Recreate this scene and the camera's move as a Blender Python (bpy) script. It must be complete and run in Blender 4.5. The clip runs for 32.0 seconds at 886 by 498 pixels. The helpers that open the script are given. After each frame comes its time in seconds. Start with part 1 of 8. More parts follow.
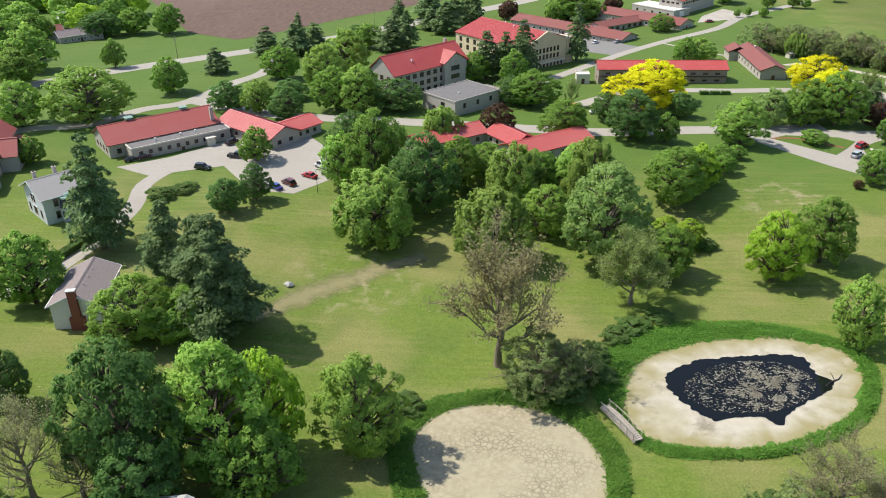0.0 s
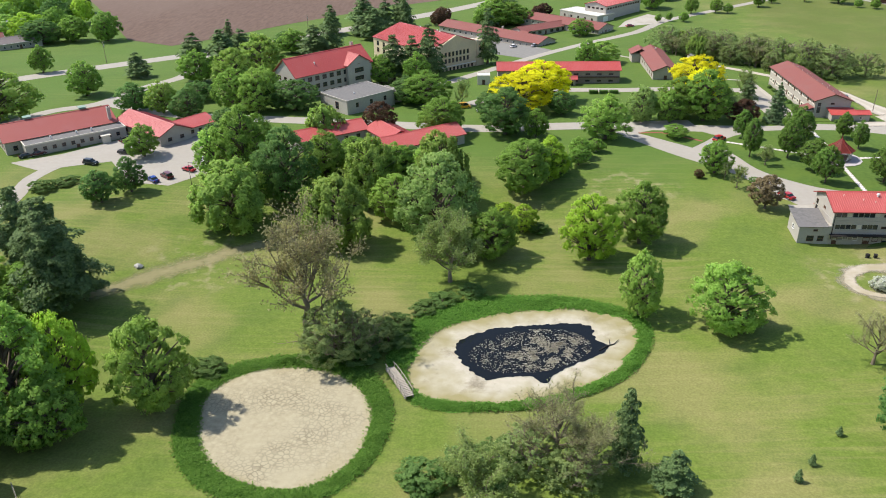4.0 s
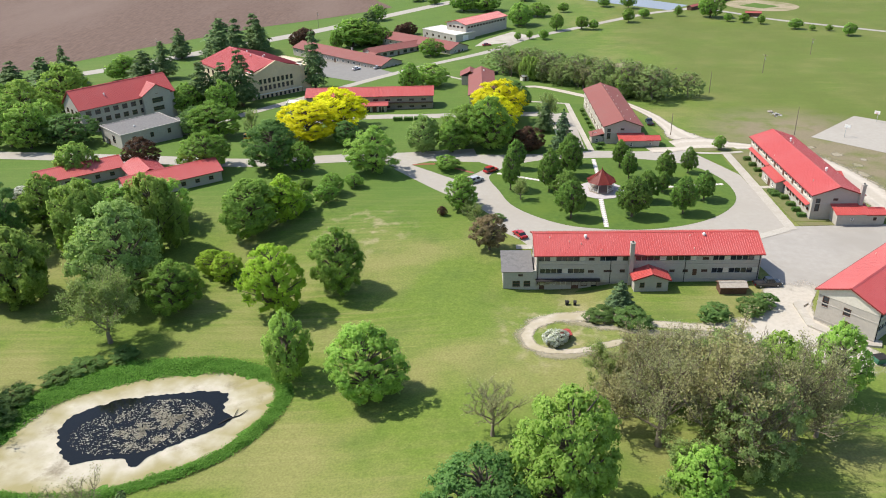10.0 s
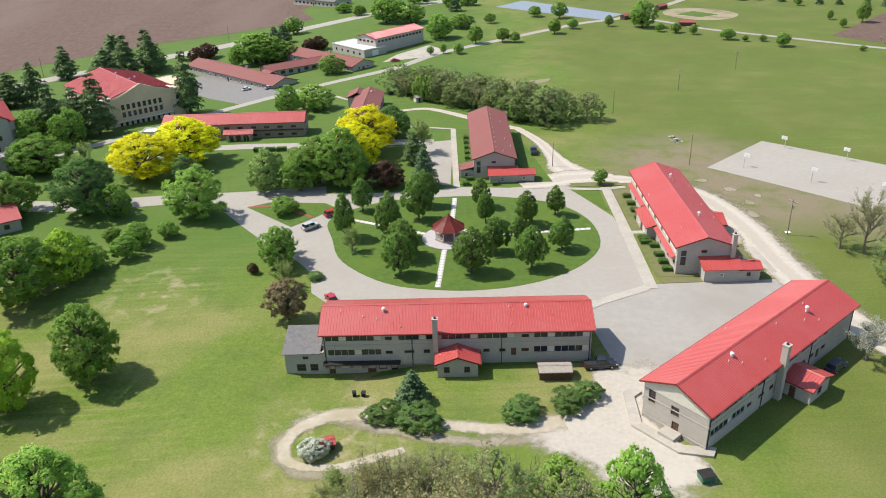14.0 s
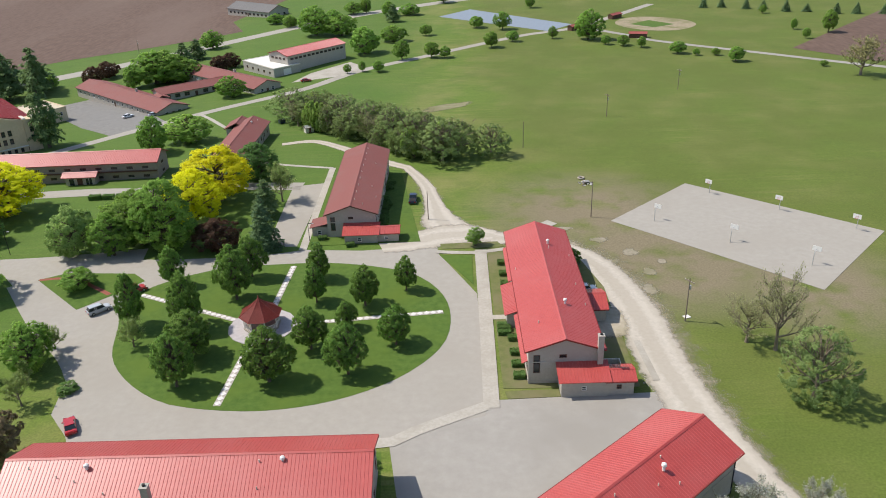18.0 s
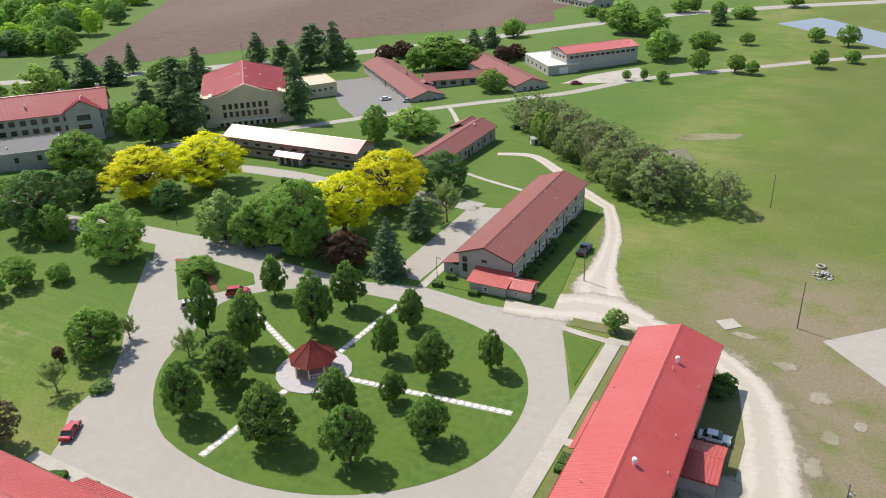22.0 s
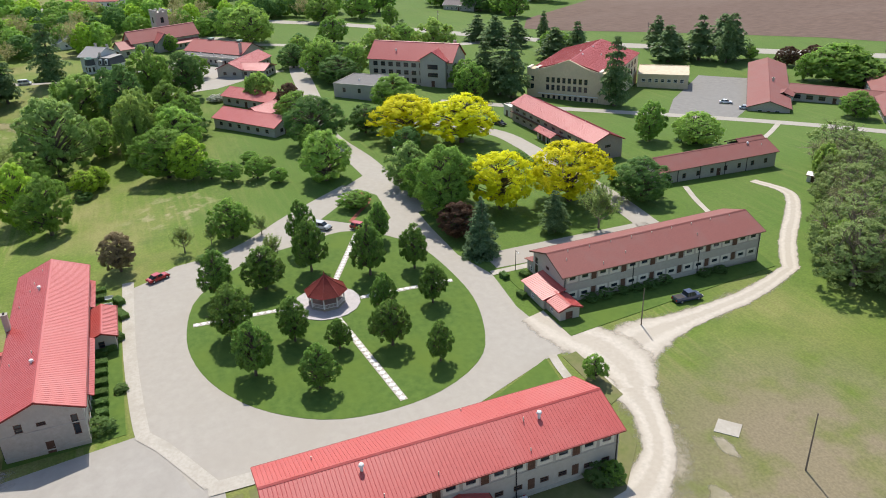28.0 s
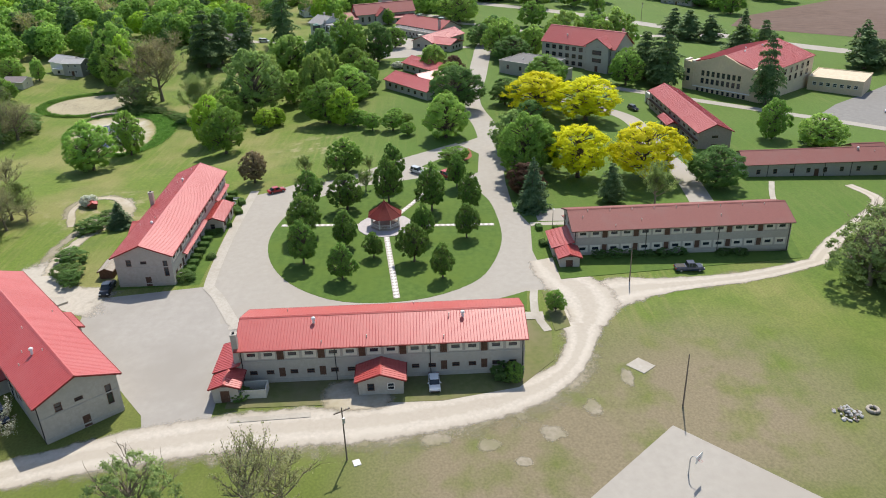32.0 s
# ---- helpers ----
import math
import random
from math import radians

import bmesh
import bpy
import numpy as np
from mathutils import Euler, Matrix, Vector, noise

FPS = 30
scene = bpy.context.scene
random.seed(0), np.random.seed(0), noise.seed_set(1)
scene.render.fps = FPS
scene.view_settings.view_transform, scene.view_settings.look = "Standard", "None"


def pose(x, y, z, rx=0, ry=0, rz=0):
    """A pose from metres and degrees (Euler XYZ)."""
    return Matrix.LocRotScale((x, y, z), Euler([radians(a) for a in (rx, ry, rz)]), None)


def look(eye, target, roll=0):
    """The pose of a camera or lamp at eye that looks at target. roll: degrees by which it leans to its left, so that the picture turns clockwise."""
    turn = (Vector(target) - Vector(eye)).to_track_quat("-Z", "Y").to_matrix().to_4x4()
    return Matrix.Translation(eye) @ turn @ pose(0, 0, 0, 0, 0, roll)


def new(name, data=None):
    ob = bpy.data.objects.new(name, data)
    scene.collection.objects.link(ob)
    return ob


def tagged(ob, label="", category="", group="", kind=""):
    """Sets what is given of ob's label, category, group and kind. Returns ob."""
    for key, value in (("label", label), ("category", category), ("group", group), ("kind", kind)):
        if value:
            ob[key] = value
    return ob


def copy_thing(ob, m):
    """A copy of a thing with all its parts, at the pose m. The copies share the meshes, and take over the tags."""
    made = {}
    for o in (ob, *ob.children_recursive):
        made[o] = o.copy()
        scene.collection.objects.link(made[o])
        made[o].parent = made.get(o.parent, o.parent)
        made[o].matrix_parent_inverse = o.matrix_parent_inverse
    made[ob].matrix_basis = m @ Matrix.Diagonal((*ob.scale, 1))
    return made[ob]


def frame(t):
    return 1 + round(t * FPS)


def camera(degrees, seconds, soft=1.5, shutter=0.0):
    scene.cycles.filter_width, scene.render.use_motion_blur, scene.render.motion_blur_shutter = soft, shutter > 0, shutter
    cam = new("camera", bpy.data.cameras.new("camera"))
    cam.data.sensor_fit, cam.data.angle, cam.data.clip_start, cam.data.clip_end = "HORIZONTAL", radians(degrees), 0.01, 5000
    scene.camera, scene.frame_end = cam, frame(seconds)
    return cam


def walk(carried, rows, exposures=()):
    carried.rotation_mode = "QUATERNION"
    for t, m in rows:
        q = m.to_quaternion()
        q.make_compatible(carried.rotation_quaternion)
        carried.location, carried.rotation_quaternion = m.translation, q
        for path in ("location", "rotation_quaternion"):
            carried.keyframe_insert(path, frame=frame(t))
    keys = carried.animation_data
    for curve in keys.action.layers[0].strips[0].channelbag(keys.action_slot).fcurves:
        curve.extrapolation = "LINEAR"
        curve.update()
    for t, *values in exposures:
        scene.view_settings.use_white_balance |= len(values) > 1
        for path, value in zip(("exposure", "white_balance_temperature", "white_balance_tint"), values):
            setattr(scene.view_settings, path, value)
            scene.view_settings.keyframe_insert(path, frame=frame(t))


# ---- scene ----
cam = camera(59.6, 32.0, soft=0.98)
METRES, EYE, TILT, LEAN, TURN = 397.0, 79.9, 0.0, 0.0, 3.7
ROWS = [
    (0.0, 0.0, 0.0, 0.0, -0.23, -27.8, 0.44),
    (0.5, 0.0096, -0.0079, -0.0006, -0.18, -27.73, 0.43),
    (1.0, 0.0199, -0.0149, -0.001, -0.13, -27.67, 0.52),
    (1.5, 0.0306, -0.021, -0.0014, -0.06, -27.55, 0.53),
    (2.0, 0.0419, -0.026, -0.0014, 0.01, -27.43, 0.56),
    (2.5, 0.0536, -0.0299, -0.0011, 0.06, -27.33, 0.58),
    (4.5, 0.1036, -0.0363, 0.0007, -0.81, -27.05, 0.76),
    (5.0, 0.1168, -0.0355, 0.0014, -1.09, -27.02, 0.78),
    (5.5, 0.1304, -0.0347, 0.0019, -1.36, -26.96, 0.83),
    (6.0, 0.1442, -0.0327, 0.0022, -1.58, -26.88, 0.85),
    (6.5, 0.1578, -0.0304, 0.0027, -1.86, -26.83, 0.9),
    (7.0, 0.1717, -0.0277, 0.0028, -2.06, -26.75, 0.94),
    (7.5, 0.1855, -0.0242, 0.0032, -2.19, -26.71, 0.99),
    (8.0, 0.1994, -0.0206, 0.0033, -2.27, -26.66, 1.04),
    (8.5, 0.2132, -0.0165, 0.0033, -2.31, -26.58, 1.08),
    (9.0, 0.2269, -0.0119, 0.0032, -2.34, -26.5, 1.13),
    (9.5, 0.2407, -0.0067, 0.0033, -2.36, -26.45, 1.22),
    (10.0, 0.2546, -0.0008, 0.003, -2.37, -26.4, 1.27),
    (10.5, 0.2683, 0.0057, 0.0025, -2.38, -26.34, 1.34),
    (11.0, 0.2817, 0.013, 0.0019, -2.47, -26.3, 1.39),
    (11.5, 0.295, 0.0212, 0.0012, -2.76, -26.23, 1.43),
    (12.0, 0.3078, 0.0303, 0.0004, -3.07, -26.16, 1.49),
    (12.5, 0.3205, 0.04, -0.0003, -3.3, -26.14, 1.54),
    (13.0, 0.333, 0.0506, -0.0011, -3.48, -26.14, 1.57),
    (13.5, 0.345, 0.0616, -0.002, -3.48, -26.12, 1.6),
    (14.0, 0.3568, 0.073, -0.0027, -3.46, -26.09, 1.64),
    (14.5, 0.3685, 0.0847, -0.0032, -3.47, -26.08, 1.71),
    (16.5, 0.4159, 0.1333, -0.006, -3.64, -26.02, 1.96),
    (17.0, 0.428, 0.1458, -0.0071, -3.74, -26.0, 1.99),
    (17.5, 0.4403, 0.1583, -0.0081, -3.83, -26.0, 2.04),
    (18.0, 0.4519, 0.171, -0.0092, -3.79, -25.97, 2.03),
    (18.5, 0.4631, 0.1834, -0.0101, -2.1, -25.96, 2.04),
    (19.0, 0.4745, 0.1956, -0.011, 1.78, -25.95, 1.97),
    (19.5, 0.4862, 0.2081, -0.0118, 5.7, -25.95, 1.97),
    (20.0, 0.4979, 0.2203, -0.0122, 9.6, -26.0, 1.98),
    (20.5, 0.5096, 0.2328, -0.0127, 13.3, -26.02, 2.01),
    (21.0, 0.5209, 0.2453, -0.0133, 16.98, -26.03, 1.91),
    (21.5, 0.5322, 0.2571, -0.0137, 20.25, -26.03, 1.99),
    (22.0, 0.5441, 0.2696, -0.0141, 23.7, -26.03, 2.01),
    (22.5, 0.5566, 0.2821, -0.0144, 27.01, -26.02, 2.07),
    (23.0, 0.5686, 0.2945, -0.0147, 30.31, -26.02, 2.0),
    (23.5, 0.581, 0.3066, -0.0149, 33.72, -26.04, 1.97),
    (24.0, 0.5934, 0.3188, -0.0152, 37.09, -26.05, 1.97),
    (24.5, 0.6059, 0.3307, -0.0154, 40.48, -26.08, 1.97),
    (25.0, 0.6184, 0.3423, -0.0158, 43.93, -26.07, 1.93),
    (25.5, 0.6311, 0.3539, -0.0162, 47.34, -26.1, 1.91),
    (27.5, 0.6816, 0.3978, -0.0189, 60.97, -25.99, 1.93),
    (28.0, 0.6941, 0.4089, -0.019, 64.24, -25.96, 1.91),
    (28.5, 0.7067, 0.42, -0.019, 67.46, -25.96, 1.91),
    (29.0, 0.7193, 0.4309, -0.0192, 70.47, -25.95, 1.88),
    (29.5, 0.7318, 0.4417, -0.0194, 73.12, -25.95, 1.86),
    (30.0, 0.7442, 0.4522, -0.0194, 75.62, -25.96, 1.83),
    (30.5, 0.7561, 0.4624, -0.0192, 77.56, -25.94, 1.84),
    (31.0, 0.768, 0.4721, -0.019, 79.66, -25.91, 1.82),
    (31.5, 0.7799, 0.4816, -0.0187, 82.03, -25.9, 1.79),
    (32.0, 0.7918, 0.4914, -0.0182, 84.41, -25.9, 1.76),
]
walk(cam, [(t, pose(0, 0, EYE, TILT, LEAN, TURN) @ pose(METRES * x, METRES * y, METRES * z, 90 + pitch, roll, yaw)) for t, x, y, z, yaw, pitch, roll in ROWS],
     [(0, 0.28), (6, 0.34), (10, 0.38), (13.5, 0.32), (17, 0.08), (19, -0.02), (21, 0.14), (23, 0.22), (26, 0.24), (29, 0.24), (32, 0.2)])

# ---- light ----
SUN_AZ, SUN_EL = 166.0, 54.0  # degrees, from +x towards +y; and above the ground
world = bpy.data.worlds.new("world")
scene.world = world
world.use_nodes = True
wn, wl = world.node_tree.nodes, world.node_tree.links
sky = wn.new("ShaderNodeTexSky")
sky.sky_type, sky.sun_disc = "NISHITA", False
sky.sun_elevation, sky.sun_rotation = radians(SUN_EL), radians(90 - SUN_AZ)
wl.new(sky.outputs[0], wn["Background"].inputs[0])
wn["Background"].inputs[1].default_value = 0.15
sun = new("sun", bpy.data.lights.new("sun", "SUN"))
sun.data.energy, sun.data.angle, sun.data.color = 4.6, radians(0.55), (1.0, 0.95, 0.87)
_d = Vector((math.cos(radians(SUN_EL)) * math.cos(radians(SUN_AZ)), math.cos(radians(SUN_EL)) * math.sin(radians(SUN_AZ)), math.sin(radians(SUN_EL))))
sun.matrix_world = look(_d * 300, (0, 0, 0))

rng = np.random.default_rng(7)


# ---- materials ----
def shade(name, a, b, rough=0.85, fine=3.0, coarse=0.15, bump=0.3, metal=0.0, c=None, coord="Object", spread=0.0, depth=0.05, spec=0.3, stretch=(1, 1, 1)):
    """Two-scale mottled surface between the colours a and b, with c as a coarse stain."""
    m = bpy.data.materials.new(name)
    m.use_nodes = True
    n, l = m.node_tree.nodes, m.node_tree.links
    p = n["Principled BSDF"]
    tc = n.new("ShaderNodeTexCoord")
    mp = n.new("ShaderNodeMapping")
    mp.inputs["Scale"].default_value = stretch
    l.new(tc.outputs[coord], mp.inputs[0])
    f1, f2 = n.new("ShaderNodeTexNoise"), n.new("ShaderNodeTexNoise")
    for f, s, d in ((f1, fine, 4), (f2, coarse, 3)):
        f.inputs["Scale"].default_value, f.inputs["Detail"].default_value, f.inputs["Roughness"].default_value = s, d, 0.6
        l.new(mp.outputs[0], f.inputs["Vector"])
    r1 = n.new("ShaderNodeMapRange")
    r1.inputs[1].default_value, r1.inputs[2].default_value = 0.3, 0.7
    l.new(f1.outputs[0], r1.inputs[0])
    mix = n.new("ShaderNodeMix")
    mix.data_type = "RGBA"
    mix.inputs[6].default_value, mix.inputs[7].default_value = (*a, 1), (*b, 1)
    l.new(r1.outputs[0], mix.inputs[0])
    out = mix.outputs[2]
    if c:
        r2 = n.new("ShaderNodeMapRange")
        r2.inputs[1].default_value, r2.inputs[2].default_value = 0.45, 0.7
        l.new(f2.outputs[0], r2.inputs[0])
        mx = n.new("ShaderNodeMix")
        mx.data_type = "RGBA"
        l.new(r2.outputs[0], mx.inputs[0])
        l.new(out, mx.inputs[6])
        mx.inputs[7].default_value = (*c, 1)
        out = mx.outputs[2]
    if spread:
        oi = n.new("ShaderNodeObjectInfo")
        hs = n.new("ShaderNodeHueSaturation")
        r3 = n.new("ShaderNodeMapRange")
        r3.inputs[3].default_value, r3.inputs[4].default_value = 1 - spread, 1 + spread
        l.new(oi.outputs["Random"], r3.inputs[0])
        l.new(r3.outputs[0], hs.inputs["Value"])
        l.new(out, hs.inputs["Color"])
        out = hs.outputs[0]
    l.new(out, p.inputs["Base Color"])
    p.inputs["Roughness"].default_value, p.inputs["Metallic"].default_value = rough, metal
    p.inputs["Specular IOR Level"].default_value = spec
    if bump:
        bp = n.new("ShaderNodeBump")
        bp.inputs["Strength"].default_value, bp.inputs["Distance"].default_value = bump, depth
        l.new(f1.outputs[0], bp.inputs["Height"])
        l.new(bp.outputs[0], p.inputs["Normal"])
    return m


def leafy(name, a, b, trans=0.56, hue=0.006, val=0.11):
    """Leaves: each clump its own tint, each tree its own shade, some light passing through."""
    m = bpy.data.materials.new(name)
    m.use_nodes = True
    n, l = m.node_tree.nodes, m.node_tree.links
    p = n["Principled BSDF"]
    g = n.new("ShaderNodeNewGeometry")
    mix = n.new("ShaderNodeMix")
    mix.data_type = "RGBA"
    mix.inputs[6].default_value, mix.inputs[7].default_value = (*a, 1), (*b, 1)
    l.new(g.outputs["Random Per Island"], mix.inputs[0])
    oi = n.new("ShaderNodeObjectInfo")
    hs = n.new("ShaderNodeHueSaturation")
    for sock, lo, hi in (("Hue", 0.5 - hue, 0.5 + hue), ("Value", 1 - val, 1 + val)):
        r = n.new("ShaderNodeMapRange")
        r.inputs[3].default_value, r.inputs[4].default_value = lo, hi
        l.new(oi.outputs["Random"], r.inputs[0])
        l.new(r.outputs[0], hs.inputs[sock])
    l.new(mix.outputs[2], hs.inputs["Color"])
    l.new(hs.outputs[0], p.inputs["Base Color"])
    p.inputs["Roughness"].default_value, p.inputs["Specular IOR Level"].default_value = 0.7, 0.2
    tr, ms = n.new("ShaderNodeBsdfTranslucent"), n.new("ShaderNodeMixShader")
    l.new(hs.outputs[0], tr.inputs[0])
    ms.inputs[0].default_value = trans
    l.new(p.outputs[0], ms.inputs[1])
    l.new(tr.outputs[0], ms.inputs[2])
    l.new(ms.outputs[0], n["Material Output"].inputs[0])
    return m


def glassy(name, col=(0.02, 0.025, 0.03), rough=0.08):
    m = shade(name, col, tuple(v * 1.6 for v in col), rough, 0.6, 0.2, 0.0, spec=0.6)
    return m


M_CONC = shade("concrete_road", (0.335, 0.306, 0.262), (0.375, 0.343, 0.296), 0.9, 0.7, 0.05, 0.0, c=(0.335, 0.302, 0.255))
M_WALKWAY = shade("concrete_walk", (0.38, 0.345, 0.29), (0.46, 0.42, 0.36), 0.9, 2.0, 0.2, 0.2, c=(0.35, 0.315, 0.26))
M_WHITEPAVE = shade("white_paving", (0.62, 0.58, 0.55), (0.74, 0.7, 0.67), 0.8, 2.0, 0.3, 0.15)
M_ASPH = shade("old_asphalt", (0.315, 0.29, 0.255), (0.36, 0.333, 0.295), 0.92, 0.6, 0.06, 0.0, c=(0.3, 0.275, 0.24))
M_GRAVEL = shade("pale_gravel", (0.43, 0.385, 0.32), (0.54, 0.485, 0.41), 0.95, 1.4, 0.1, 0.05, c=(0.5, 0.45, 0.375))


def straying(m, lo, hi, wild, most, scale=0.5, ruts=None):
    """Lets a loose surface thin out into the grass towards the edge of its strip."""
    n, l = m.node_tree.nodes, m.node_tree.links
    p = n["Principled BSDF"]
    at, nz, tc = n.new("ShaderNodeAttribute"), n.new("ShaderNodeTexNoise"), n.new("ShaderNodeTexCoord")
    at.attribute_name = "inward"
    nz.inputs["Scale"].default_value, nz.inputs["Detail"].default_value, nz.inputs["Roughness"].default_value = scale, 9, 0.65
    l.new(tc.outputs["Object"], nz.inputs["Vector"])
    k = n.new("ShaderNodeMath")
    k.operation = "MULTIPLY_ADD"
    l.new(nz.outputs[0], k.inputs[0])
    k.inputs[1].default_value = wild
    l.new(at.outputs["Fac"], k.inputs[2])
    r = n.new("ShaderNodeMapRange")
    r.interpolation_type = "SMOOTHSTEP"
    for i, v in enumerate((lo + wild * 0.5, hi + wild * 0.5, 0.0, most)):
        r.inputs[i + 1].default_value = v
    l.new(k.outputs[0], r.inputs[0])
    tr, ms = n.new("ShaderNodeBsdfTransparent"), n.new("ShaderNodeMixShader")
    l.new(r.outputs[0], ms.inputs[0])
    l.new(tr.outputs[0], ms.inputs[1])
    l.new(p.outputs[0], ms.inputs[2])
    l.new(ms.outputs[0], n["Material Output"].inputs[0])
    if ruts:
        base = p.inputs["Base Color"].links[0].from_socket
        rr, mx, ab = n.new("ShaderNodeMapRange"), n.new("ShaderNodeMix"), n.new("ShaderNodeMath")
        wob = n.new("ShaderNodeMath")
        wob.operation = "MULTIPLY_ADD"
        l.new(nz.outputs[0], wob.inputs[0])
        wob.inputs[1].default_value = 0.5
        l.new(at.outputs["Fac"], wob.inputs[2])
        sub = n.new("ShaderNodeMath")
        sub.operation = "SUBTRACT"
        l.new(wob.outputs[0], sub.inputs[0])
        sub.inputs[1].default_value = 0.82
        ab.operation = "ABSOLUTE"
        l.new(sub.outputs[0], ab.inputs[0])
        for i, v in enumerate((0.08, 0.24, 0.0, 0.6)):
            rr.inputs[i + 1].default_value = v
        l.new(ab.outputs[0], rr.inputs[0])
        mx.data_type = "RGBA"
        l.new(rr.outputs[0], mx.inputs[0])
        l.new(base, mx.inputs[6])
        mx.inputs[7].default_value = (*ruts, 1)
        l.new(mx.outputs[2], p.inputs["Base Color"])
    return m


straying(M_GRAVEL, 0.05, 0.3, 0.5, 1.0, 0.5, (0.38, 0.33, 0.265))
M_PATH = straying(shade("trodden_dirt", (0.4, 0.345, 0.26), (0.5, 0.44, 0.345), 0.95, 1.2, 0.12, 0.1, c=(0.36, 0.31, 0.2)), 0.08, 0.6, 1.0, 0.95, 0.45)
M_STRAY = straying(shade("thin_straying_gravel", (0.26, 0.225, 0.15), (0.4, 0.35, 0.27), 0.95, 1.2, 0.15, 0.1, c=(0.24, 0.22, 0.12)), 0.25, 0.95, 1.5, 0.85, 0.35)
M_STRAW = straying(shade("straw_dry_grass", (0.25, 0.225, 0.105), (0.34, 0.3, 0.165), 0.95, 0.8, 0.1, 0.1, c=(0.28, 0.25, 0.12)), 0.1, 1.0, 1.2, 0.8, 0.25)
M_OLDTAR = straying(shade("broken_asphalt", (0.13, 0.125, 0.11), (0.24, 0.225, 0.19), 0.95, 0.6, 0.1, 0.1, c=(0.2, 0.2, 0.11)), 0.02, 0.3, 0.9, 0.8, 0.4)
M_LOT = shade("dark_asphalt", (0.19, 0.18, 0.165), (0.24, 0.228, 0.21), 0.92, 0.6, 0.06, 0.0, c=(0.215, 0.205, 0.19))
M_PLAZA = shade("lilac_grey_paving", (0.4, 0.365, 0.36), (0.48, 0.44, 0.435), 0.85, 1.5, 0.2, 0.05)
M_PITCH = straying(shade("worn_pitch_dirt", (0.25, 0.23, 0.125), (0.35, 0.315, 0.195), 0.95, 0.8, 0.09, 0.2, c=(0.2, 0.19, 0.085)), 0.05, 0.7, 1.2, 0.75, 0.3)
M_DIRT = shade("bare_dirt", (0.26, 0.21, 0.13), (0.36, 0.3, 0.2), 0.95, 0.8, 0.09, 0.4, c=(0.17, 0.17, 0.065))
M_FIELD = shade("ploughed_soil", (0.105, 0.066, 0.048), (0.155, 0.1, 0.075), 0.95, 0.5, 0.012, 0.6, c=(0.17, 0.118, 0.092), depth=0.2, stretch=(1.0, 0.25, 1))
M_RED = shade("red_metal_roof", (0.405, 0.05, 0.04), (0.455, 0.064, 0.052), 0.5, 1.2, 0.12, 0.02, c=(0.445, 0.078, 0.066), spec=0.5)
for _k, _v in (("Coat Weight", 0.4), ("Coat Roughness", 0.36), ("Coat IOR", 1.6)):
    M_RED.node_tree.nodes["Principled BSDF"].inputs[_k].default_value = _v
M_REDTRIM = shade("dark_red_trim", (0.2, 0.028, 0.023), (0.25, 0.038, 0.031), 0.6, 2.0, 0.3, 0.05)
M_TAUPE = shade("taupe_block", (0.27, 0.225, 0.19), (0.34, 0.29, 0.245), 0.9, 1.8, 0.25, 0.15, c=(0.29, 0.25, 0.21))
M_BROWNROOF = shade("brown_red_shingles", (0.19, 0.06, 0.05), (0.26, 0.085, 0.07), 0.75, 5.0, 0.2, 0.3, c=(0.22, 0.085, 0.072), spec=0.4)
M_ROSEROOF = shade("faded_red_shingles", (0.3, 0.07, 0.058), (0.38, 0.09, 0.075), 0.6, 4.0, 0.2, 0.2, c=(0.34, 0.09, 0.078), spec=0.4)
M_WALL = shade("grey_beige_block", (0.385, 0.348, 0.296), (0.46, 0.418, 0.358), 0.9, 1.8, 0.25, 0.15, c=(0.39, 0.356, 0.31))
M_TAN = shade("tan_stone", (0.58, 0.47, 0.31), (0.68, 0.56, 0.38), 0.9, 1.5, 0.2, 0.15, c=(0.56, 0.46, 0.32))
M_GREYSTONE = shade("grey_stone_wall", (0.38, 0.35, 0.305), (0.46, 0.425, 0.37), 0.9, 2.2, 0.3, 0.2, c=(0.39, 0.36, 0.32))
M_WHITE = shade("white_paint", (0.7, 0.68, 0.64), (0.78, 0.76, 0.72), 0.6, 2.0, 0.3, 0.05)
M_CREAM = shade("cream_panel", (0.58, 0.53, 0.44), (0.66, 0.61, 0.52), 0.7, 2.0, 0.3, 0.05)
M_FLATROOF = shade("grey_flat_roof", (0.13, 0.125, 0.12), (0.2, 0.19, 0.18), 0.9, 1.5, 0.15, 0.2, c=(0.17, 0.16, 0.155))
M_WHITEROOF = shade("white_flat_roof", (0.62, 0.6, 0.56), (0.75, 0.73, 0.69), 0.8, 1.0, 0.1, 0.1)
M_BROWN = shade("brown_wood_panel", (0.09, 0.045, 0.028), (0.14, 0.075, 0.05), 0.75, 3.0, 0.3, 0.15)
M_TIMBER = shade("weathered_timber", (0.3, 0.26, 0.21), (0.42, 0.37, 0.31), 0.85, 3.0, 0.4, 0.3)
M_BRICK = shade("red_brick", (0.22, 0.07, 0.045), (0.32, 0.11, 0.075), 0.9, 6.0, 0.4, 0.3)
M_STEEL = shade("galvanised_steel", (0.42, 0.42, 0.41), (0.55, 0.55, 0.54), 0.5, 3.0, 0.4, 0.05, metal=0.5)
M_POLE = shade("weathered_pole", (0.16, 0.125, 0.095), (0.24, 0.19, 0.15), 0.9, 3.0, 0.4, 0.2)
M_DARK = shade("dark_trim", (0.02, 0.018, 0.017), (0.035, 0.03, 0.028), 0.6, 2.0, 0.3, 0.05)
M_GLASS = glassy("window_glass")
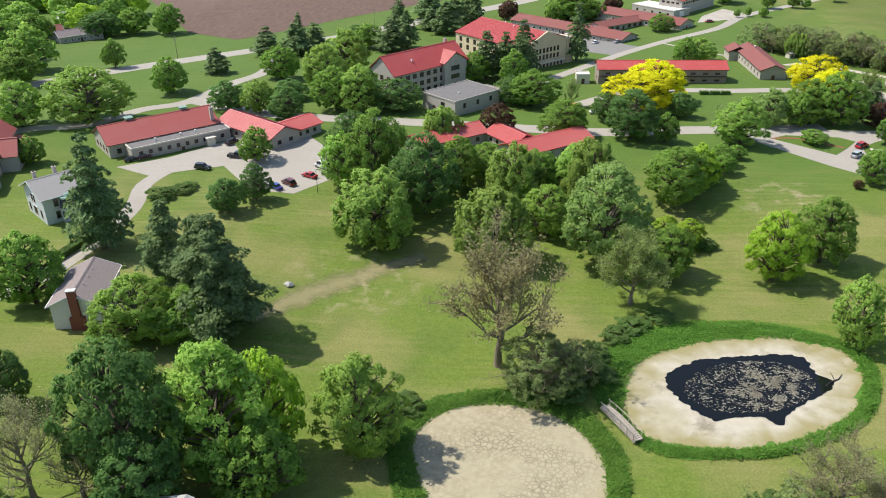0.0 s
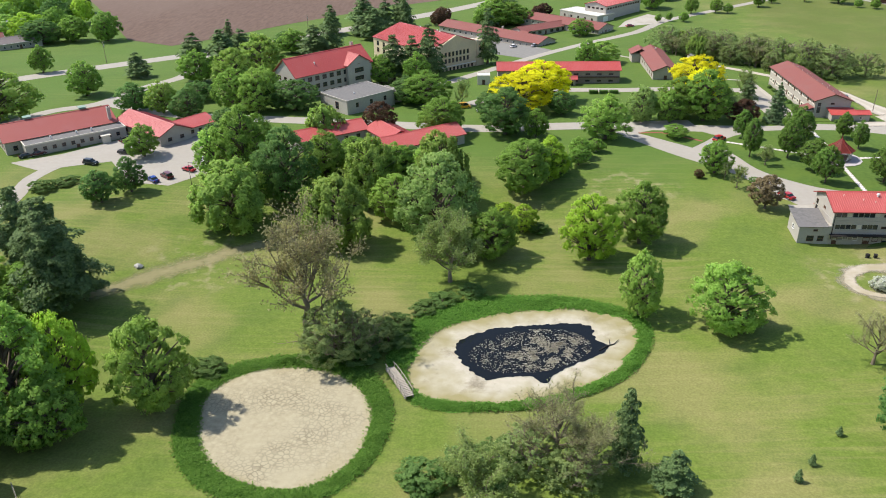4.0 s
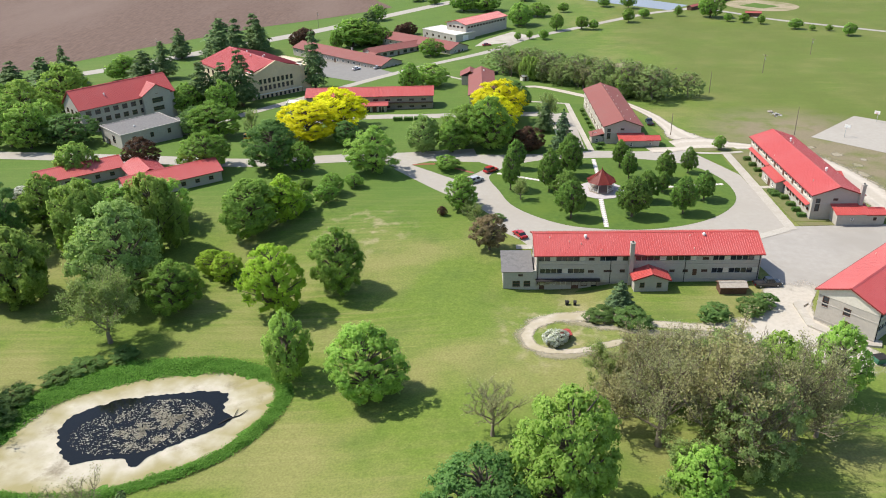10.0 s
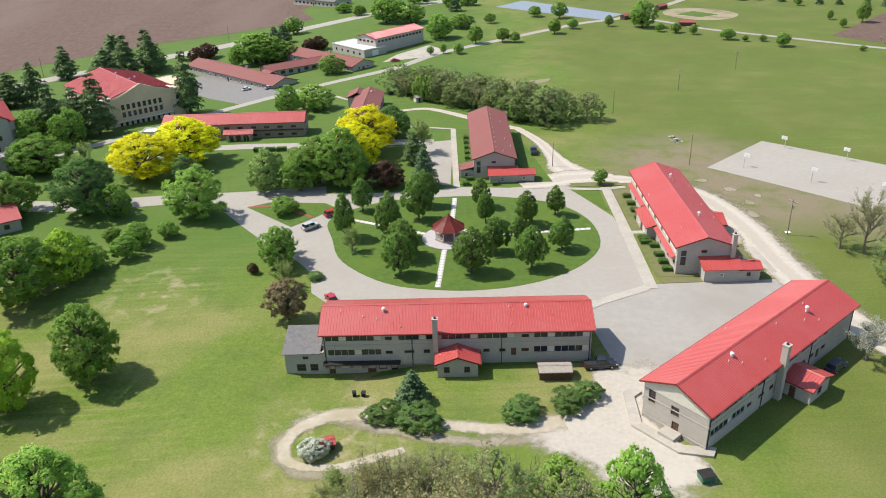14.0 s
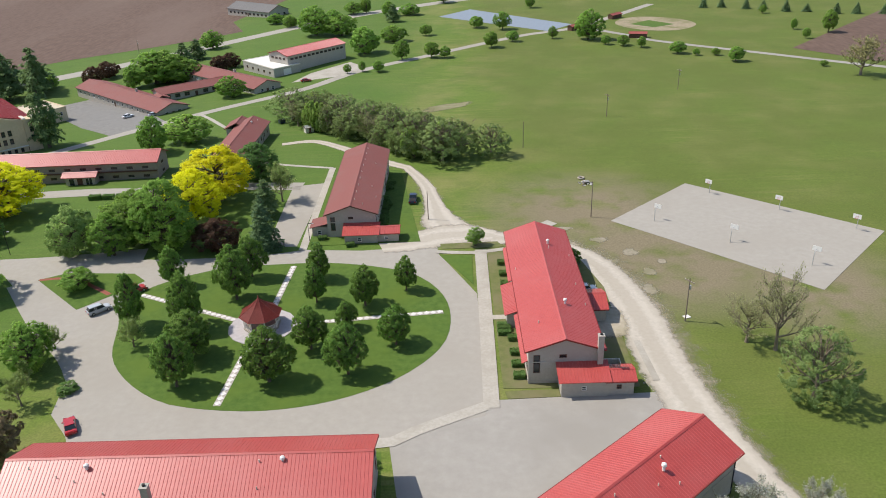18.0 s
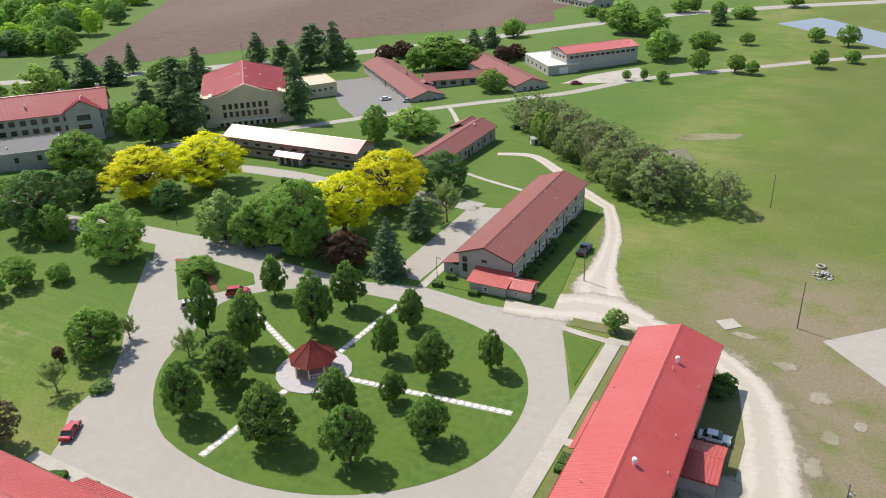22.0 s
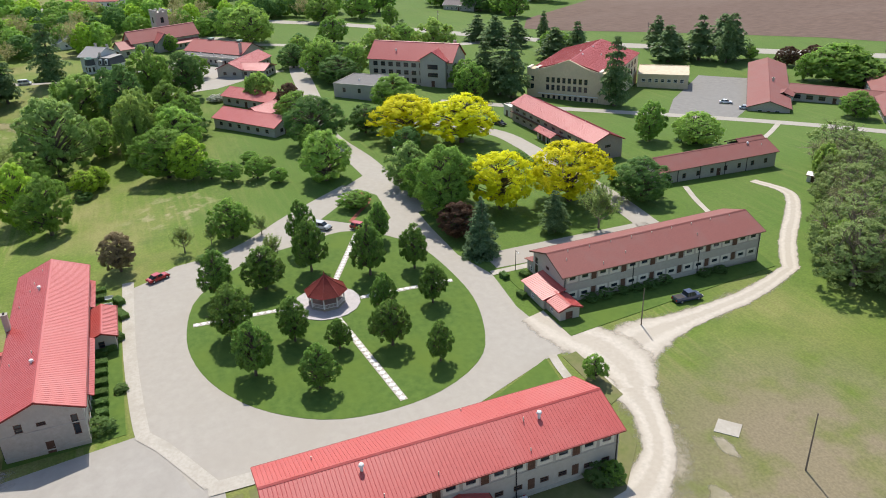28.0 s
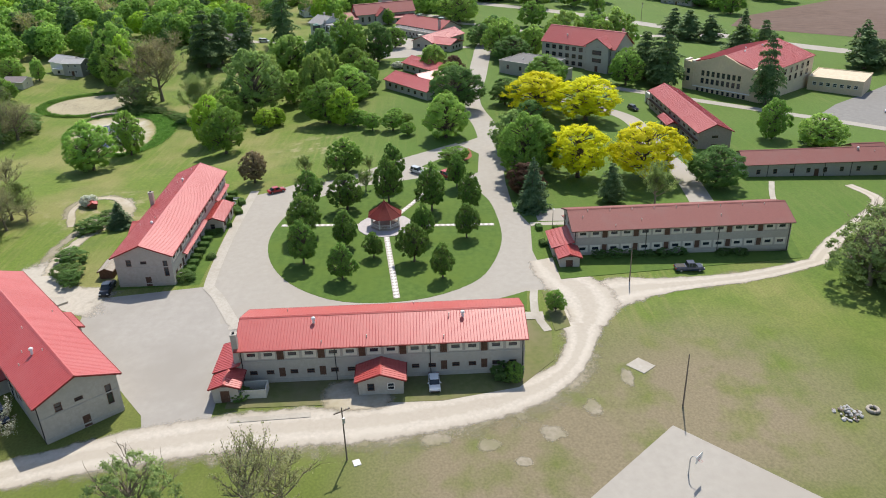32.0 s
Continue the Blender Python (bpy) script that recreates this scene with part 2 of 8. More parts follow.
M_TYRE = shade("tyre_rubber", (0.015, 0.015, 0.016), (0.025, 0.025, 0.026), 0.85, 8.0, 1.0, 0.1)
M_BARK = shade("bark", (0.1, 0.075, 0.055), (0.17, 0.135, 0.105), 0.95, 3.0, 0.5, 0.5)
M_TWIG = shade("bare_twigs", (0.17, 0.135, 0.095), (0.27, 0.22, 0.16), 0.95, 3.0, 0.5, 0.2)
M_STONE = shade("grey_boulder", (0.3, 0.29, 0.27), (0.48, 0.46, 0.43), 0.9, 2.0, 0.5, 0.4)

LEAF = {
    "maple": leafy("maple_leaf", (0.175, 0.31, 0.056), (0.32, 0.5, 0.095)),
    "dark": leafy("dark_leaf", (0.108, 0.215, 0.058), (0.205, 0.355, 0.096)),
    "park": leafy("park_leaf", (0.12, 0.22, 0.046), (0.25, 0.405, 0.08), val=0.1),
    "lightg": leafy("light_leaf", (0.27, 0.43, 0.085), (0.43, 0.63, 0.135)),
    "lime": leafy("lime_leaf", (0.31, 0.47, 0.05), (0.5, 0.69, 0.085)),
    "willow": leafy("willow_leaf", (0.25, 0.375, 0.08), (0.41, 0.56, 0.13)),
    "silver": leafy("silver_leaf", (0.215, 0.335, 0.088), (0.4, 0.53, 0.17)),
    "yellow": leafy("yellow_leaf", (0.68, 0.645, 0.013), (0.9, 0.88, 0.035), hue=0.006, val=0.06),
    "purple": leafy("purple_leaf", (0.083, 0.048, 0.030), (0.179, 0.103, 0.062)),
    "brown": leafy("budding_leaf", (0.29, 0.27, 0.12), (0.42, 0.395, 0.19), 0.5),
    "olive": leafy("olive_leaf", (0.2, 0.275, 0.09), (0.335, 0.415, 0.15), 0.5),
    "russet": leafy("russet_leaf", (0.2, 0.15, 0.075), (0.3, 0.235, 0.13), 0.4),
    "pine": leafy("pine_needle", (0.1, 0.165, 0.058), (0.2, 0.29, 0.105), 0.3),
    "spruce": leafy("spruce_needle", (0.085, 0.15, 0.065), (0.17, 0.26, 0.11), 0.2),
    "blossom": leafy("white_blossom", (0.42, 0.46, 0.28), (0.92, 0.92, 0.87)),
    "shrub": leafy("shrub_leaf", (0.12, 0.22, 0.06), (0.23, 0.355, 0.1)),
    "reed": leafy("reed_leaf", (0.12, 0.25, 0.036), (0.2, 0.37, 0.062)),
    "bare": leafy("bursting_bud", (0.3, 0.31, 0.14), (0.43, 0.44, 0.21), 0.5),
}


# ---- ground ----
def softp(u):
    return u if u > 200 else 6 * math.log1p(math.exp(u / 6))


def ground_z(x, y):
    d = math.hypot((x - 20) / 92, (y - 122) / 80)
    u = min(max((d - 0.5) / 0.6, 0), 1)
    w = min(max(x / 130, 0), 1)
    slope = 0.048 - 0.024 * w * w * (3 - 2 * w)
    return -3.5 * (1 - u * u * (3 - 2 * u)) - slope * (softp(y - 236) - softp(y - 400)) - 2.0 * math.exp(-(((x - 117.5) / 13) ** 4) - ((y - 150) / 9) ** 2)


def mesh_from(name, verts, faces, material, smooth=False):
    me = bpy.data.meshes.new(name)
    me.from_pydata([tuple(v) for v in verts], [], faces)
    me.materials.append(material)
    if smooth:
        me.polygons.foreach_set("use_smooth", [True] * len(me.polygons))
    me.update()
    return me


def lawn_material():
    m = shade("lawn", (0.1, 0.15, 0.02), (0.142, 0.195, 0.031), 0.95, 0.9, 0.05, 0.35, depth=0.1)
    n, l = m.node_tree.nodes, m.node_tree.links
    p = n["Principled BSDF"]
    base = p.inputs["Base Color"].links[0].from_socket
    tc = n.new("ShaderNodeTexCoord")
    sep = n.new("ShaderNodeSeparateXYZ")
    l.new(tc.outputs["Object"], sep.inputs[0])

    def noise_at(scale, detail, stretch=(1, 1, 1), rot=0.0):
        mp, nz = n.new("ShaderNodeMapping"), n.new("ShaderNodeTexNoise")
        mp.inputs["Scale"].default_value = stretch
        mp.inputs["Rotation"].default_value = (0, 0, rot)
        nz.inputs["Scale"].default_value, nz.inputs["Detail"].default_value = scale, detail
        l.new(tc.outputs["Object"], mp.inputs[0])
        l.new(mp.outputs[0], nz.inputs["Vector"])
        return nz.outputs[0]

    def ranged(sock, a, b, lo=0.0, hi=1.0):
        r = n.new("ShaderNodeMapRange")
        for i, v in enumerate((a, b, lo, hi)):
            r.inputs[i + 1].default_value = v
        l.new(sock, r.inputs[0])
        return r.outputs[0]

    def times(a, b, op="MULTIPLY"):
        k = n.new("ShaderNodeMath")
        k.operation = op
        for i, v in enumerate((a, b)):
            if isinstance(v, (int, float)):
                k.inputs[i].default_value = v
            else:
                l.new(v, k.inputs[i])
        return k.outputs[0]

    def over(below, mask, colour):
        mx = n.new("ShaderNodeMix")
        mx.data_type = "RGBA"
        l.new(mask, mx.inputs[0])
        l.new(below, mx.inputs[6])
        mx.inputs[7].default_value = (*colour, 1)
        return mx.outputs[2]

    def near_to(x, y, r0, r1):
        dx, dy = times(sep.outputs[0], -x, "ADD"), times(sep.outputs[1], -y, "ADD")
        return ranged(times(times(times(dx, dx), times(dy, dy), "ADD"), 0.5, "POWER"), r0, r1, 1.0, 0.0)

    broad = noise_at(0.022, 4)
    # well-kept lawns of the campus, north of the drive
    kept = times(ranged(times(sep.outputs[1], times(broad, 60.0), "ADD"), 200, 240), ranged(times(sep.outputs[0], times(broad, 50.0), "ADD"), 165, 205, 1.0, 0.15))
    base = over(base, times(kept, 0.75), (0.072, 0.138, 0.02))
    # dry, straw-coloured patches of the old meadow
    dry = times(ranged(noise_at(0.045, 9), 0.45, 0.64), ranged(kept, 0, 1, 0.85, 0.06))
    base = over(base, dry, (0.215, 0.206, 0.07))
    # mowing streaks
    streak = times(ranged(noise_at(0.55, 4, (0.1, 1.4, 1), 0.35), 0.46, 0.66), ranged(broad, 0.4, 0.6, 0.05, 0.6))
    base = over(base, times(streak, ranged(kept, 0, 1, 1.0, 0.3)), (0.235, 0.222, 0.08))
    dark = ranged(noise_at(0.11, 5), 0.52, 0.75, 0, 0.5)
    base = over(base, dark, (0.072, 0.118, 0.02))
    # duller, olive grass of the playing field
    dull = times(ranged(times(sep.outputs[0], times(broad, 40.0), "ADD"), 196, 222), ranged(noise_at(0.05, 6), 0.3, 0.6, 0.45, 0.85))
    base = over(base, dull, (0.101, 0.128, 0.0225))
    # trampled ground by the court and the gravel, bare patches on the meadow
    worn = times(ranged(noise_at(0.12, 10), 0.27, 0.52), times(times(near_to(220, 228, 14, 30), near_to(246, 214, 8, 26), "MAXIMUM"), near_to(208, 256, 10, 34), "MAXIMUM"))
    base = over(base, times(worn, 0.9), (0.215, 0.172, 0.112))
    bald = times(ranged(noise_at(0.3, 6), 0.52, 0.66), times(times(near_to(-28, 142, 4, 18), near_to(120, 134, 6, 18), "MAXIMUM"), near_to(75, 182, 3, 16), "MAXIMUM"))
    base = over(base, times(bald, 0.8), (0.33, 0.28, 0.16))
    # blades and tufts
    tuft = n.new("ShaderNodeHueSaturation")
    l.new(ranged(noise_at(2.6, 5), 0.3, 0.7, 0.82, 1.18), tuft.inputs["Value"])
    l.new(base, tuft.inputs["Color"])
    l.new(tuft.outputs[0], p.inputs["Base Color"])
    return m


M_LAWN = lawn_material()
M_DRYLAWN = shade("dry_verge", (0.115, 0.135, 0.04), (0.165, 0.168, 0.062), 0.95, 0.8, 0.12, 0.2, c=(0.185, 0.16, 0.085), depth=0.1)
M_RICHLAWN = shade("kept_lawn", (0.06, 0.112, 0.016), (0.096, 0.158, 0.026), 0.95, 0.8, 0.09, 0.3, c=(0.095, 0.15, 0.02), depth=0.1)


def steps(a, b, d):
    return list(np.linspace(a, b, int(round((b - a) / d)) + 1))


gx = [-4000, -2000, -1000, -600, -400] + steps(-300, 420, 6) + [520, 700, 1000, 2000, 4000]
gy = [-4000, -2000, -1000, -400, -150, -60] + steps(0, 640, 6) + [700, 850, 1100, 2000, 4000]
gv = [(x, y, ground_z(x, y)) for y in gy for x in gx]
nx = len(gx)
gf = [(j * nx + i, j * nx + i + 1, (j + 1) * nx + i + 1, (j + 1) * nx + i) for j in range(len(gy) - 1) for i in range(nx - 1)]
ground = tagged(new("ground", mesh_from("ground", gv, gf, M_LAWN, True)), "gently sloping mown grass with dry straw-coloured patches", "lawn", kind="structure")


def smooth_line(pts, step=3.0, closed=False):
    """Catmull-Rom through the points."""
    p = [Vector(q) for q in pts]
    n, out = len(p), []
    for i in range(n if closed else n - 1):
        if closed:
            a, b, c, d = p[i - 1], p[i], p[(i + 1) % n], p[(i + 2) % n]
        else:
            a, b, c, d = p[max(i - 1, 0)], p[i], p[i + 1], p[min(i + 2, n - 1)]
        k = max(int((c - b).length / step), 1)
        for j in range(k):
            t = j / k
            out.append(0.5 * ((2 * b) + (c - a) * t + (2 * a - 5 * b + 4 * c - d) * t * t + (3 * b - a - 3 * c + d) * t ** 3))
    if not closed:
        out.append(p[-1])
    return out


def ribbon(name, pts, width, material, lift=0.04, label="", category="road", rough=0.0, kind="structure", across=2, step=3.0):
    """A strip of road draped over the ground. Points are (x, y) or (x, y, width)."""
    full = smooth_line([(q[0], q[1], q[2] if len(q) > 2 else width) for q in pts], 0.8 if rough else step)
    verts, faces, inward = [], [], []
    for i, q in enumerate(full):
        a, b = full[max(i - 1, 0)], full[min(i + 1, len(full) - 1)]
        d = Vector((b.x - a.x, b.y - a.y)).normalized()
        s = Vector((-d.y, d.x))
        for k in range(across + 1):
            inward.append(1 - abs(2 * k / across - 1))
            w = (k / across - 0.5) * q.z
            if rough and k in (0, across):
                w *= 1 + rough * noise.fractal((q.x * 0.22, q.y * 0.22, k * 7.0), 0.7, 2.2, 5)
            x, y = q.x + s.x * w, q.y + s.y * w
            verts.append((x, y, ground_z(x, y) + lift))
    m = across + 1
    faces = [(i * m + k, (i + 1) * m + k, (i + 1) * m + k + 1, i * m + k + 1) for i in range(len(full) - 1) for k in range(across)]
    faces = [f[::-1] for f in faces]
    ob = new(name, mesh_from(name, verts, faces, material, True))
    ob.data.attributes.new("inward", "FLOAT", "POINT").data.foreach_set("value", inward)
    return tagged(ob, label, category, kind=kind)


def patch(name, pts, material, lift=0.03, label="", category="", closed_smooth=True, rings=8, rough=0.0, kind="structure", flat=None, centre=None, rim=0.0, step=2.5, ragged=0.15):
    """A star-shaped area draped over the ground; rim gives it a thick edge."""
    edge = smooth_line([(*q, 0) for q in pts], step, True) if closed_smooth else sum([[Vector((*pts[i], 0)).lerp(Vector((*pts[(i + 1) % len(pts)], 0)), j / 6) for j in range(6)] for i in range(len(pts))], [])
    c = Vector((*centre, 0)) if centre else sum(edge, Vector()) / len(edge)
    if rough:
        edge = [c + (e - c) * (1 + rough * noise.fractal((e.x * ragged, e.y * ragged, 3.3), 0.8, 2.0, 4)) for e in edge]
    n = len(edge)
    zz = lambda x, y: (ground_z(x, y) if flat is None else flat) + lift
    verts, faces = [(c.x, c.y, zz(c.x, c.y))], []
    for r in range(1, rings + 1):
        for e in edge:
            q = c + (e - c) * (r / rings)
            verts.append((q.x, q.y, zz(q.x, q.y)))
    faces += [(0, 1 + i, 1 + (i + 1) % n) for i in range(n)]
    for r in range(rings - 1):
        a, b = 1 + r * n, 1 + (r + 1) * n
        faces += [(a + i, b + i, b + (i + 1) % n, a + (i + 1) % n) for i in range(n)]
    if rim:
        a, b = 1 + (rings - 1) * n, len(verts)
        verts += [(v[0], v[1], v[2] - rim) for v in verts[a:a + n]]
        faces += [(a + i, b + i, b + (i + 1) % n, a + (i + 1) % n) for i in range(n)]
    me = mesh_from(name, verts, faces, material, False)
    bm = bmesh.new()
    bm.from_mesh(me)
    bmesh.ops.recalc_face_normals(bm, faces=bm.faces)
    if sum(f.normal.z for f in bm.faces) < 0:
        bmesh.ops.reverse_faces(bm, faces=bm.faces)
    bm.to_mesh(me)
    bm.free()
    inward = [1.0] + [2 * (1 - r / rings) for r in range(1, rings + 1) for _ in edge] + ([0.0] * n if rim else [])
    me.attributes.new("inward", "FLOAT", "POINT").data.foreach_set("value", inward)
    return tagged(new(name, me), label, category, kind=kind)


# ---- roads, paths and ponds ----
ribbon("road_highway", [(-330, 120), (-215, 232), (-177, 285), (-148, 319), (-99, 368), (-51, 421), (-4, 470), (60, 536), (132, 601), (203, 650), (330, 720), (600, 830)], 11, M_CONC, 0.05, "pale two-lane highway past a ploughed field")
patch("field_ploughed", [(-127, 384), (-158, 402), (-213, 490), (-300, 620), (-420, 830), (-150, 900), (80, 800), (35, 600), (51, 560), (-29, 500), (-80, 445)], M_FIELD, 0.08, "large ploughed brown field of bare soil", "field", closed_smooth=False, rings=10)
patch("field_ploughed_far", [(337, 448), (430, 545), (520, 480), (361, 415)], M_FIELD, 0.08, "patch of ploughed brown soil beyond the meadow", "field", closed_smooth=False)

# the drive round the oval green
patch("pavement_oval_drive", [(113.8, 174), (116, 169.8), (164.4, 171), (167.6, 173.2), (178.7, 176.1), (179.3, 181), (179.0, 215), (171.4, 233.3), (170.5, 239), (163, 237.4), (154, 236.6), (140.6, 238), (129.4, 235.2), (112.6, 235.2), (88, 236.5), (74, 231.5), (82, 222.6), (95, 210.6), (105.4, 197.5), (107.4, 188.6), (109, 179.6)], M_CONC, 0.04, "pale worn concrete drive round an oval green", "road", closed_smooth=False, rings=10, centre=(132, 206))
patch("pavement_apron", [(164, 170.5), (167, 151), (172, 149), (180, 150), (205, 170), (211, 172), (209, 181), (179.5, 180)], M_ASPH, 0.03, "worn grey asphalt yard between the long buildings", "parking lot", closed_smooth=False)
ribbon("road_campus", [(-104, 262), (-82, 250), (-64, 244), (-34, 240), (-3, 236), (33, 231), (62, 234), (82, 235), (104, 238)], 7.5, M_CONC, 0.045, "pale concrete campus road lined with trees")
ribbon("road_lane", [(82, 226), (95, 209), (106, 197), (113, 186)], 7, M_CONC, 0.046, "pale concrete lane joining the oval drive")
ribbon("road_west", [(-160, 214), (-146, 227), (-129, 232), (-119, 250), (-107, 261), (-100, 290), (-93, 314), (-100, 368)], 6, M_CONC, 0.05, "narrow pale lane between lawns")
ribbon("road_house", [(-112, 106), (-102, 122), (-93, 134), (-89, 151), (-88, 169), (-91, 184), (-88, 196)], 4.5, M_CONC, 0.05, "narrow concrete driveway past a white house")
patch("pavement_west_lot", [(-104, 196), (-92, 190), (-84, 194), (-74, 198), (-62, 182), (-50, 180), (-42, 190), (-44, 208), (-54, 222), (-62, 238), (-70, 226), (-78, 220), (-92, 204)], M_CONC, 0.04, "pale concrete parking lot by the red-roofed hall", "parking lot", closed_smooth=False, centre=(-68, 206))
ribbon("road_spur", [(30, 262), (50, 280), (69, 283), (87, 282), (108, 283), (133, 281)], 6, M_CONC, 0.05, "pale service road along the long building")
ribbon("road_gym", [(8, 280), (22, 300), (40, 325), (62, 353), (85, 377), (113, 402), (134, 432), (163, 458), (213, 501), (248, 522), (305, 591)], 5, M_CONC, 0.05, "narrow pale road past the gymnasium to the sports fields")
patch("pavement_gym_lot", [(4, 398), (20, 414), (48, 390), (68, 362), (53, 346), (36, 361)], M_LOT, 0.045, "grey asphalt parking lot beside the gymnasium", "parking lot", closed_smooth=False)
patch("pavement_north_lot", [(131.5, 240), (138.5, 240), (139.5, 283), (130.5, 281)], M_CONC, 0.05, "pale concrete parking strip beside the brown-roofed hall", "parking lot", closed_smooth=False)
ribbon("road_fence", [(248, 522), (268, 495), (281, 475), (324, 436), (360, 404), (450, 330)], 4, M_ASPH, 0.05, "grey lane along the edge of the sports field")
patch("pavement_warehouse_yard", [(106, 416), (128, 424), (136, 440), (128, 452), (112, 432)], M_WALKWAY, 0.05, "pale yard beside the warehouse", "parking lot", closed_smooth=False)

M_YARD = M_PATH.copy()
M_YARD.name = "pale_trampled_gravel"
for nd in M_YARD.node_tree.nodes:
    if nd.type == "MIX":
        for sock, col in ((6, (0.42, 0.375, 0.31, 1)), (7, (0.51, 0.46, 0.385, 1))):
            if not nd.inputs[sock].is_linked:
                nd.inputs[sock].default_value = col

# gravel tracks, with thin gravel straying into the grass
ribbon("road_gravel_margin", [(161, 296, 6), (167, 280, 7.5), (170, 264, 9), (172, 252, 15), (178, 243, 17), (190, 240, 11), (200, 236, 12), (207, 225, 14), (211, 208, 15), (212, 190, 15), (214, 172, 13), (218, 154, 9), (222, 138, 8), (228, 120, 8)], 8, M_STRAY, 0.026, "thin gravel straying into the grass", "gravel", rough=0.12, across=6)
ribbon("path_gravel_loop_margin", [(160, 134, 9), (144.5, 131.5, 5.5), (130, 134, 4.5), (118, 138.5, 6), (112, 134, 6), (112.6, 128, 5), (118, 125, 4.5), (126, 127, 4)], 5, M_STRAY, 0.03, "thin dirt straying into the grass", "dirt", rough=0.15, across=6)
ribbon("road_gravel", [(161, 296, 3.5), (167, 280, 4.5), (170, 264, 6), (172, 252, 11), (178, 243, 12), (190, 240, 6), (199, 235, 6), (205, 225, 9), (208.5, 208, 10.5), (209.5, 190, 10.5), (212, 172, 9.5), (217, 154, 7), (222, 138, 5), (228, 120, 5)], 6, M_GRAVEL, 0.05, "pale rutted gravel track behind the halls", rough=0.16, across=6)
ribbon("road_gravel_north", [(162, 294, 4.2), (155.5, 299.5, 4.4), (148.5, 306.5, 4.4), (139, 317, 4.2), (129.5, 324.5, 3.8), (119.5, 322.4, 3.2)], 4, M_GRAVEL, 0.058, "pale gravel track curving towards a thicket", rough=0.1, across=6)
ribbon("road_gravel_link", [(158, 238.2, 7), (165, 240.4, 11), (172, 243.4, 13), (178, 244, 12), (184, 242.4, 7)], 10, M_GRAVEL, 0.053, "pale gravel joining the concrete drive", rough=0.12, across=6)
ribbon("path_gravel_loop", [(156, 136, 6), (148, 134.5, 4.5), (139, 135.4, 3.6), (132, 137.8, 4.5), (124, 139.6, 6.5), (117.5, 138.6, 5.5), (113, 134.5, 3.6), (112.6, 129.6, 3.2), (116, 126.8, 2.6), (121.5, 126.6, 2.2), (126.5, 128.4, 3), (131, 130, 2.2)], 3, M_PATH, 0.062, "pale dirt path looping round a blossoming bush", "path", rough=0.2, across=6)
patch("yard_gravel", [(164.6, 153.5), (175.6, 153), (171.2, 144), (170.6, 136), (176, 128), (177.5, 121), (171, 117.5), (163, 118.5), (157, 125.5), (149, 129.5), (147, 135.8), (154, 138), (161, 145)], M_YARD, 0.055, "trampled pale gravel yard at a hall's end", "yard", rough=0.12, centre=(165, 134))
patch("yard_parking_dirt", [(197.5, 207.5), (206, 208), (207, 201), (206, 197), (199, 197.5)], M_PATH, 0.15, "worn dirt parking place beside a hall", "dirt", rough=0.1)


patch("court_slab", [(212.5, 249), (237, 273), (272, 238), (247, 212)], M_CONC, 0.07, "cracked pale concrete basketball court", "court", closed_smooth=False, rim=0.12)
patch("slab_pad", [(195, 248.5), (197.5, 250.7), (199.5, 248.3), (197, 246)], M_WALKWAY, 0.09, "small square concrete pad in the grass", "slab", closed_smooth=False, rim=0.12)
patch("field_dry_pitch", [(163, 357), (172, 358), (182, 365), (184, 372), (174, 369), (165, 364)], M_PITCH, 0.04, "worn infield of an old ball pitch", "dirt", rough=0.2)
patch("field_ball_infield", [(270, 524), (280, 506), (298, 502), (312, 516), (308, 534), (290, 546), (275, 540)], M_DIRT, 0.05, "sandy infield of a baseball diamond", "baseball field")
patch("lawn_ball_diamond", [(277, 524), (288, 512), (301, 519), (290, 534)], M_RICHLAWN, 0.08, "green diamond inside the sandy infield", "lawn", closed_smooth=False)
patch("court_tennis", [(170, 572), (190, 596), (246, 530), (230, 512)], shade("court_blue_grey", (0.2, 0.235, 0.28), (0.26, 0.3, 0.35), 0.8, 1, 0.1, 0.1), 0.06, "pale blue-grey sports court by the far road", "court", closed_smooth=False)

patch("field_old_pad", [(158.9, 340.5), (168.9, 350), (176.9, 334), (170.2, 326.4)], M_OLDTAR, 0.045, "broken old asphalt pad in the grass", "slab", closed_smooth=False, rough=0.08)
for px, py, pr, pa in ((200.3, 245.4, 3.6, 1.4), (207.6, 238.4, 2.6, 1.8), (213.2, 231.6, 2.2, 2.6), (215.2, 222.4, 1.8, 2.4), (213.4, 214.6, 2.0, 3.2), (219.0, 226.6, 1.4, 1.8)):
    patch("gravel_washout", [(px + pr * math.cos(k * 0.9), py + pa * math.sin(k * 0.9)) for k in range(7)], M_STRAY, 0.034, "pale washed-out patch of fine gravel beside the track", "gravel", rough=0.3, step=0.6, ragged=0.5)

# walks
ribbon("path_hall_walk", [(179.8, 178), (180.3, 206), (180.6, 235)], 2.6, M_WALKWAY, 0.12, "pale concrete walk along a hall", "path")
ribbon("path_front_walk", [(112.5, 170.2), (140, 169.6), (164.5, 170.6), (168, 173), (179, 178.6)], 2.2, M_WALKWAY, 0.1, "pale concrete walk before a hall", "path")
ribbon("path_verge_walk", [(170.8, 234.6), (179, 233.6), (186, 235)], 1.5, M_WALKWAY, 0.14, "narrow concrete walk through the verge", "path")
ribbon("path_north_walk", [(140.2, 238), (139.9, 262), (139.6, 296)], 1.8, M_WALKWAY, 0.12, "pale concrete walk beside the brown-roofed hall", "path")
ribbon("path_lawn_walk", [(139.6, 296), (126, 300), (116, 304)], 1.4, M_WALKWAY, 0.08, "narrow concrete walk across the lawn", "path")
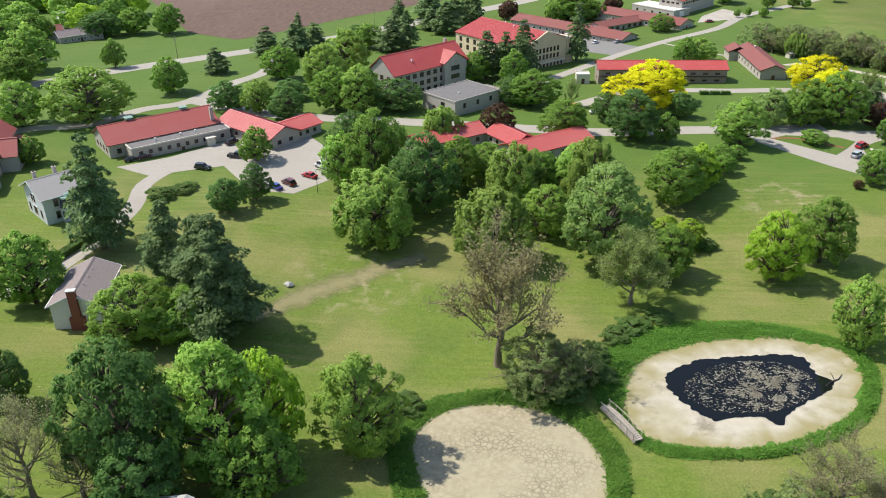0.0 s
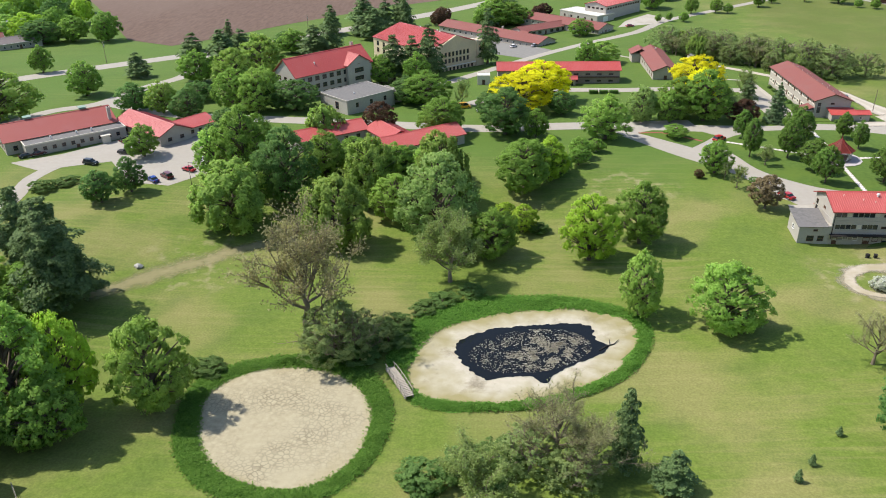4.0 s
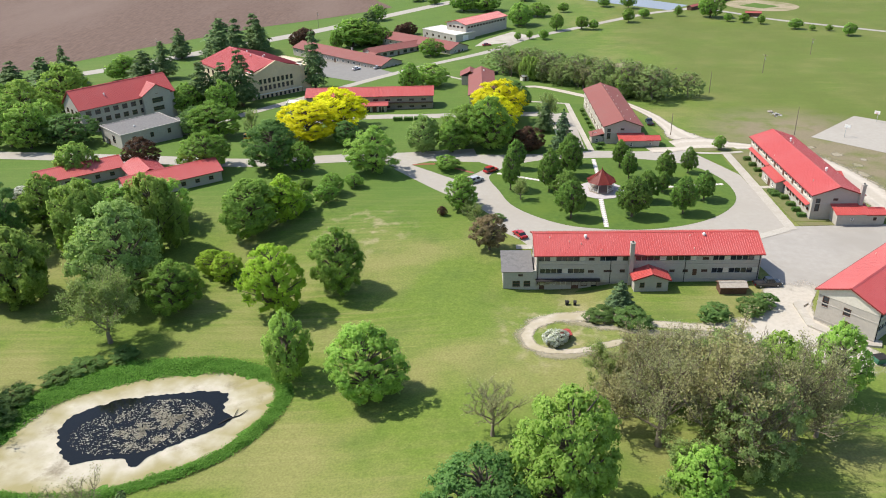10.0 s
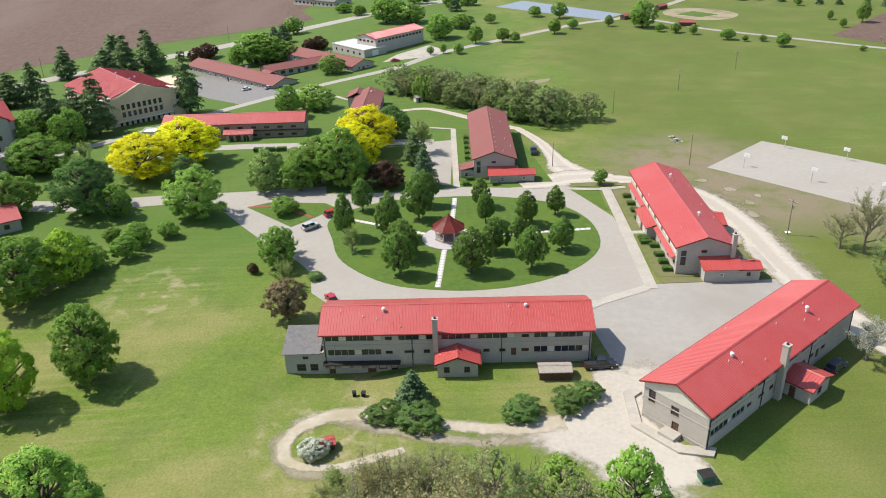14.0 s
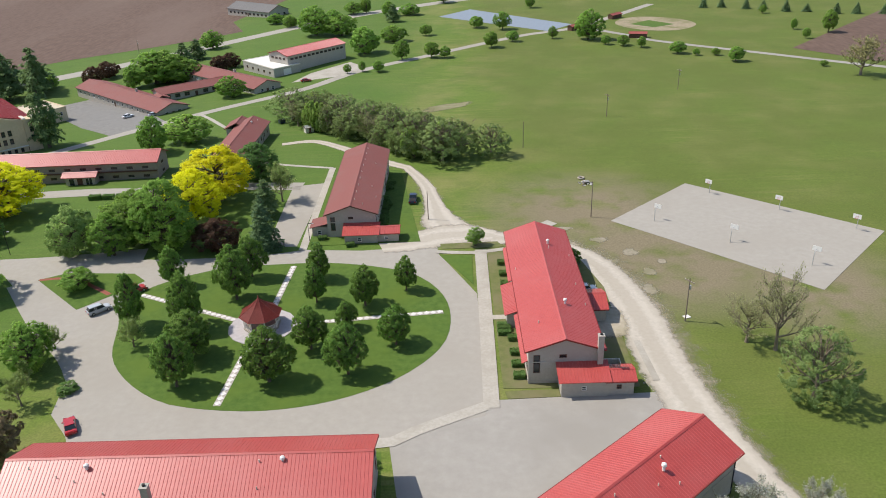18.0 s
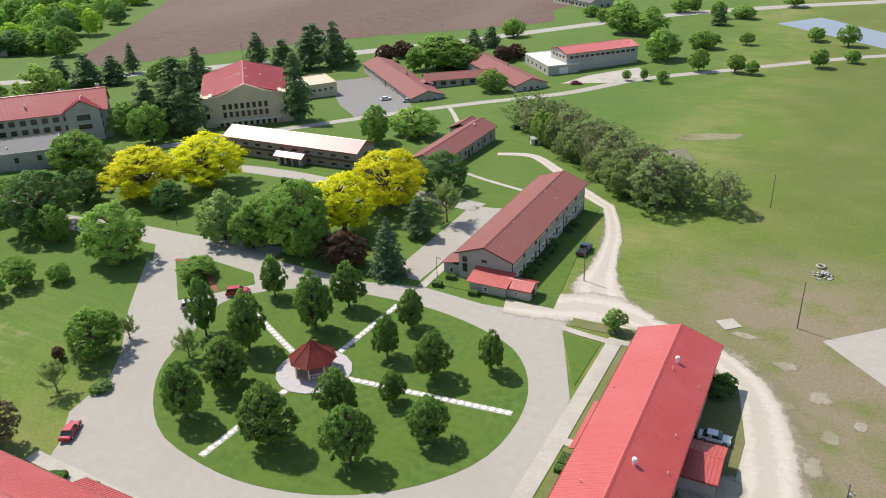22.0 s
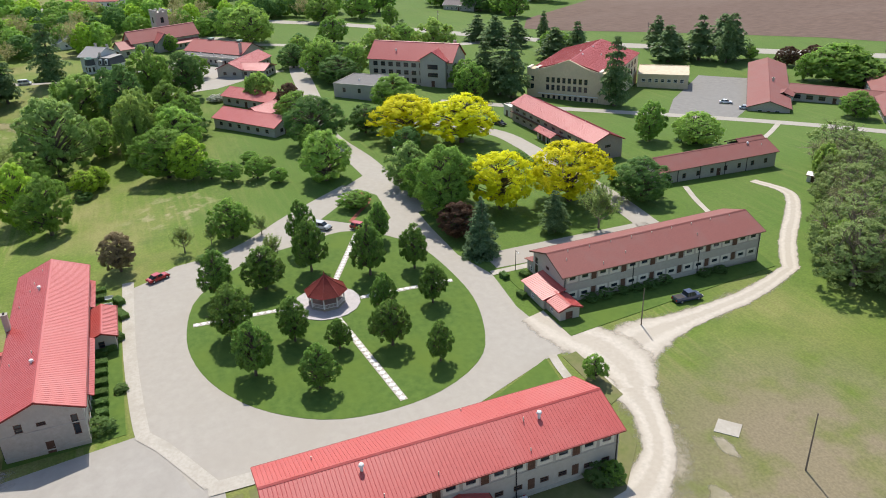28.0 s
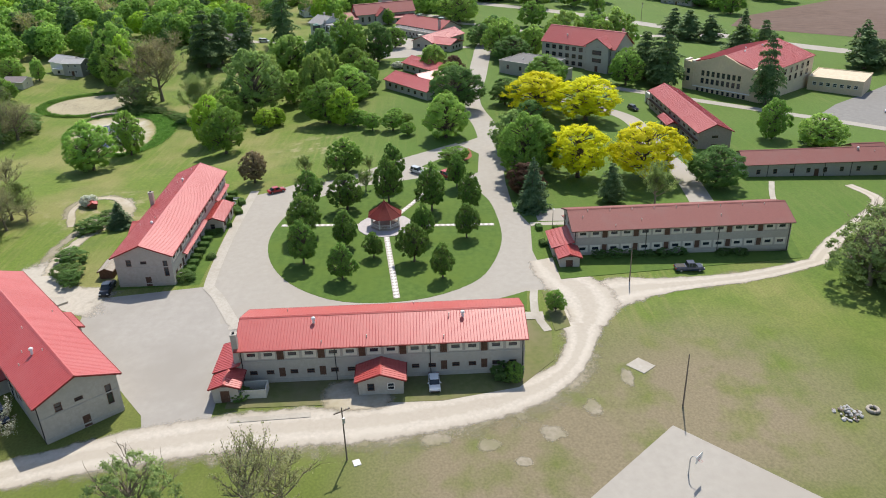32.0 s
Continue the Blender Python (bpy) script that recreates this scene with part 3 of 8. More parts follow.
ribbon("path_far_walk", [(103, 338), (94, 348), (86, 360), (78, 371)], 1.6, M_WALKWAY, 0.08, "narrow concrete walk across the lawn", "path")
ribbon("path_hall_link", [(180, 205.5), (185, 205.5)], 1.6, M_WALKWAY, 0.13, "short concrete walk to a porch", "path")
ribbon("path_court_side", [(207.2, 184), (206.6, 196)], 1.2, M_WALKWAY, 0.12, "strip of pale concrete beside gravel", "path")

# greens
green = patch("lawn_oval_green", [(131.3, 180.3), (143, 179), (154.5, 181.2), (164.5, 186.8), (171.5, 195.3), (173.6, 204.2), (172.4, 214.2), (167.6, 222.6), (160.6, 227.2), (147.2, 230.8), (131, 230.6), (121, 228.6), (112, 223), (107.5, 216), (110, 205.5), (112.5, 196.2), (117.4, 189), (124.4, 183)], M_RICHLAWN, 0.075, "dark green oval lawn planted with trees", "lawn", rim=0.08)
patch("lawn_traffic_island", [(98.6, 213.5), (103.5, 218.8), (108.5, 225), (105, 228.6), (89.8, 230), (84.5, 227)], M_RICHLAWN, 0.085, "small green island with a large bush", "lawn", closed_smooth=False, rim=0.08)
patch("lawn_hall_verge", [(182, 183), (182, 236), (195, 234.5), (202, 228), (204.6, 216), (204.2, 182.5)], M_DRYLAWN, 0.08, "dull olive verge round a long red-roofed hall", "lawn", closed_smooth=False, rim=0.1)
patch("lawn_corner", [(178.4, 219), (171.3, 233.2), (178.6, 232.2)], M_RICHLAWN, 0.1, "small triangular green verge", "lawn", closed_smooth=False, rim=0.1)
patch("lawn_end_strip", [(172, 236), (171.5, 238.8), (184.6, 239.2), (186, 236.2)], M_DRYLAWN, 0.1, "narrow green verge at a hall's end", "lawn", closed_smooth=False, rim=0.1)
patch("lawn_yard_strip", [(182.5, 180.2), (182.2, 182.2), (191, 182.4), (191, 180.4)], M_DRYLAWN, 0.1, "narrow green strip beside the yard", "lawn", closed_smooth=False, rim=0.1)
patch("lawn_brown_hall", [(141, 240), (167, 240.5), (164, 262), (160, 292), (140, 296)], M_RICHLAWN, 0.1, "green verge round a long brown-roofed hall", "lawn", closed_smooth=False, rim=0.1)
patch("lawn_front_verge", [(114, 164.5), (119, 168.3), (163, 168.3), (164, 152), (114, 151)], M_RICHLAWN, 0.06, "green verge with clipped hedges before a hall", "lawn", closed_smooth=False)

ribbon("path_worn_streak", [(-48, 124, 7), (-40, 132, 10), (-32, 140, 11), (-24, 147, 10), (-14, 154, 7)], 5, M_STRAW, 0.03, "worn straw-coloured streak across the meadow", "dirt", rough=0.1, across=6)

# ponds
def stained(m, colour, lo, hi):
    """A stain creeping in from the rim of a shore."""
    n, k = m.node_tree.nodes, m.node_tree.links
    p = n["Principled BSDF"]
    at, nz, tc, ad, r, mx = (n.new("ShaderNode" + q) for q in ("Attribute", "TexNoise", "TexCoord", "Math", "MapRange", "Mix"))
    at.attribute_name = "inward"
    nz.inputs["Scale"].default_value, nz.inputs["Detail"].default_value = 0.16, 8
    k.new(tc.outputs["Object"], nz.inputs["Vector"])
    ad.operation = "MULTIPLY_ADD"
    k.new(nz.outputs[0], ad.inputs[0])
    ad.inputs[1].default_value = 1.4
    k.new(at.outputs["Fac"], ad.inputs[2])
    for i, v in enumerate((lo, hi, 0.9, 0.0)):
        r.inputs[i + 1].default_value = v
    k.new(ad.outputs[0], r.inputs[0])
    mx.data_type = "RGBA"
    k.new(r.outputs[0], mx.inputs[0])
    k.new(p.inputs["Base Color"].links[0].from_socket, mx.inputs[6])
    mx.inputs[7].default_value = (*colour, 1)
    k.new(mx.outputs[2], p.inputs["Base Color"])
    return m


def over_base(m, fac, colour):
    """Lays a colour over a material where fac says."""
    n, k = m.node_tree.nodes, m.node_tree.links
    p, mx = n["Principled BSDF"], n.new("ShaderNodeMix")
    mx.data_type = "RGBA"
    k.new(fac, mx.inputs[0])
    k.new(p.inputs["Base Color"].links[0].from_socket, mx.inputs[6])
    mx.inputs[7].default_value = (*colour, 1)
    k.new(mx.outputs[2], p.inputs["Base Color"])
    return m


def cracked(m, colour):
    """Drying cracks, dense in some stretches of the mud and none in others."""
    n, k = m.node_tree.nodes, m.node_tree.links
    tc, vo, wob, nz, mx, thin, where, both = (n.new("ShaderNode" + q) for q in ("TexCoord", "TexVoronoi", "TexNoise", "TexNoise", "Mix", "MapRange", "MapRange", "Math"))
    vo.feature = "DISTANCE_TO_EDGE"
    vo.inputs["Scale"].default_value = 1.7
    wob.inputs["Scale"].default_value, nz.inputs["Scale"].default_value, nz.inputs["Detail"].default_value = 0.7, 0.1, 5
    mx.data_type = "VECTOR"
    mx.inputs[0].default_value = 0.3
    k.new(tc.outputs["Object"], wob.inputs["Vector"])
    k.new(tc.outputs["Object"], nz.inputs["Vector"])
    k.new(tc.outputs["Object"], mx.inputs[4])
    k.new(wob.outputs["Color"], mx.inputs[5])
    k.new(mx.outputs[1], vo.inputs["Vector"])
    for r, vals, src in ((thin, (0.01, 0.16, 1.0, 0.0), vo.outputs["Distance"]), (where, (0.44, 0.66, 0.0, 0.6), nz.outputs[0])):
        for i, q in enumerate(vals):
            r.inputs[i + 1].default_value = q
        k.new(src, r.inputs[0])
    both.operation = "MULTIPLY"
    k.new(thin.outputs[0], both.inputs[0])
    k.new(where.outputs[0], both.inputs[1])
    return over_base(m, both.outputs[0], colour)


def blotched(m, colour):
    """Dark damp blotches with ragged edges on a shore."""
    n, k = m.node_tree.nodes, m.node_tree.links
    tc, nz, r = (n.new("ShaderNode" + q) for q in ("TexCoord", "TexNoise", "MapRange"))
    nz.inputs["Scale"].default_value, nz.inputs["Detail"].default_value, nz.inputs["Roughness"].default_value = 0.17, 10, 0.72
    k.new(tc.outputs["Object"], nz.inputs["Vector"])
    for i, q in enumerate((0.52, 0.66, 0.0, 0.75)):
        r.inputs[i + 1].default_value = q
    k.new(nz.outputs[0], r.inputs[0])
    return over_base(m, r.outputs[0], colour)


POND_Z = ground_z(45, 108)
patch("shore_pond", [(23.5, 98), (27.5, 94.2), (37.3, 93.0), (47, 95), (59.2, 101.8), (65.3, 110.5), (66.8, 118.1), (62.5, 123.2), (51.3, 124.8), (37.7, 121.8), (27.4, 115.6), (23.2, 105)], stained(blotched(shade("pond_sand", (0.39, 0.35, 0.265), (0.52, 0.475, 0.38), 0.95, 0.5, 0.09, 0.3, c=(0.45, 0.41, 0.315)), (0.17, 0.14, 0.09)), (0.27, 0.235, 0.1), 0.75, 1.35), 0.1, "pale dried sandy shore of a shrinking pond", "shore", rough=0.12, step=0.8, ragged=0.3)
patch("shore_dry_pond", [(-10.1, 86.2), (-11.0, 94.9), (-5.2, 101.3), (4.8, 102.7), (13, 99.3), (17.9, 92), (18.4, 83.8), (15.6, 76.2), (9.2, 71.5), (-0.8, 73.2), (-7, 79.2)], stained(cracked(shade("cracked_mud", (0.31, 0.27, 0.175), (0.42, 0.37, 0.25), 0.95, 0.9, 0.12, 0.8, c=(0.38, 0.335, 0.225), depth=0.15), (0.12, 0.1, 0.065)), (0.33, 0.28, 0.165), 0.5, 1.0), 0.1, "dried-out pond bed of pale cracked mud", "shore", rough=0.08)
M_WATER = shade("dark_pond_water", (0.004, 0.006, 0.008), (0.009, 0.01, 0.01), 0.06, 1.5, 0.1, 0.05, spec=0.25)
patch("water_pond", [(31.2, 108.6), (32.6, 112.8), (38.5, 116.6), (46, 118.2), (53, 119.2), (57.6, 118.6), (57.8, 113.8), (60.4, 111.4), (57.4, 108.2), (53.4, 105.4), (49.4, 102.2), (47.6, 99.4), (45.2, 101.4), (40.4, 101.0), (36.6, 100.4), (33.4, 104.6)], M_WATER, 0.16, "dark still pond water dotted with floating algae", "pond", flat=POND_Z, rough=0.05, centre=(46, 109.5), step=0.4, ragged=0.8)


# ---- trees ----
def cards(centres, normals, size, aspect=1.0, r=None):
    """Leaf clumps: one three-cornered blade at each centre."""
    n = len(centres)
    up = r.normal(size=(n, 3))
    t = np.cross(normals, up)
    t /= np.linalg.norm(t, axis=1)[:, None] + 1e-9
    b = np.cross(normals, t)
    s = (size * r.uniform(0.6, 1.4, n))[:, None]
    t, b = t * s, b * s * aspect
    v = np.stack([centres - t * 0.9 - b * 0.6, centres + t * 0.9 - b * 0.5, centres + b * 1.1], 1).reshape(-1, 3)
    return v, [(3 * i, 3 * i + 1, 3 * i + 2) for i in range(n)]


def unit_dirs(n, r):
    d = r.normal(size=(n, 3))
    return d / np.linalg.norm(d, axis=1)[:, None]


CROWNS = {}


LOBES = {}


def card_mesh(name, v, soft, material):
    """A mesh of loose triangles with its own soft normals."""
    k = len(v) // 3
    me = bpy.data.meshes.new(name)
    me.vertices.add(3 * k)
    me.loops.add(3 * k)
    me.polygons.add(k)
    me.vertices.foreach_set("co", np.asarray(v, np.float32).ravel())
    me.loops.foreach_set("vertex_index", np.arange(3 * k, dtype=np.int32))
    me.polygons.foreach_set("loop_start", np.arange(0, 3 * k, 3, dtype=np.int32))
    me.polygons.foreach_set("use_smooth", np.ones(k, bool))
    me.materials.append(material)
    me.update()
    me.normals_split_custom_set_from_vertices(soft.tolist())
    return me


def spread_out(pick, n, r):
    """n points from pick(m), kept well apart from one another."""
    out = [pick(1)[0]]
    while len(out) < n:
        c = pick(9)
        d = ((c[:, None, :] - np.array(out)[None]) ** 2).sum(2).min(1)
        out.append(c[int(d.argmax())])
    return np.array(out)


# boughs, bough radius, sprays to a bough, spray radius, lowest leaf, fullness below and above, share of sprays left out
HABIT = {"round": (74, 0.21, 12, 0.085, 0.15, 0.42, 0.7, 0.2), "oval": (90, 0.16, 9, 0.085, 0.4, 0.4, 0.9, 0.0), "willow": (60, 0.22, 10, 0.085, 0.22, 0.4, 0.52, 0.4),
         "bush": (40, 0.26, 10, 0.1, 0.05, 0.3, 0.52, 0.0), "scrub": (70, 0.2, 10, 0.075, 0.06, 0.3, 0.55, 0.42), "spread": (64, 0.22, 11, 0.085, 0.36, 0.36, 0.55, 0.12)}


def crown(name, n, size, form, material, seed, tips=None):
    """A crown about 1 wide in radius and 2.4 high with its tree: sprays of leaves on boughs, with shade and gaps between."""
    r = np.random.default_rng(seed)
    P, N = [], []
    if form == "airy":
        k = r.integers(0, len(tips), n)
        P.append(tips[k] + r.normal(0, 0.05, (n, 3)))
        N.append(r.normal(0, 0.7, (n, 3)) + np.array([0, 0, 0.7]))
    elif form in ("cone", "pine"):
        whorls = 17 if form == "cone" else 13
        for k in range(whorls):
            f = (k + (0 if form == "cone" else r.uniform(-0.35, 0.35))) / (whorls - 1)
            f = min(max(f, 0), 1)
            boughs = max(int(9 * (1 - f * 0.55)), 4)
            turn = r.uniform(0, 6.28)
            for j in range(boughs):
                reach = ((1 - f) ** 0.72 * 0.95 + 0.05) if form == "cone" else (1.05 - 0.86 * f ** 1.5) * (0.55 + 0.45 * min(1, 0.35 + 3 * f))
                reach *= r.uniform(0.8, 1.1) if form == "cone" else r.uniform(0.6, 1.15)
                a = turn + 6.283 * (j + r.uniform(-0.3, 0.3)) / boughs
                m = max(int(n * (reach + 0.15) / (whorls * 4.6)), 3)
                t = r.uniform(0.04, 1, m) ** 0.75
                wide = reach * 0.36 * np.sin(np.pi * np.clip(t * 0.8 + 0.14, 0, 1)) + 0.02
                b = r.uniform(-1, 1, m) * wide
                z0 = 0.2 + f * 2.14 if form == "cone" else 0.34 + f * 1.98
                rise = (-0.28 * t + 0.1 * t ** 3) * reach if form == "cone" else (0.2 * t - 0.34 * t ** 2.4) * reach
                z = z0 + rise - np.abs(b) * 0.25 + r.normal(0, 0.02, m)
                P.append(np.stack([t * reach * np.cos(a) - b * np.sin(a), t * reach * np.sin(a) + b * np.cos(a), z], 1))
                N.append(np.array([math.cos(a) * 0.35, math.sin(a) * 0.35, 0.85]) + r.normal(0, 0.33, (m, 3)))
    else:
        lobes, rl, per, rs, z0, lo, hi, bare = HABIT[form]
        top = (lo / (lo + hi)) ** lo * (hi / (lo + hi)) ** hi
        ph = r.uniform(0, 6.28, 4)

        def pick(m):
            u = r.uniform(0.03, 0.97, m)
            full = u ** lo * (1 - u) ** hi / top
            ang = r.uniform(0, 6.2832, m)
            full = full * (1 + 0.12 * np.sin(2 * ang + ph[0]) + 0.1 * np.sin(3 * ang + ph[1] + 2 * u)) * r.uniform(0.86, 1.08, m)
            q = np.maximum(full - rl * 0.72, full * 0.12) * np.where(r.uniform(size=m) < 0.16, 0.45, 1)
            return np.stack([q * np.cos(ang), q * np.sin(ang), z0 + rl * 0.6 + u * (2.36 - z0 - 1.35 * rl)], 1)

        C = spread_out(pick, lobes, r)
        LOBES[(form, seed)] = C
        R = rl * r.uniform(0.72, 1.18, lobes)
        d = unit_dirs(lobes * per, r).reshape(lobes, per, 3)
        out = C * [1, 1, 0.55] - np.array([0, 0, 0.55])
        out = out / (np.linalg.norm(out, axis=1)[:, None] + 1e-9)
        d = d + out[:, None, :] * 0.75 + np.array([0, 0, 0.22])
        d /= np.linalg.norm(d, axis=2)[:, :, None]
        S = (C[:, None, :] + d * (R[:, None] * r.uniform(0.7, 1.16, (lobes, per)))[:, :, None] * [1, 1, 0.85]).reshape(-1, 3)
        D = d.reshape(-1, 3)
        keep = r.uniform(size=len(S)) > bare
        S, D = S[keep], D[keep]
        rr = rs * r.uniform(0.6, 1.35, len(S))
        k = r.choice(len(S), n, p=rr ** 2 / (rr ** 2).sum())
        e = unit_dirs(n, r) + D[k] * 0.5
        e /= np.linalg.norm(e, axis=1)[:, None]
        q = S[k] + e * (rr[k] * np.clip(r.normal(0.85, 0.4, n), 0.05, 2.0))[:, None] * [1, 1, 0.7]
        if form == "willow":
            q[:, 2] -= r.uniform(0, 1, n) ** 2 * 0.34 * np.clip(np.hypot(q[:, 0], q[:, 1]) * 1.6, 0.1, 1)
        P.append(q)
        N.append(e * 0.75 + D[k] * 0.55 + np.array([0, 0, 0.22]) + r.normal(0, 0.34, q.shape))
    P, N = np.concatenate(P), np.concatenate(N)
    P[:, 2] = np.maximum(P[:, 2], 0.05)
    N /= np.linalg.norm(N, axis=1)[:, None] + 1e-9
    v, _ = cards(P, N, size, 1.8 if form == "willow" else (1.5 if form in ("pine", "cone") else 1.0), r)
    if form not in ("airy", "cone", "pine"):
        whole = P * [1, 1, 0.8] - np.array([0, 0, 0.8])
        N = N * 0.75 + whole / (np.linalg.norm(whole, axis=1)[:, None] + 1e-9) * 0.7
        N /= np.linalg.norm(N, axis=1)[:, None] + 1e-9
    soft = np.repeat(N, 3, 0)
    me = card_mesh(name, v, soft, material)
    CROWNS[me.name] = (v, soft)
    return me


def tube(verts, faces, pts, radii, sides=6):
    base = len(verts)
    for i, p in enumerate(pts):
        a, b = Vector(pts[max(i - 1, 0)]), Vector(pts[min(i + 1, len(pts) - 1)])
        d = (b - a).normalized()
        s = d.cross(Vector((0.31, 0.95, 0.05))).normalized()
        t = d.cross(s)
        for k in range(sides):
            w = 2 * math.pi * k / sides
            verts.append(Vector(p) + (s * math.cos(w) + t * math.sin(w)) * radii[i])
    for i in range(len(pts) - 1):
        for k in range(sides):
            a, b = base + i * sides + k, base + i * sides + (k + 1) % sides
            faces.append((a, b, b + sides, a + sides))


def trunk(name, form, material, seed, twigs=0, lobes=None):
    """Tapered trunk with limbs out to the boughs and, for bare trees, forking twigs. Returns the mesh and the places of its twigs."""
    r = random.Random(seed)
    v, f, fine = [], [], []
    top = 2.2 if form in ("cone", "pine") else 1.55
    wig = [(r.uniform(-0.03, 0.03) * i, r.uniform(-0.03, 0.03) * i, top * i / 5 - (0.12 if i == 0 else 0)) for i in range(6)]
    tube(v, f, wig, [0.075 * (1 - 0.8 * i / 5) * (1.35 if i == 0 else 1) for i in range(6)], 7)

    def fork(p, d, length, rad, level):
        q = [p]
        for i in range(3):
            d = (d + Vector((r.uniform(-0.25, 0.25), r.uniform(-0.25, 0.25), r.uniform(-0.1, 0.25)))).normalized()
            q.append(q[-1] + d * length / 3)
        if level >= 2:
            fine.extend(range(len(v), len(v) + 12))
        tube(v, f, q, [rad, rad * 0.75, rad * 0.5, rad * 0.28], 5 if level == 0 else 3)
        if level < twigs:
            for _ in range(4 if level else 5):
                k = r.randint(1, 3)
                dd = (d + Vector((r.uniform(-1, 1), r.uniform(-1, 1), r.uniform(-0.4, 0.8)))).normalized()
                fork(q[k], dd, length * r.uniform(0.45, 0.7), rad * 0.5, level + 1)

    if twigs:
        for i in range(13):
            g = i / 12
            fork(Vector((0, 0, 0.4 + 0.95 * g)), Vector((math.cos(i * 2.4), math.sin(i * 2.4), 0.35 + 0.9 * g)).normalized(), (1.0 - 0.4 * g) * r.uniform(0.9, 1.1), 0.034, 0)
        tall, wide = max(q.z for q in v), float(np.quantile([math.hypot(q.x, q.y) for q in v], 0.94))
        for q in v:
            q.x, q.y, q.z = q.x / wide * 0.95, q.y / wide * 0.95, q.z * 2.36 / tall
    elif lobes is not None and form != "bush":
        for c in lobes:
            c = Vector(c)
            reach = math.hypot(c.x, c.y)
            i = min(max((c.z - reach * 0.75) / top * 5, 1.0), 4.9)
            a, b = Vector(wig[int(i)]), Vector(wig[int(i) + 1])
            p = a.lerp(b, i - int(i))
            mid = p.lerp(c, 0.5) + Vector((r.uniform(-0.05, 0.05), r.uniform(-0.05, 0.05), 0.06))
            tube(v, f, [p, mid, c, c + (c - mid) * 0.5], [0.036, 0.024, 0.013, 0.005], 4)
    tips = np.array([tuple(v[i]) for i in fine]) if fine else None
    return mesh_from(name, v, f, material, True), tips


FORM = {"maple": "round", "dark": "round", "park": "oval", "lightg": "round", "lime": "round", "willow": "willow", "silver": "round", "yellow": "spread", "purple": "round", "brown": "airy", "bare": "airy", "olive": "scrub", "russet": "spread", "sparse": "airy", "pine": "pine", "spruce": "cone", "blossom": "willow", "shrub": "bush", "small": "spread", "pale": "airy"}
LEAF.update(pale=leafy("pale_blossom", (0.34, 0.37, 0.24), (0.7, 0.68, 0.6)), sparse=leafy("sparse_leaf", (0.25, 0.33, 0.1), (0.38, 0.47, 0.16)), small=LEAF["maple"])
SAY = {
    "maple": ("broad green deciduous tree in full leaf on grass", "tree"), "dark": ("dense dark green broadleaf tree on grass", "tree"), "park": ("neat oval green tree planted on the oval lawn", "tree"),
    "lightg": ("light green leafy tree in fresh spring leaf", "tree"), "lime": ("yellow-green leafy tree on the meadow", "tree"), "willow": ("loose drooping grey-green willow on grass", "tree"),
    "silver": ("large silvery green maple on the meadow", "tree"), "yellow": ("bright yellow-leaved locust tree on lawn", "tree"), "purple": ("small dark purple-leaved ornamental tree", "tree"),
    "brown": ("tall brownish tree with sparse opening buds", "tree"), "bare": ("nearly bare grey-brown tree with thin twigs", "tree"), "olive": ("scrubby olive-grey tree in first leaf", "tree"),
    "sparse": ("thin young tree with sparse pale leaves", "tree"), "pine": ("tall dark irregular pine tree", "tree"), "spruce": ("dark pointed spruce tree", "tree"),
    "blossom": ("white flowering bush on bare dirt", "bush"), "shrub": ("rounded dense green shrub on grass", "bush"), "pale": ("half-bare tree with pale whitish blossom beside a hall", "tree"), "russet": ("small reddish-brown spreading tree beside a hall", "tree"), "small": ("low spreading young orchard tree on grass", "tree"),
}
WIDER = {"blossom": 1.25, "olive": 1.0, "park": 0.98, "shrub": 1.05, "spruce": 1.4, "pine": 1.3, "brown": 1.02, "yellow": 1.0, "bare": 1.0}
TALLER = {"spruce": 0.76, "park": 1.14, "shrub": 0.72, "blossom": 0.52}
PROTO = {}
count = [0]


def proto(kind, fine):
    key = (kind, fine)
    if key not in PROTO:
        form = FORM[kind]
        n, s = {2: (22000, 0.031), 1: (9500, 0.046), 0: (2600, 0.085)}[fine]
        if form == "airy":
            n, s = int(n * {"sparse": 0.7, "brown": 0.5, "pale": 0.6}.get(kind, 0.4)), s * {"sparse": 0.72, "brown": 0.6, "pale": 0.65}.get(kind, 0.5)
        if form == "scrub":
            n, s = int(n * 0.75), s * 0.74
        if form in ("cone", "pine"):
            n, s = int(n * 0.75), s * 0.85
        bare = form in ("airy", "scrub")
        PROTO[key] = []
        for i in range(3):
            seed = 11 + 7 * i + len(kind)
            if form == "airy":
                tm, tips = trunk("trunk", form, M_TWIG, 5 + i + len(kind), 3 if fine == 2 else 2)
                cm = crown("crown", n, s, form, LEAF[kind], seed, tips)
            else:
                cm = crown("crown", n, s, form, LEAF[kind], seed)
                tm, tips = trunk("trunk", form, M_TWIG if bare else M_BARK, 5 + i + len(kind), (2 if fine else 1) if bare else 0, LOBES.get((form, seed)))
            PROTO[key].append((cm, tm))
    return PROTO[key]


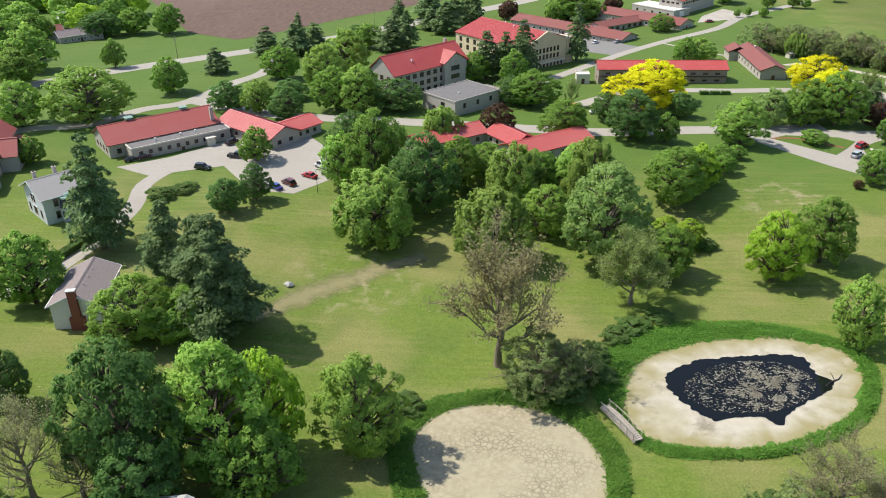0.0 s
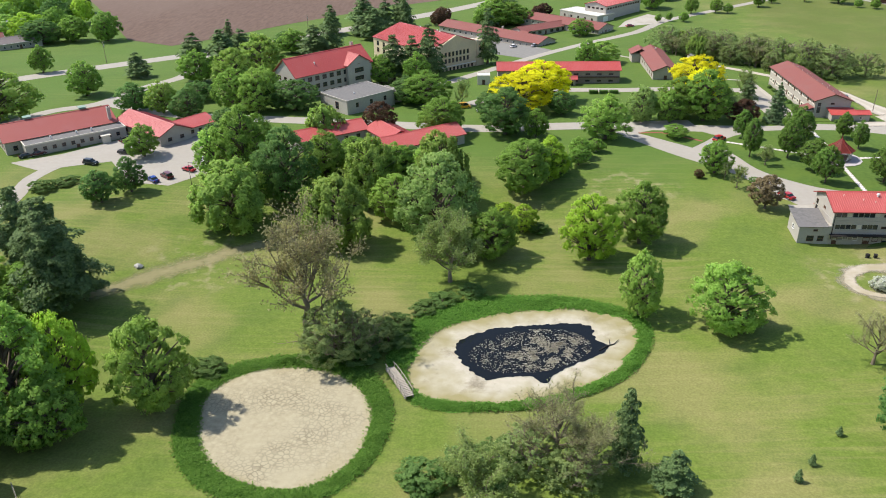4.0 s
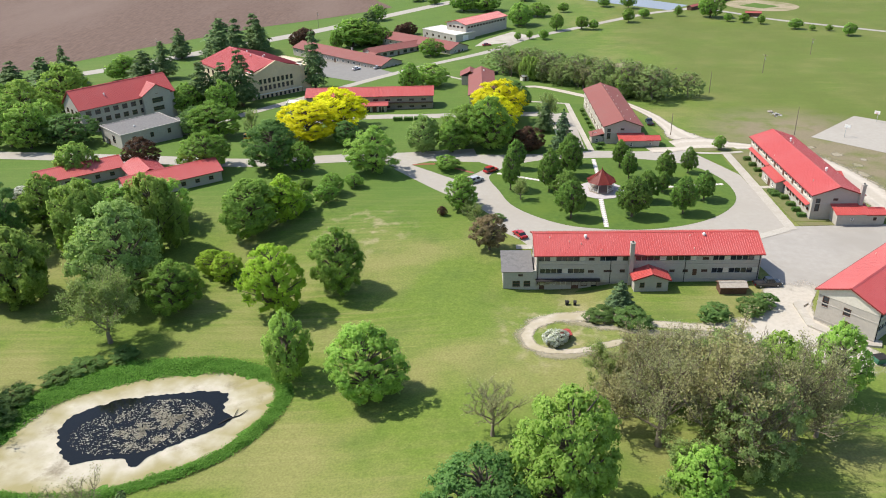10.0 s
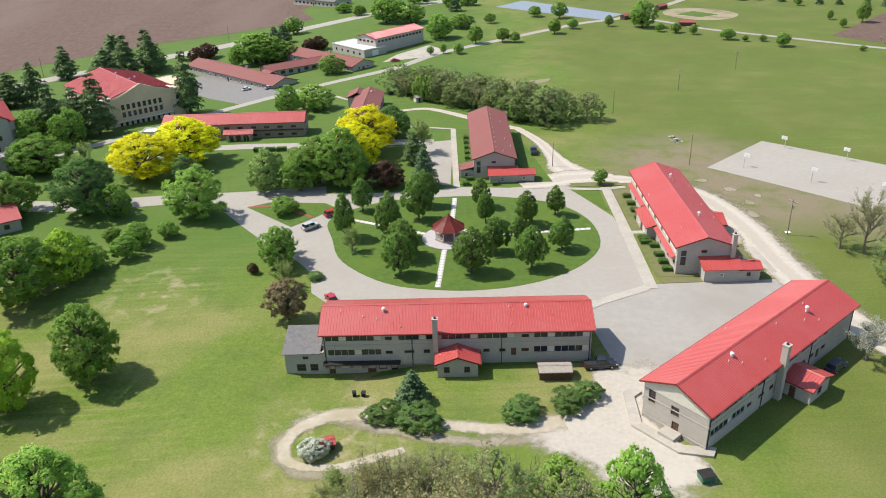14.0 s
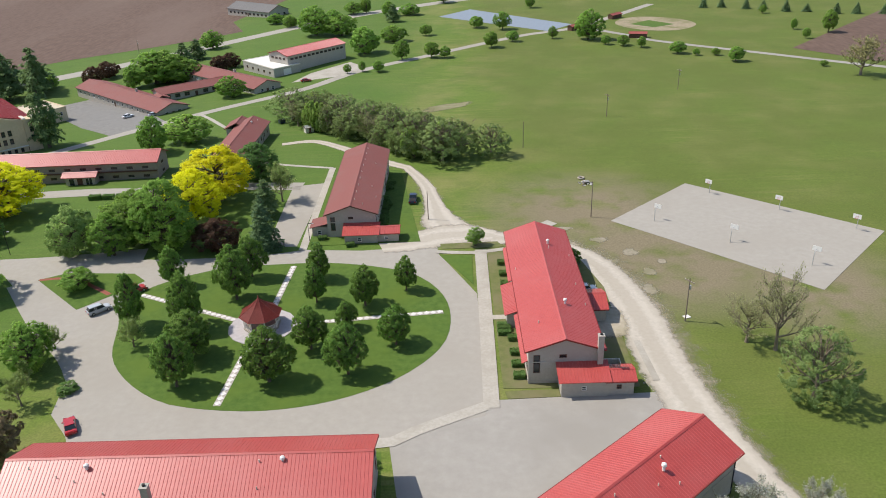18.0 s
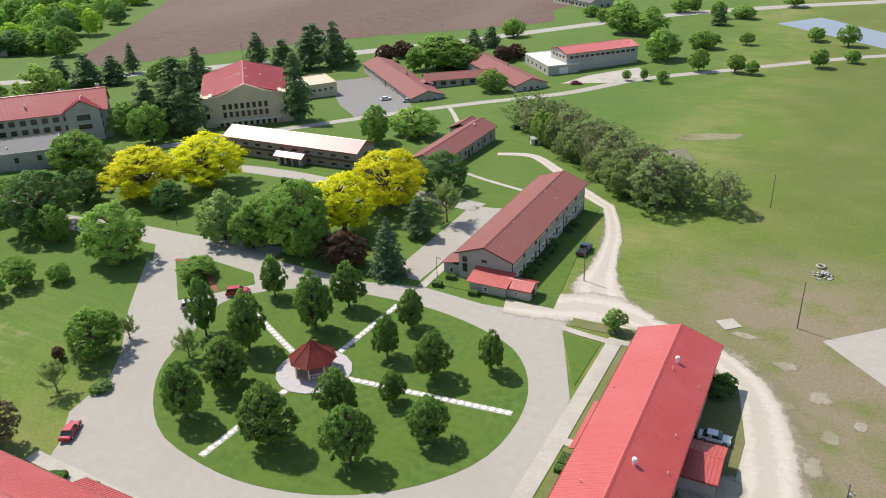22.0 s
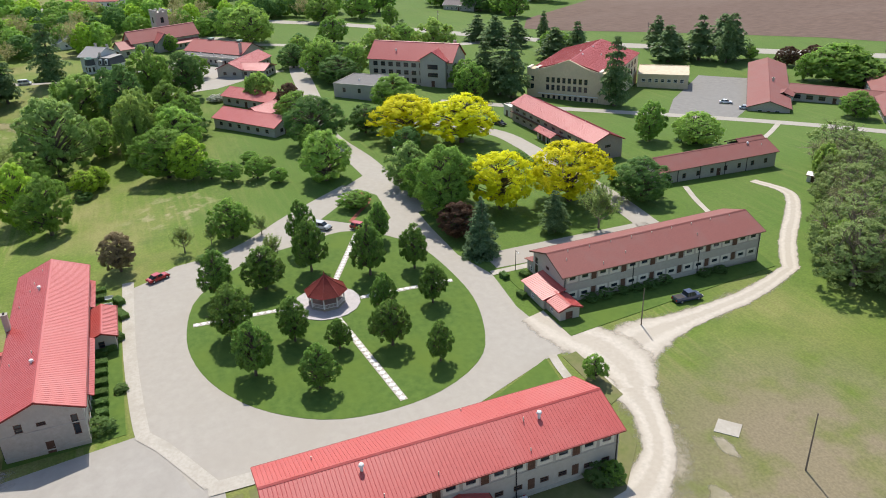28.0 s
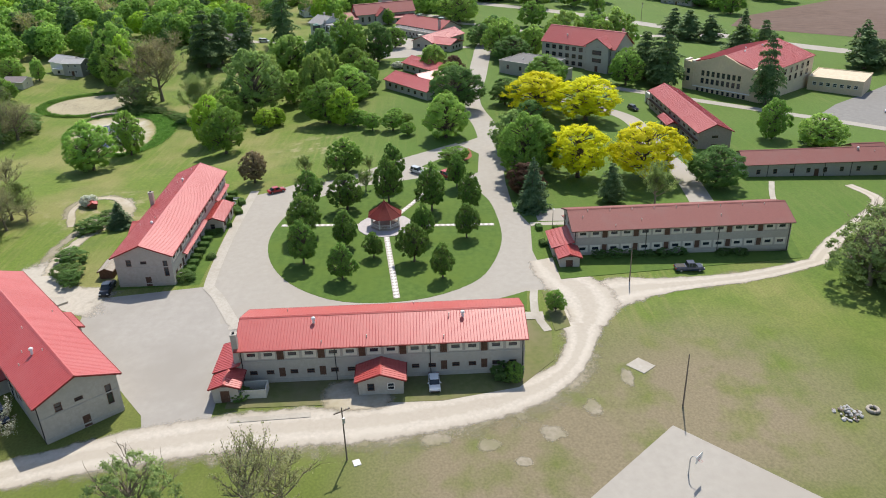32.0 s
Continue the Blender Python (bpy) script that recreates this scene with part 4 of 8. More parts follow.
def grove(kind, rows, label=""):
    for x, y, h, rad in rows:
        k = count[0] = count[0] + 1
        far = math.hypot(x - 110, y - 100)
        fine = 0 if (rad < 1.5 or far > 300) else (2 if rad > 5.2 and far < 190 else 1)
        cm, tm = proto(kind, fine)[k % 3]
        name = "bush" if SAY[kind][1] == "bush" else "tree"
        root = new(name)
        rad, h = rad * WIDER.get(kind, 0.98), h * TALLER.get(kind, 1.0)
        if kind not in ("small", "shrub", "blossom"):
            h = max(h, 1.35 * rad)
        root.matrix_basis = Matrix.Translation((x, y, ground_z(x, y))) @ pose(0, 0, 0, 0, 0, (k * 137.5) % 360) @ Matrix.Diagonal((rad, rad, h / 2.4, 1))
        for part_name, me in (("trunk", tm), ("crown", cm)):
            ob = new(part_name, me)
            ob.parent = root
        tagged(root, label or SAY[kind][0], SAY[kind][1], "trees round the oval green" if kind == "park" else "")


def far_woods(name, rows, label):
    """Woods that nobody could count, in one mesh. Rows: kind, x, y, height, radius."""
    mats, V, N, K = [], [], [], []
    for i, (kind, x, y, h, rad) in enumerate(rows):
        cm = proto(kind, 0)[i % 3][0]
        if cm.materials[0] not in mats:
            mats.append(cm.materials[0])
        v, nr = CROWNS[cm.name]
        a, s, z = i * 2.4, rad, max(h, 1.5 * rad) / 2.4
        c, q = math.cos(a), math.sin(a)
        R = np.array([[c, -q, 0], [q, c, 0], [0, 0, 1]])
        V.append((v * [s, s, z]) @ R.T + [x, y, ground_z(x, y)])
        N.append(nr @ R.T)
        K.append(np.full(len(v) // 3, mats.index(cm.materials[0])))
    V, N, K = np.concatenate(V), np.concatenate(N), np.concatenate(K)
    me = bpy.data.meshes.new(name)
    me.from_pydata(V.tolist(), [], np.arange(len(V)).reshape(-1, 3).tolist())
    for m in mats:
        me.materials.append(m)
    me.polygons.foreach_set("material_index", K)
    me.polygons.foreach_set("use_smooth", [True] * len(K))
    me.normals_split_custom_set_from_vertices(N.tolist())
    tagged(new(name, me), label, "woods", kind="stuff")
grove("dark", [(-45.5, 74.0, 14.0, 5.6), (-56.0, 87.0, 11.0, 4.6), (-49.6, 79.7, 25.7, 7.7), (-75.8, 93.8, 11.7, 3.6), (-15.5, 174.3, 21.5, 7.8), (-37.0, 196.0, 18.0, 7.0), (102.0, 81.0, 15.9, 7.2), (118.6, 288.5, 11.1, 6.3), (42.5, 225.5, 16.0, 8.0), (37.3, 243.2, 9.9, 4.9), (7.1, 263.8, 10.2, 6.0), (62.0, 248.0, 8.6, 4.3), (-71.0, 266.2, 7.2, 5.9), (-89.1, 250.8, 10.5, 6), (-32.1, 253.3, 11.3, 8.6), (-63.4, 168.4, 9.4, 4.2), (-58.3, 175.4, 10.3, 3.6), (-198.2, 390.2, 13.6, 10.1), (13.8, 191.0, 9.7, 6.3), (-66.4, 242.6, 10.5, 6), (-64.8, 377.7, 6.5, 6.8)])
grove("lightg", [(-37.8, 83.8, 23.7, 7.5), (14.0, 166.0, 13.5, 5.6), (-44.0, 92.0, 14.0, 5.6), (-18.7, 90.0, 19.0, 6.1), (-63.3, 114.8, 13.9, 6.8), (-37.8, 185.7, 15.8, 5.2), (22.9, 187.7, 14.3, 6.7), (67.9, 123.1, 15.0, 4.3), (113.7, 85.5, 23.1, 7.4), (133.1, 87.8, 11.0, 4.1), (161.5, 112.5, 15.3, 4.0), (152.0, 112.7, 13.1, 4.8), (73.5, 221.3, 14.6, 6.8), (-130.3, 235.6, 19, 11.5), (-45.5, 264.1, 14.0, 5.8), (-190.0, 309.0, 20.0, 9.0), (-149.5, 228.9, 16.0, 7.2), (-77.5, 247.7, 12.1, 4.8), (-57.0, 303.0, 20, 9.4), (-62.0, 281.0, 18.0, 8.4), (-44.1, 249.2, 16.6, 6.6), (82.8, 117, 15.5, 6.6), (86.4, 330.8, 10.0, 7.0)])
grove("lime", [(-32.3, 88.4, 20.2, 4.8), (60.5, 146.6, 17.1, 5.9), (6.5, 175.6, 6.8, 5.0), (41.2, 164.4, 6.6, 3.0), (46.0, 161.0, 7.6, 3.4), (54.0, 188.5, 13.0, 5.0)])
grove("bare", [(-61.9, 75.1, 18.0, 6.3), (-55.0, 75.7, 9.9, 4.7), (48.0, 78.9, 14.0, 6.8), (52.5, 76.0, 12.0, 5.5), (104.7, 103.6, 10.2, 4.5), (130.2, 100.5, 18.5, 7.2), (151.4, 101.9, 18.6, 7.3), (126.2, 117.8, 5.3, 3.1), (135.1, 113.2, 14.1, 6.5), (229.6, 191.8, 16.7, 4.5), (225.6, 194.6, 9.0, 4.4)])
grove("pine", [(-63.7, 133.0, 20.2, 5.2), (-49.0, 119.4, 25, 8.0), (-85.3, 148.0, 27, 6.2), (57.8, 77.4, 15.7, 2.5), (64.3, 73.5, 7.0, 2.8), (127.6, 259.4, 10.0, 3.1), (36.4, 335.1, 25.1, 5.1), (12.2, 306.8, 22.4, 6.1), (5.5, 305.2, 17.9, 5.8), (-1.9, 302.6, 19.1, 5.9), (-19.6, 417.0, 20.0, 6.7), (-9.3, 423.4, 20.3, 4.7), (-49.2, 415.7, 15.9, 5.6), (-100.5, 343.8, 13.1, 6.1), (-31.9, 414.0, 9.0, 6.0), (43.8, 465.5, 12.5, 5.1), (-111.7, 307.4, 10.7, 5.1), (-94.1, 378.1, 14.4, 3.3), (-39.9, 365.3, 17.6, 5.3), (142.5, 559.7, 10.5, 4.2), (44.6, 484.4, 10.7, 4.6)])
grove("pine", [(-35.7, 443.3, 16.0, 8.4), (-12.7, 428.9, 20.5, 6.7), (-53.9, 124.3, 22.4, 6.1), (-88.2, 347.6, 14.2, 6.8), (-81.5, 356.2, 12.9, 6.0), (-45.9, 357.4, 14.5, 7.1), (-23.4, 403.0, 16.3, 7.3)])
grove("maple", [(-54.0, 116.5, 11.8, 5.8), (-88.6, 125.1, 16.3, 6.1), (-29.0, 184.0, 23.5, 7.5), (72.9, 153.8, 16.2, 5.7), (47.0, 183.0, 15.5, 7.8), (99.8, 192.8, 10.1, 4.2), (101.2, 244.4, 14.2, 7.2), (78.4, 319.8, 13.1, 4.7), (44.0, 436.5, 15.3, 10.8), (31.6, 427.6, 11.0, 3.4), (83.8, 397.6, 9.3, 5.5), (45.7, 511.0, 10.7, 5.4), (-9.9, 437.5, 6.7, 3.2), (22.5, 225.0, 12.6, 6.8), (8.6, 292.5, 14.1, 5.6), (14.3, 260.7, 13.0, 8.2), (-117.6, 273.6, 14, 6.5), (-182.3, 284.6, 14.8, 8.8), (-158.7, 316.6, 12.6, 4.3), (-82.5, 298.3, 14.0, 7.2), (-52.4, 252.4, 15.9, 6.7)])
grove("maple", [(-65.8, 202.4, 10.5, 4.8), (-128.7, 197.6, 8.9, 3.5), (-224.9, 373.6, 15, 8), (-185.3, 398.4, 14, 8), (-167.5, 399.0, 16.5, 7.4), (-210.2, 326.4, 21.1, 9.9), (96.8, 238.5, 10.9, 4.2), (108.2, 241.1, 18.1, 7.1), (247.5, 485.0, 16.1, 6.6), (133.5, 470.3, 13.8, 7.3), (145.9, 498.6, 8.8, 6.2), (115.8, 521.8, 12.3, 8.2), (100.4, 526.8, 17.0, 9.3), (39.9, 434.7, 15.6, 10.3), (53.3, 436.2, 10.0, 8.2), (199.9, 227.4, 3.5, 1.6), (-6.4, 296.9, 12.2, 5.9), (0.0, 192.5, 11.5, 5.5), (-58.6, 364.6, 12, 7), (12.0, 187.0, 12.5, 5.6)])
grove("maple", [(52.0, 222.6, 9.8, 3.4), (-8.0, 187.5, 15.0, 6.2), (-31.0, 79.0, 13.0, 5.2), (38.5, 147.5, 13.0, 5.4)])
grove("willow", [(-26.0, 159.8, 18.5, 9.0), (1.5, 153.0, 18.2, 7.6), (25.0, 176.0, 21.0, 6.0), (6.0, 177.0, 18.5, 6.8), (-14.2, 219.6, 11.6, 5.0)])
grove("brown", [(342.0, 392.5, 16.5, 7.6), (2.4, 113.6, 27.4, 10.5), (138.2, 97.8, 22.9, 8.4), (128.6, 111.1, 14.4, 5.6)])
grove("olive", [(44.0, 77.5, 8.5, 4.6), (50.5, 74.5, 7.0, 4.2), (9.0, 106.1, 11.8, 6.8), (141.9, 93.9, 17.9, 6.0), (143.8, 111.8, 14.4, 6.4), (118.0, 352.0, 12.6, 7.6), (128.5, 344.5, 13.0, 6.8), (138.5, 334.5, 13.5, 6.8), (147.5, 326.0, 13.5, 6.8), (156.5, 316.5, 13.5, 6.8), (164.5, 306.0, 15.0, 7.0), (172.0, 299.5, 14.0, 7.2), (177.0, 304.5, 12.0, 5.8), (153.0, 328.0, 12.0, 6.2), (134.0, 344.0, 12.0, 6.2), (167.0, 313.5, 12.0, 5.8), (186.8, 303.2, 10.4, 5.6), (13.8, 107.2, 10.2, 4.8)])
grove("shrub", [(39.4, 78.9, 5.4, 3.4), (28.5, 73.9, 5.5, 3.7), (127.1, 138.2, 3.6, 2.6), (132.9, 136.1, 4.3, 3.2), (149.5, 137.9, 4.0, 2.9), (157.1, 139.8, 4.2, 2.7), (160.4, 141.7, 4.6, 2.2), (109.0, 186.0, 2.1, 1.7), (-83.4, 176.0, 3.8, 3.2), (-79.1, 180.5, 2.5, 3.2), (35.5, 77.0, 3.9, 4.3), (49.8, 160.4, 3.6, 2.2)])
grove("small", [(95.4, 222.8, 4.4, 3.7)], "broad low bright green ornamental tree on a small island")
grove("spruce", [(131.8, 142.2, 8.5, 2.5), (131.3, 239.8, 17.3, 3.2)])
grove("blossom", [(117.4, 129.3, 5.4, 1.7)])
grove("small", [(57.4, 193.4, 6.0, 3.4), (63.9, 204.7, 6.2, 3.2), (63.1, 198.3, 5.9, 2.9), (69.3, 209.5, 4.2, 2.4), (48.7, 205.2, 3.0, 2.6), (55.5, 208.7, 3.2, 2.2), (179.5, 237.3, 4.7, 1.8), (152.8, 453.3, 9.4, 3.9), (166.9, 455.0, 8.1, 3.4), (173.4, 453.9, 5.9, 2.8), (143.2, 429.6, 5.1, 2.7), (129.2, 428.2, 4.6, 1.6), (135.7, 430.7, 5.1, 1.6), (208.6, 487.3, 5.7, 3.0), (196.8, 474.0, 8.4, 3.5), (205.8, 521.8, 10.1, 4.2), (229.8, 491.4, 6.4, 2.4), (253.7, 471.5, 5.0, 2.3), (261.4, 467.2, 5.5, 2.9), (269.2, 461.4, 5.4, 2.3), (282.4, 445.2, 6.0, 3.3), (289.5, 440.1, 3.4, 1.6)])
grove("small", [(298.0, 438.7, 3.4, 1.9), (302.6, 425.2, 7.0, 3.4), (334.9, 410.5, 2.7, 1.5), (163.2, 512.2, 6.0, 3.2), (191.6, 530.1, 6.9, 4.0), (358.3, 543.2, 5.1, 2.0), (355.6, 492.6, 5.7, 1.8), (352.0, 468.9, 5.5, 1.7), (368.8, 481.7, 11.7, 3.6)])
grove("purple", [(2.5, 226.7, 10.6, 4.8), (94.7, 189.1, 2.7, 1.2), (120.5, 239.3, 8.3, 4.8), (7.8, 441.9, 8.7, 4.5), (65.5, 451.0, 7.9, 4.0), (68.9, 457.8, 7.7, 4.9), (9.6, 454.4, 8.2, 5.7)])
grove("park", [(113.1, 205.9, 11.0, 2.7), (123.8, 205.3, 11.1, 3.3), (127.4, 195.3, 8.8, 3.9), (127.3, 186.3, 9.9, 3.3), (142.8, 187.0, 9.9, 3.9), (148.5, 196.5, 8.3, 2.9), (156.0, 188.4, 9.6, 3.2), (163.7, 197.2, 7.5, 2.8), (154.2, 203.0, 5.6, 2.0), (156.9, 211.5, 8.4, 3.0), (147.0, 213.4, 8.1, 2.3), (146.3, 223.1, 7.8, 2.5), (164.8, 217.2, 7.4, 2.2), (130.5, 215.7, 11.2, 3.5), (115.7, 222.5, 8.6, 2.5), (131.7, 224.8, 9.4, 3.0)])
grove("sparse", [(115.5, 199.1, 6.4, 2.3), (100.9, 199.2, 4.9, 2.0), (103.0, 182.2, 6.4, 2.3), (101.3, 188.1, 5.4, 1.3), (129.6, 269.6, 11.2, 4.1), (27.6, 260.3, 10.0, 2.8), (36.1, 71.1, 10.7, 5.9)])
grove("pale", [(210.5, 151.0, 8.6, 3.6), (219.6, 152.2, 7.4, 2.9)])
grove("olive", [(230.2, 178.0, 13.5, 5.4)], "loose spreading green tree beside a gravel track")
grove("sparse", [(29.2, 135.6, 17.5, 7.2)], "loose pale green willow beside a pond")
grove("russet", [(106.2, 169.1, 9.0, 3.8)])
grove("silver", [(87.8, 239.5, 12.6, 5.2), (25.7, 154.0, 24.5, 9.3)])
grove("yellow", [(110.5, 254.5, 14.5, 7.4), (112.5, 272.0, 15.8, 9.0), (48.6, 252.6, 14.0, 9.7), (57.4, 267.1, 14.6, 9.8)])


# ---- building kit ----
def part(name, bm, material, parent, label=""):
    me = bpy.data.meshes.new(name)
    bm.to_mesh(me)
    bm.free()
    me.materials.append(material)
    ob = new(name, me)
    ob.parent = parent
    return tagged(ob, label)


def block(bm, x0, x1, y0, y1, z0, z1, m=None):
    v = [bm.verts.new((x, y, z)) for z in (z0, z1) for x, y in ((x0, y0), (x1, y0), (x1, y1), (x0, y1))]
    for f in ((3, 2, 1, 0), (4, 5, 6, 7), (0, 1, 5, 4), (1, 2, 6, 5), (2, 3, 7, 6), (3, 0, 4, 7)):
        bm.faces.new([v[i] for i in f])
    if m is not None:
        for q in v:
            q.co = m @ q.co
    return v


def prism(bm, poly, a, b, axis="x"):
    """A polygon in the cross-plane pulled from a to b along the axis."""
    put = {"x": lambda s, p: (s, p[0], p[1]), "y": lambda s, p: (p[0], s, p[1]), "z": lambda s, p: (p[0], p[1], s)}[axis]
    lo, hi = [bm.verts.new(put(a, p)) for p in poly], [bm.verts.new(put(b, p)) for p in poly]
    n = len(poly)
    fs = [bm.faces.new(lo), bm.faces.new(hi)] + [bm.faces.new((lo[i], lo[(i + 1) % n], hi[(i + 1) % n], hi[i])) for i in range(n)]
    bmesh.ops.recalc_face_normals(bm, faces=fs)


def drum(bm, x, y, z0, z1, r0, r1=None, n=12):
    r1 = r0 if r1 is None else r1
    lo = [bm.verts.new((x + r0 * math.cos(2 * math.pi * k / n), y + r0 * math.sin(2 * math.pi * k / n), z0)) for k in range(n)]
    hi = [bm.verts.new((x + r1 * math.cos(2 * math.pi * k / n), y + r1 * math.sin(2 * math.pi * k / n), z1)) for k in range(n)]
    for k in range(n):
        bm.faces.new((lo[k], lo[(k + 1) % n], hi[(k + 1) % n], hi[k]))
    bm.faces.new(lo[::-1])
    bm.faces.new(hi)


def thing(name, x, y, ang=0, label="", category="", group="", z=None):
    root = new(name)
    root.matrix_basis = pose(x, y, ground_z(x, y) if z is None else z, 0, 0, ang)
    return tagged(root, label, category, group)


def side(x0, x1, y0, y1, which):
    """Frame of a wall seen from outside: x to the right, y inwards, z up; and its length."""
    o, d = {"s": ((x0, y0), (1, 0)), "e": ((x1, y0), (0, 1)), "n": ((x1, y1), (-1, 0)), "w": ((x0, y1), (0, -1))}[which]
    m = Matrix(((d[0], -d[1], 0, o[0]), (d[1], d[0], 0, o[1]), (0, 0, 1, 0), (0, 0, 0, 1)))
    return m, (x1 - x0 if which in "sn" else y1 - y0)


SHARED = {}


def shared(key, build, material):
    if key not in SHARED:
        bm = bmesh.new()
        build(bm)
        me = bpy.data.meshes.new(key[0])
        bm.to_mesh(me)
        bm.free()
        me.materials.append(material)
        SHARED[key] = me
    return SHARED[key]


def child(name, me, parent, m, label=""):
    ob = new(name, me)
    ob.parent, ob.matrix_basis = parent, m
    return tagged(ob, label)


def opening(root, m, s0, s1, z0, z1, kind):
    """What fills an opening: w white sash, b brown sash, c cream panel with a slot, g glazed band, d brown door, p brown panel, o white door."""
    w, h = round(s1 - s0, 2), round(z1 - z0, 2)
    at = m @ Matrix.Translation((s0, 0, z0))

    def rim(bm, t=0.09):
        for a, b, c, d in ((0, w, 0, t), (0, w, h - t, h), (0, t, t, h - t), (w - t, w, t, h - t)):
            block(bm, a, b, -0.03, 0.1, c, d)
        bmesh.ops.remove_doubles(bm, verts=bm.verts[:], dist=0.001)

    if kind in "wb":
        mt = M_WHITE if kind == "w" else M_BROWN
        win = child("window", shared(("window", w, h, kind), rim, mt), root, at)
        child("glazing_bar", shared(("glazing_bar", w, kind), lambda bm: block(bm, 0.09, w - 0.09, 0.0, 0.08, -0.035, 0.035), mt), win, Matrix.Translation((0, 0, h * 0.5)))
        child("sill", shared(("sill", w), lambda bm: block(bm, -0.08, w + 0.08, -0.1, 0.0, -0.08, 0.0), M_WALKWAY), win, Matrix())
        child("pane", shared(("pane", w, h), lambda bm: block(bm, 0.06, w - 0.06, 0.1, 0.13, 0.06, h - 0.06), M_GLASS), win, Matrix())
    elif kind == "g":
        n = max(int(round(w / 1.25)), 1)
        bars = [w * k / n for k in range(1, n)]
        win = child("window", shared(("window", w, h, kind), lambda bm: rim(bm, 0.08), M_STEEL), root, at)
        for x in bars:
            child("glazing_bar", shared(("glazing_post", h), lambda bm: block(bm, -0.04, 0.04, -0.02, 0.09, 0.08, h - 0.08), M_STEEL), win, Matrix.Translation((x, 0, 0)))
        for k in range(n):
            # about one pane in five is plain cream instead of dark glass
            pale = (k * 7 + int(s0 * 3)) % 5 == 0
            pw = w / n
            child("pane", shared(("pane", round(pw, 2), h, pale), lambda bm: block(bm, 0.05, pw - 0.05, 0.1, 0.13, 0.06, h - 0.06), M_CREAM if pale else M_GLASS), win, Matrix.Translation((pw * k, 0, 0)), "cream pane" if pale else "")
    elif kind == "c":
        def panel(bm):
            a, b, c, d = w * 0.2, w * 0.8, h * 0.3, h * 0.72
            for q in ((0, w, 0, c), (0, w, d, h), (0, a, c, d), (b, w, c, d)):
                block(bm, q[0], q[1], -0.05, 0.12, q[2], q[3])
        win = child("window", shared(("window", w, h, kind), panel, M_CREAM), root, at)
        child("pane", shared(("slot", w, h), lambda bm: block(bm, w * 0.2, w * 0.8, 0.06, 0.1, h * 0.3, h * 0.72), M_GLASS), win, Matrix())
    elif kind in "do":
        mt = M_BROWN if kind == "d" else M_WHITE
        door = child("door", shared(("door", w, h, kind), lambda bm: (block(bm, 0.08, w - 0.08, 0.08, 0.13, 0, h - 0.08), block(bm, 0, 0.08, -0.03, 0.15, 0, h), block(bm, w - 0.08, w, -0.03, 0.15, 0, h), block(bm, 0.08, w - 0.08, -0.03, 0.15, h - 0.08, h)), mt), root, at)
        child("door_handle", shared(("door_handle",), lambda bm: block(bm, 0, 0.12, -0.07, -0.03, 0, 0.05), M_STEEL), door, Matrix.Translation((w * 0.78, 0.12, 1.0)), "steel handle")
    elif kind == "p":
        child("panel", shared(("panel", w, h), lambda bm: [block(bm, w * k / 4 + 0.015, w * (k + 1) / 4 - 0.015, -0.03, 0.12, 0, h) for k in range(4)], M_BROWN), root, at, "dark brown boarded panel")


def walls(root, x0, x1, y0, y1, top, material, holes=None, ridge=None, axis="x", base=-0.6, thick=0.28):
    """Four walls with their openings cut through, gables under the ridge."""
    holes = holes or {}
    for which in "senw":
        m, length = side(x0, x1, y0, y1, which)
        hs = holes.get(which, [])
        a, b = (0.0, length) if which in "sn" else (thick, length - thick)
        xs = sorted({a, b, *(min(max(v, a), b) for h in hs for v in h[:2])})
        bm = bmesh.new()
        zs = sorted({base, top, *(v for h in hs for v in h[2:4])})
        for zi in range(len(zs) - 1):
            zm, run = (zs[zi] + zs[zi + 1]) / 2, None
            for i in range(len(xs)):
                solid = i < len(xs) - 1 and not any(h[0] - 1e-4 < (xs[i] + xs[i + 1]) / 2 < h[1] + 1e-4 and h[2] < zm < h[3] for h in hs)
                if solid and run is None:
                    run = xs[i]
                if not solid and run is not None:
                    block(bm, run, xs[i], 0, thick, zs[zi], zs[zi + 1], m)
                    run = None
        if ridge and which in ("ew" if axis == "x" else "sn"):
            v = [m @ Vector(q) for q in ((a, 0, top), (b, 0, top), (length / 2, 0, ridge), (a, thick, top), (b, thick, top), (length / 2, thick, ridge))]
            v = [bm.verts.new(q) for q in v]
            for f in ((0, 1, 2), (5, 4, 3), (0, 2, 5, 3), (1, 4, 5, 2), (0, 3, 4, 1)):
                bm.faces.new([v[i] for i in f])
        part("wall", bm, material, root)
        for h in hs:
            opening(root, m, *h)


def slope(bm, a, b, c, d, thick=0.13):
    """A roof slope: eave from a to b, ridge from d to c."""
    a, b, c, d = (Vector(q) for q in (a, b, c, d))
    n = (b - a).cross(d - a).normalized()
    v = [bm.verts.new(q) for q in (a, b, c, d)] + [bm.verts.new(q - n * thick) for q in (a, b, c, d)]
    for f in ((0, 1, 2, 3), (7, 6, 5, 4), (0, 4, 5, 1), (1, 5, 6, 2), (2, 6, 7, 3), (3, 7, 4, 0)):
        bm.faces.new([v[i] for i in f])


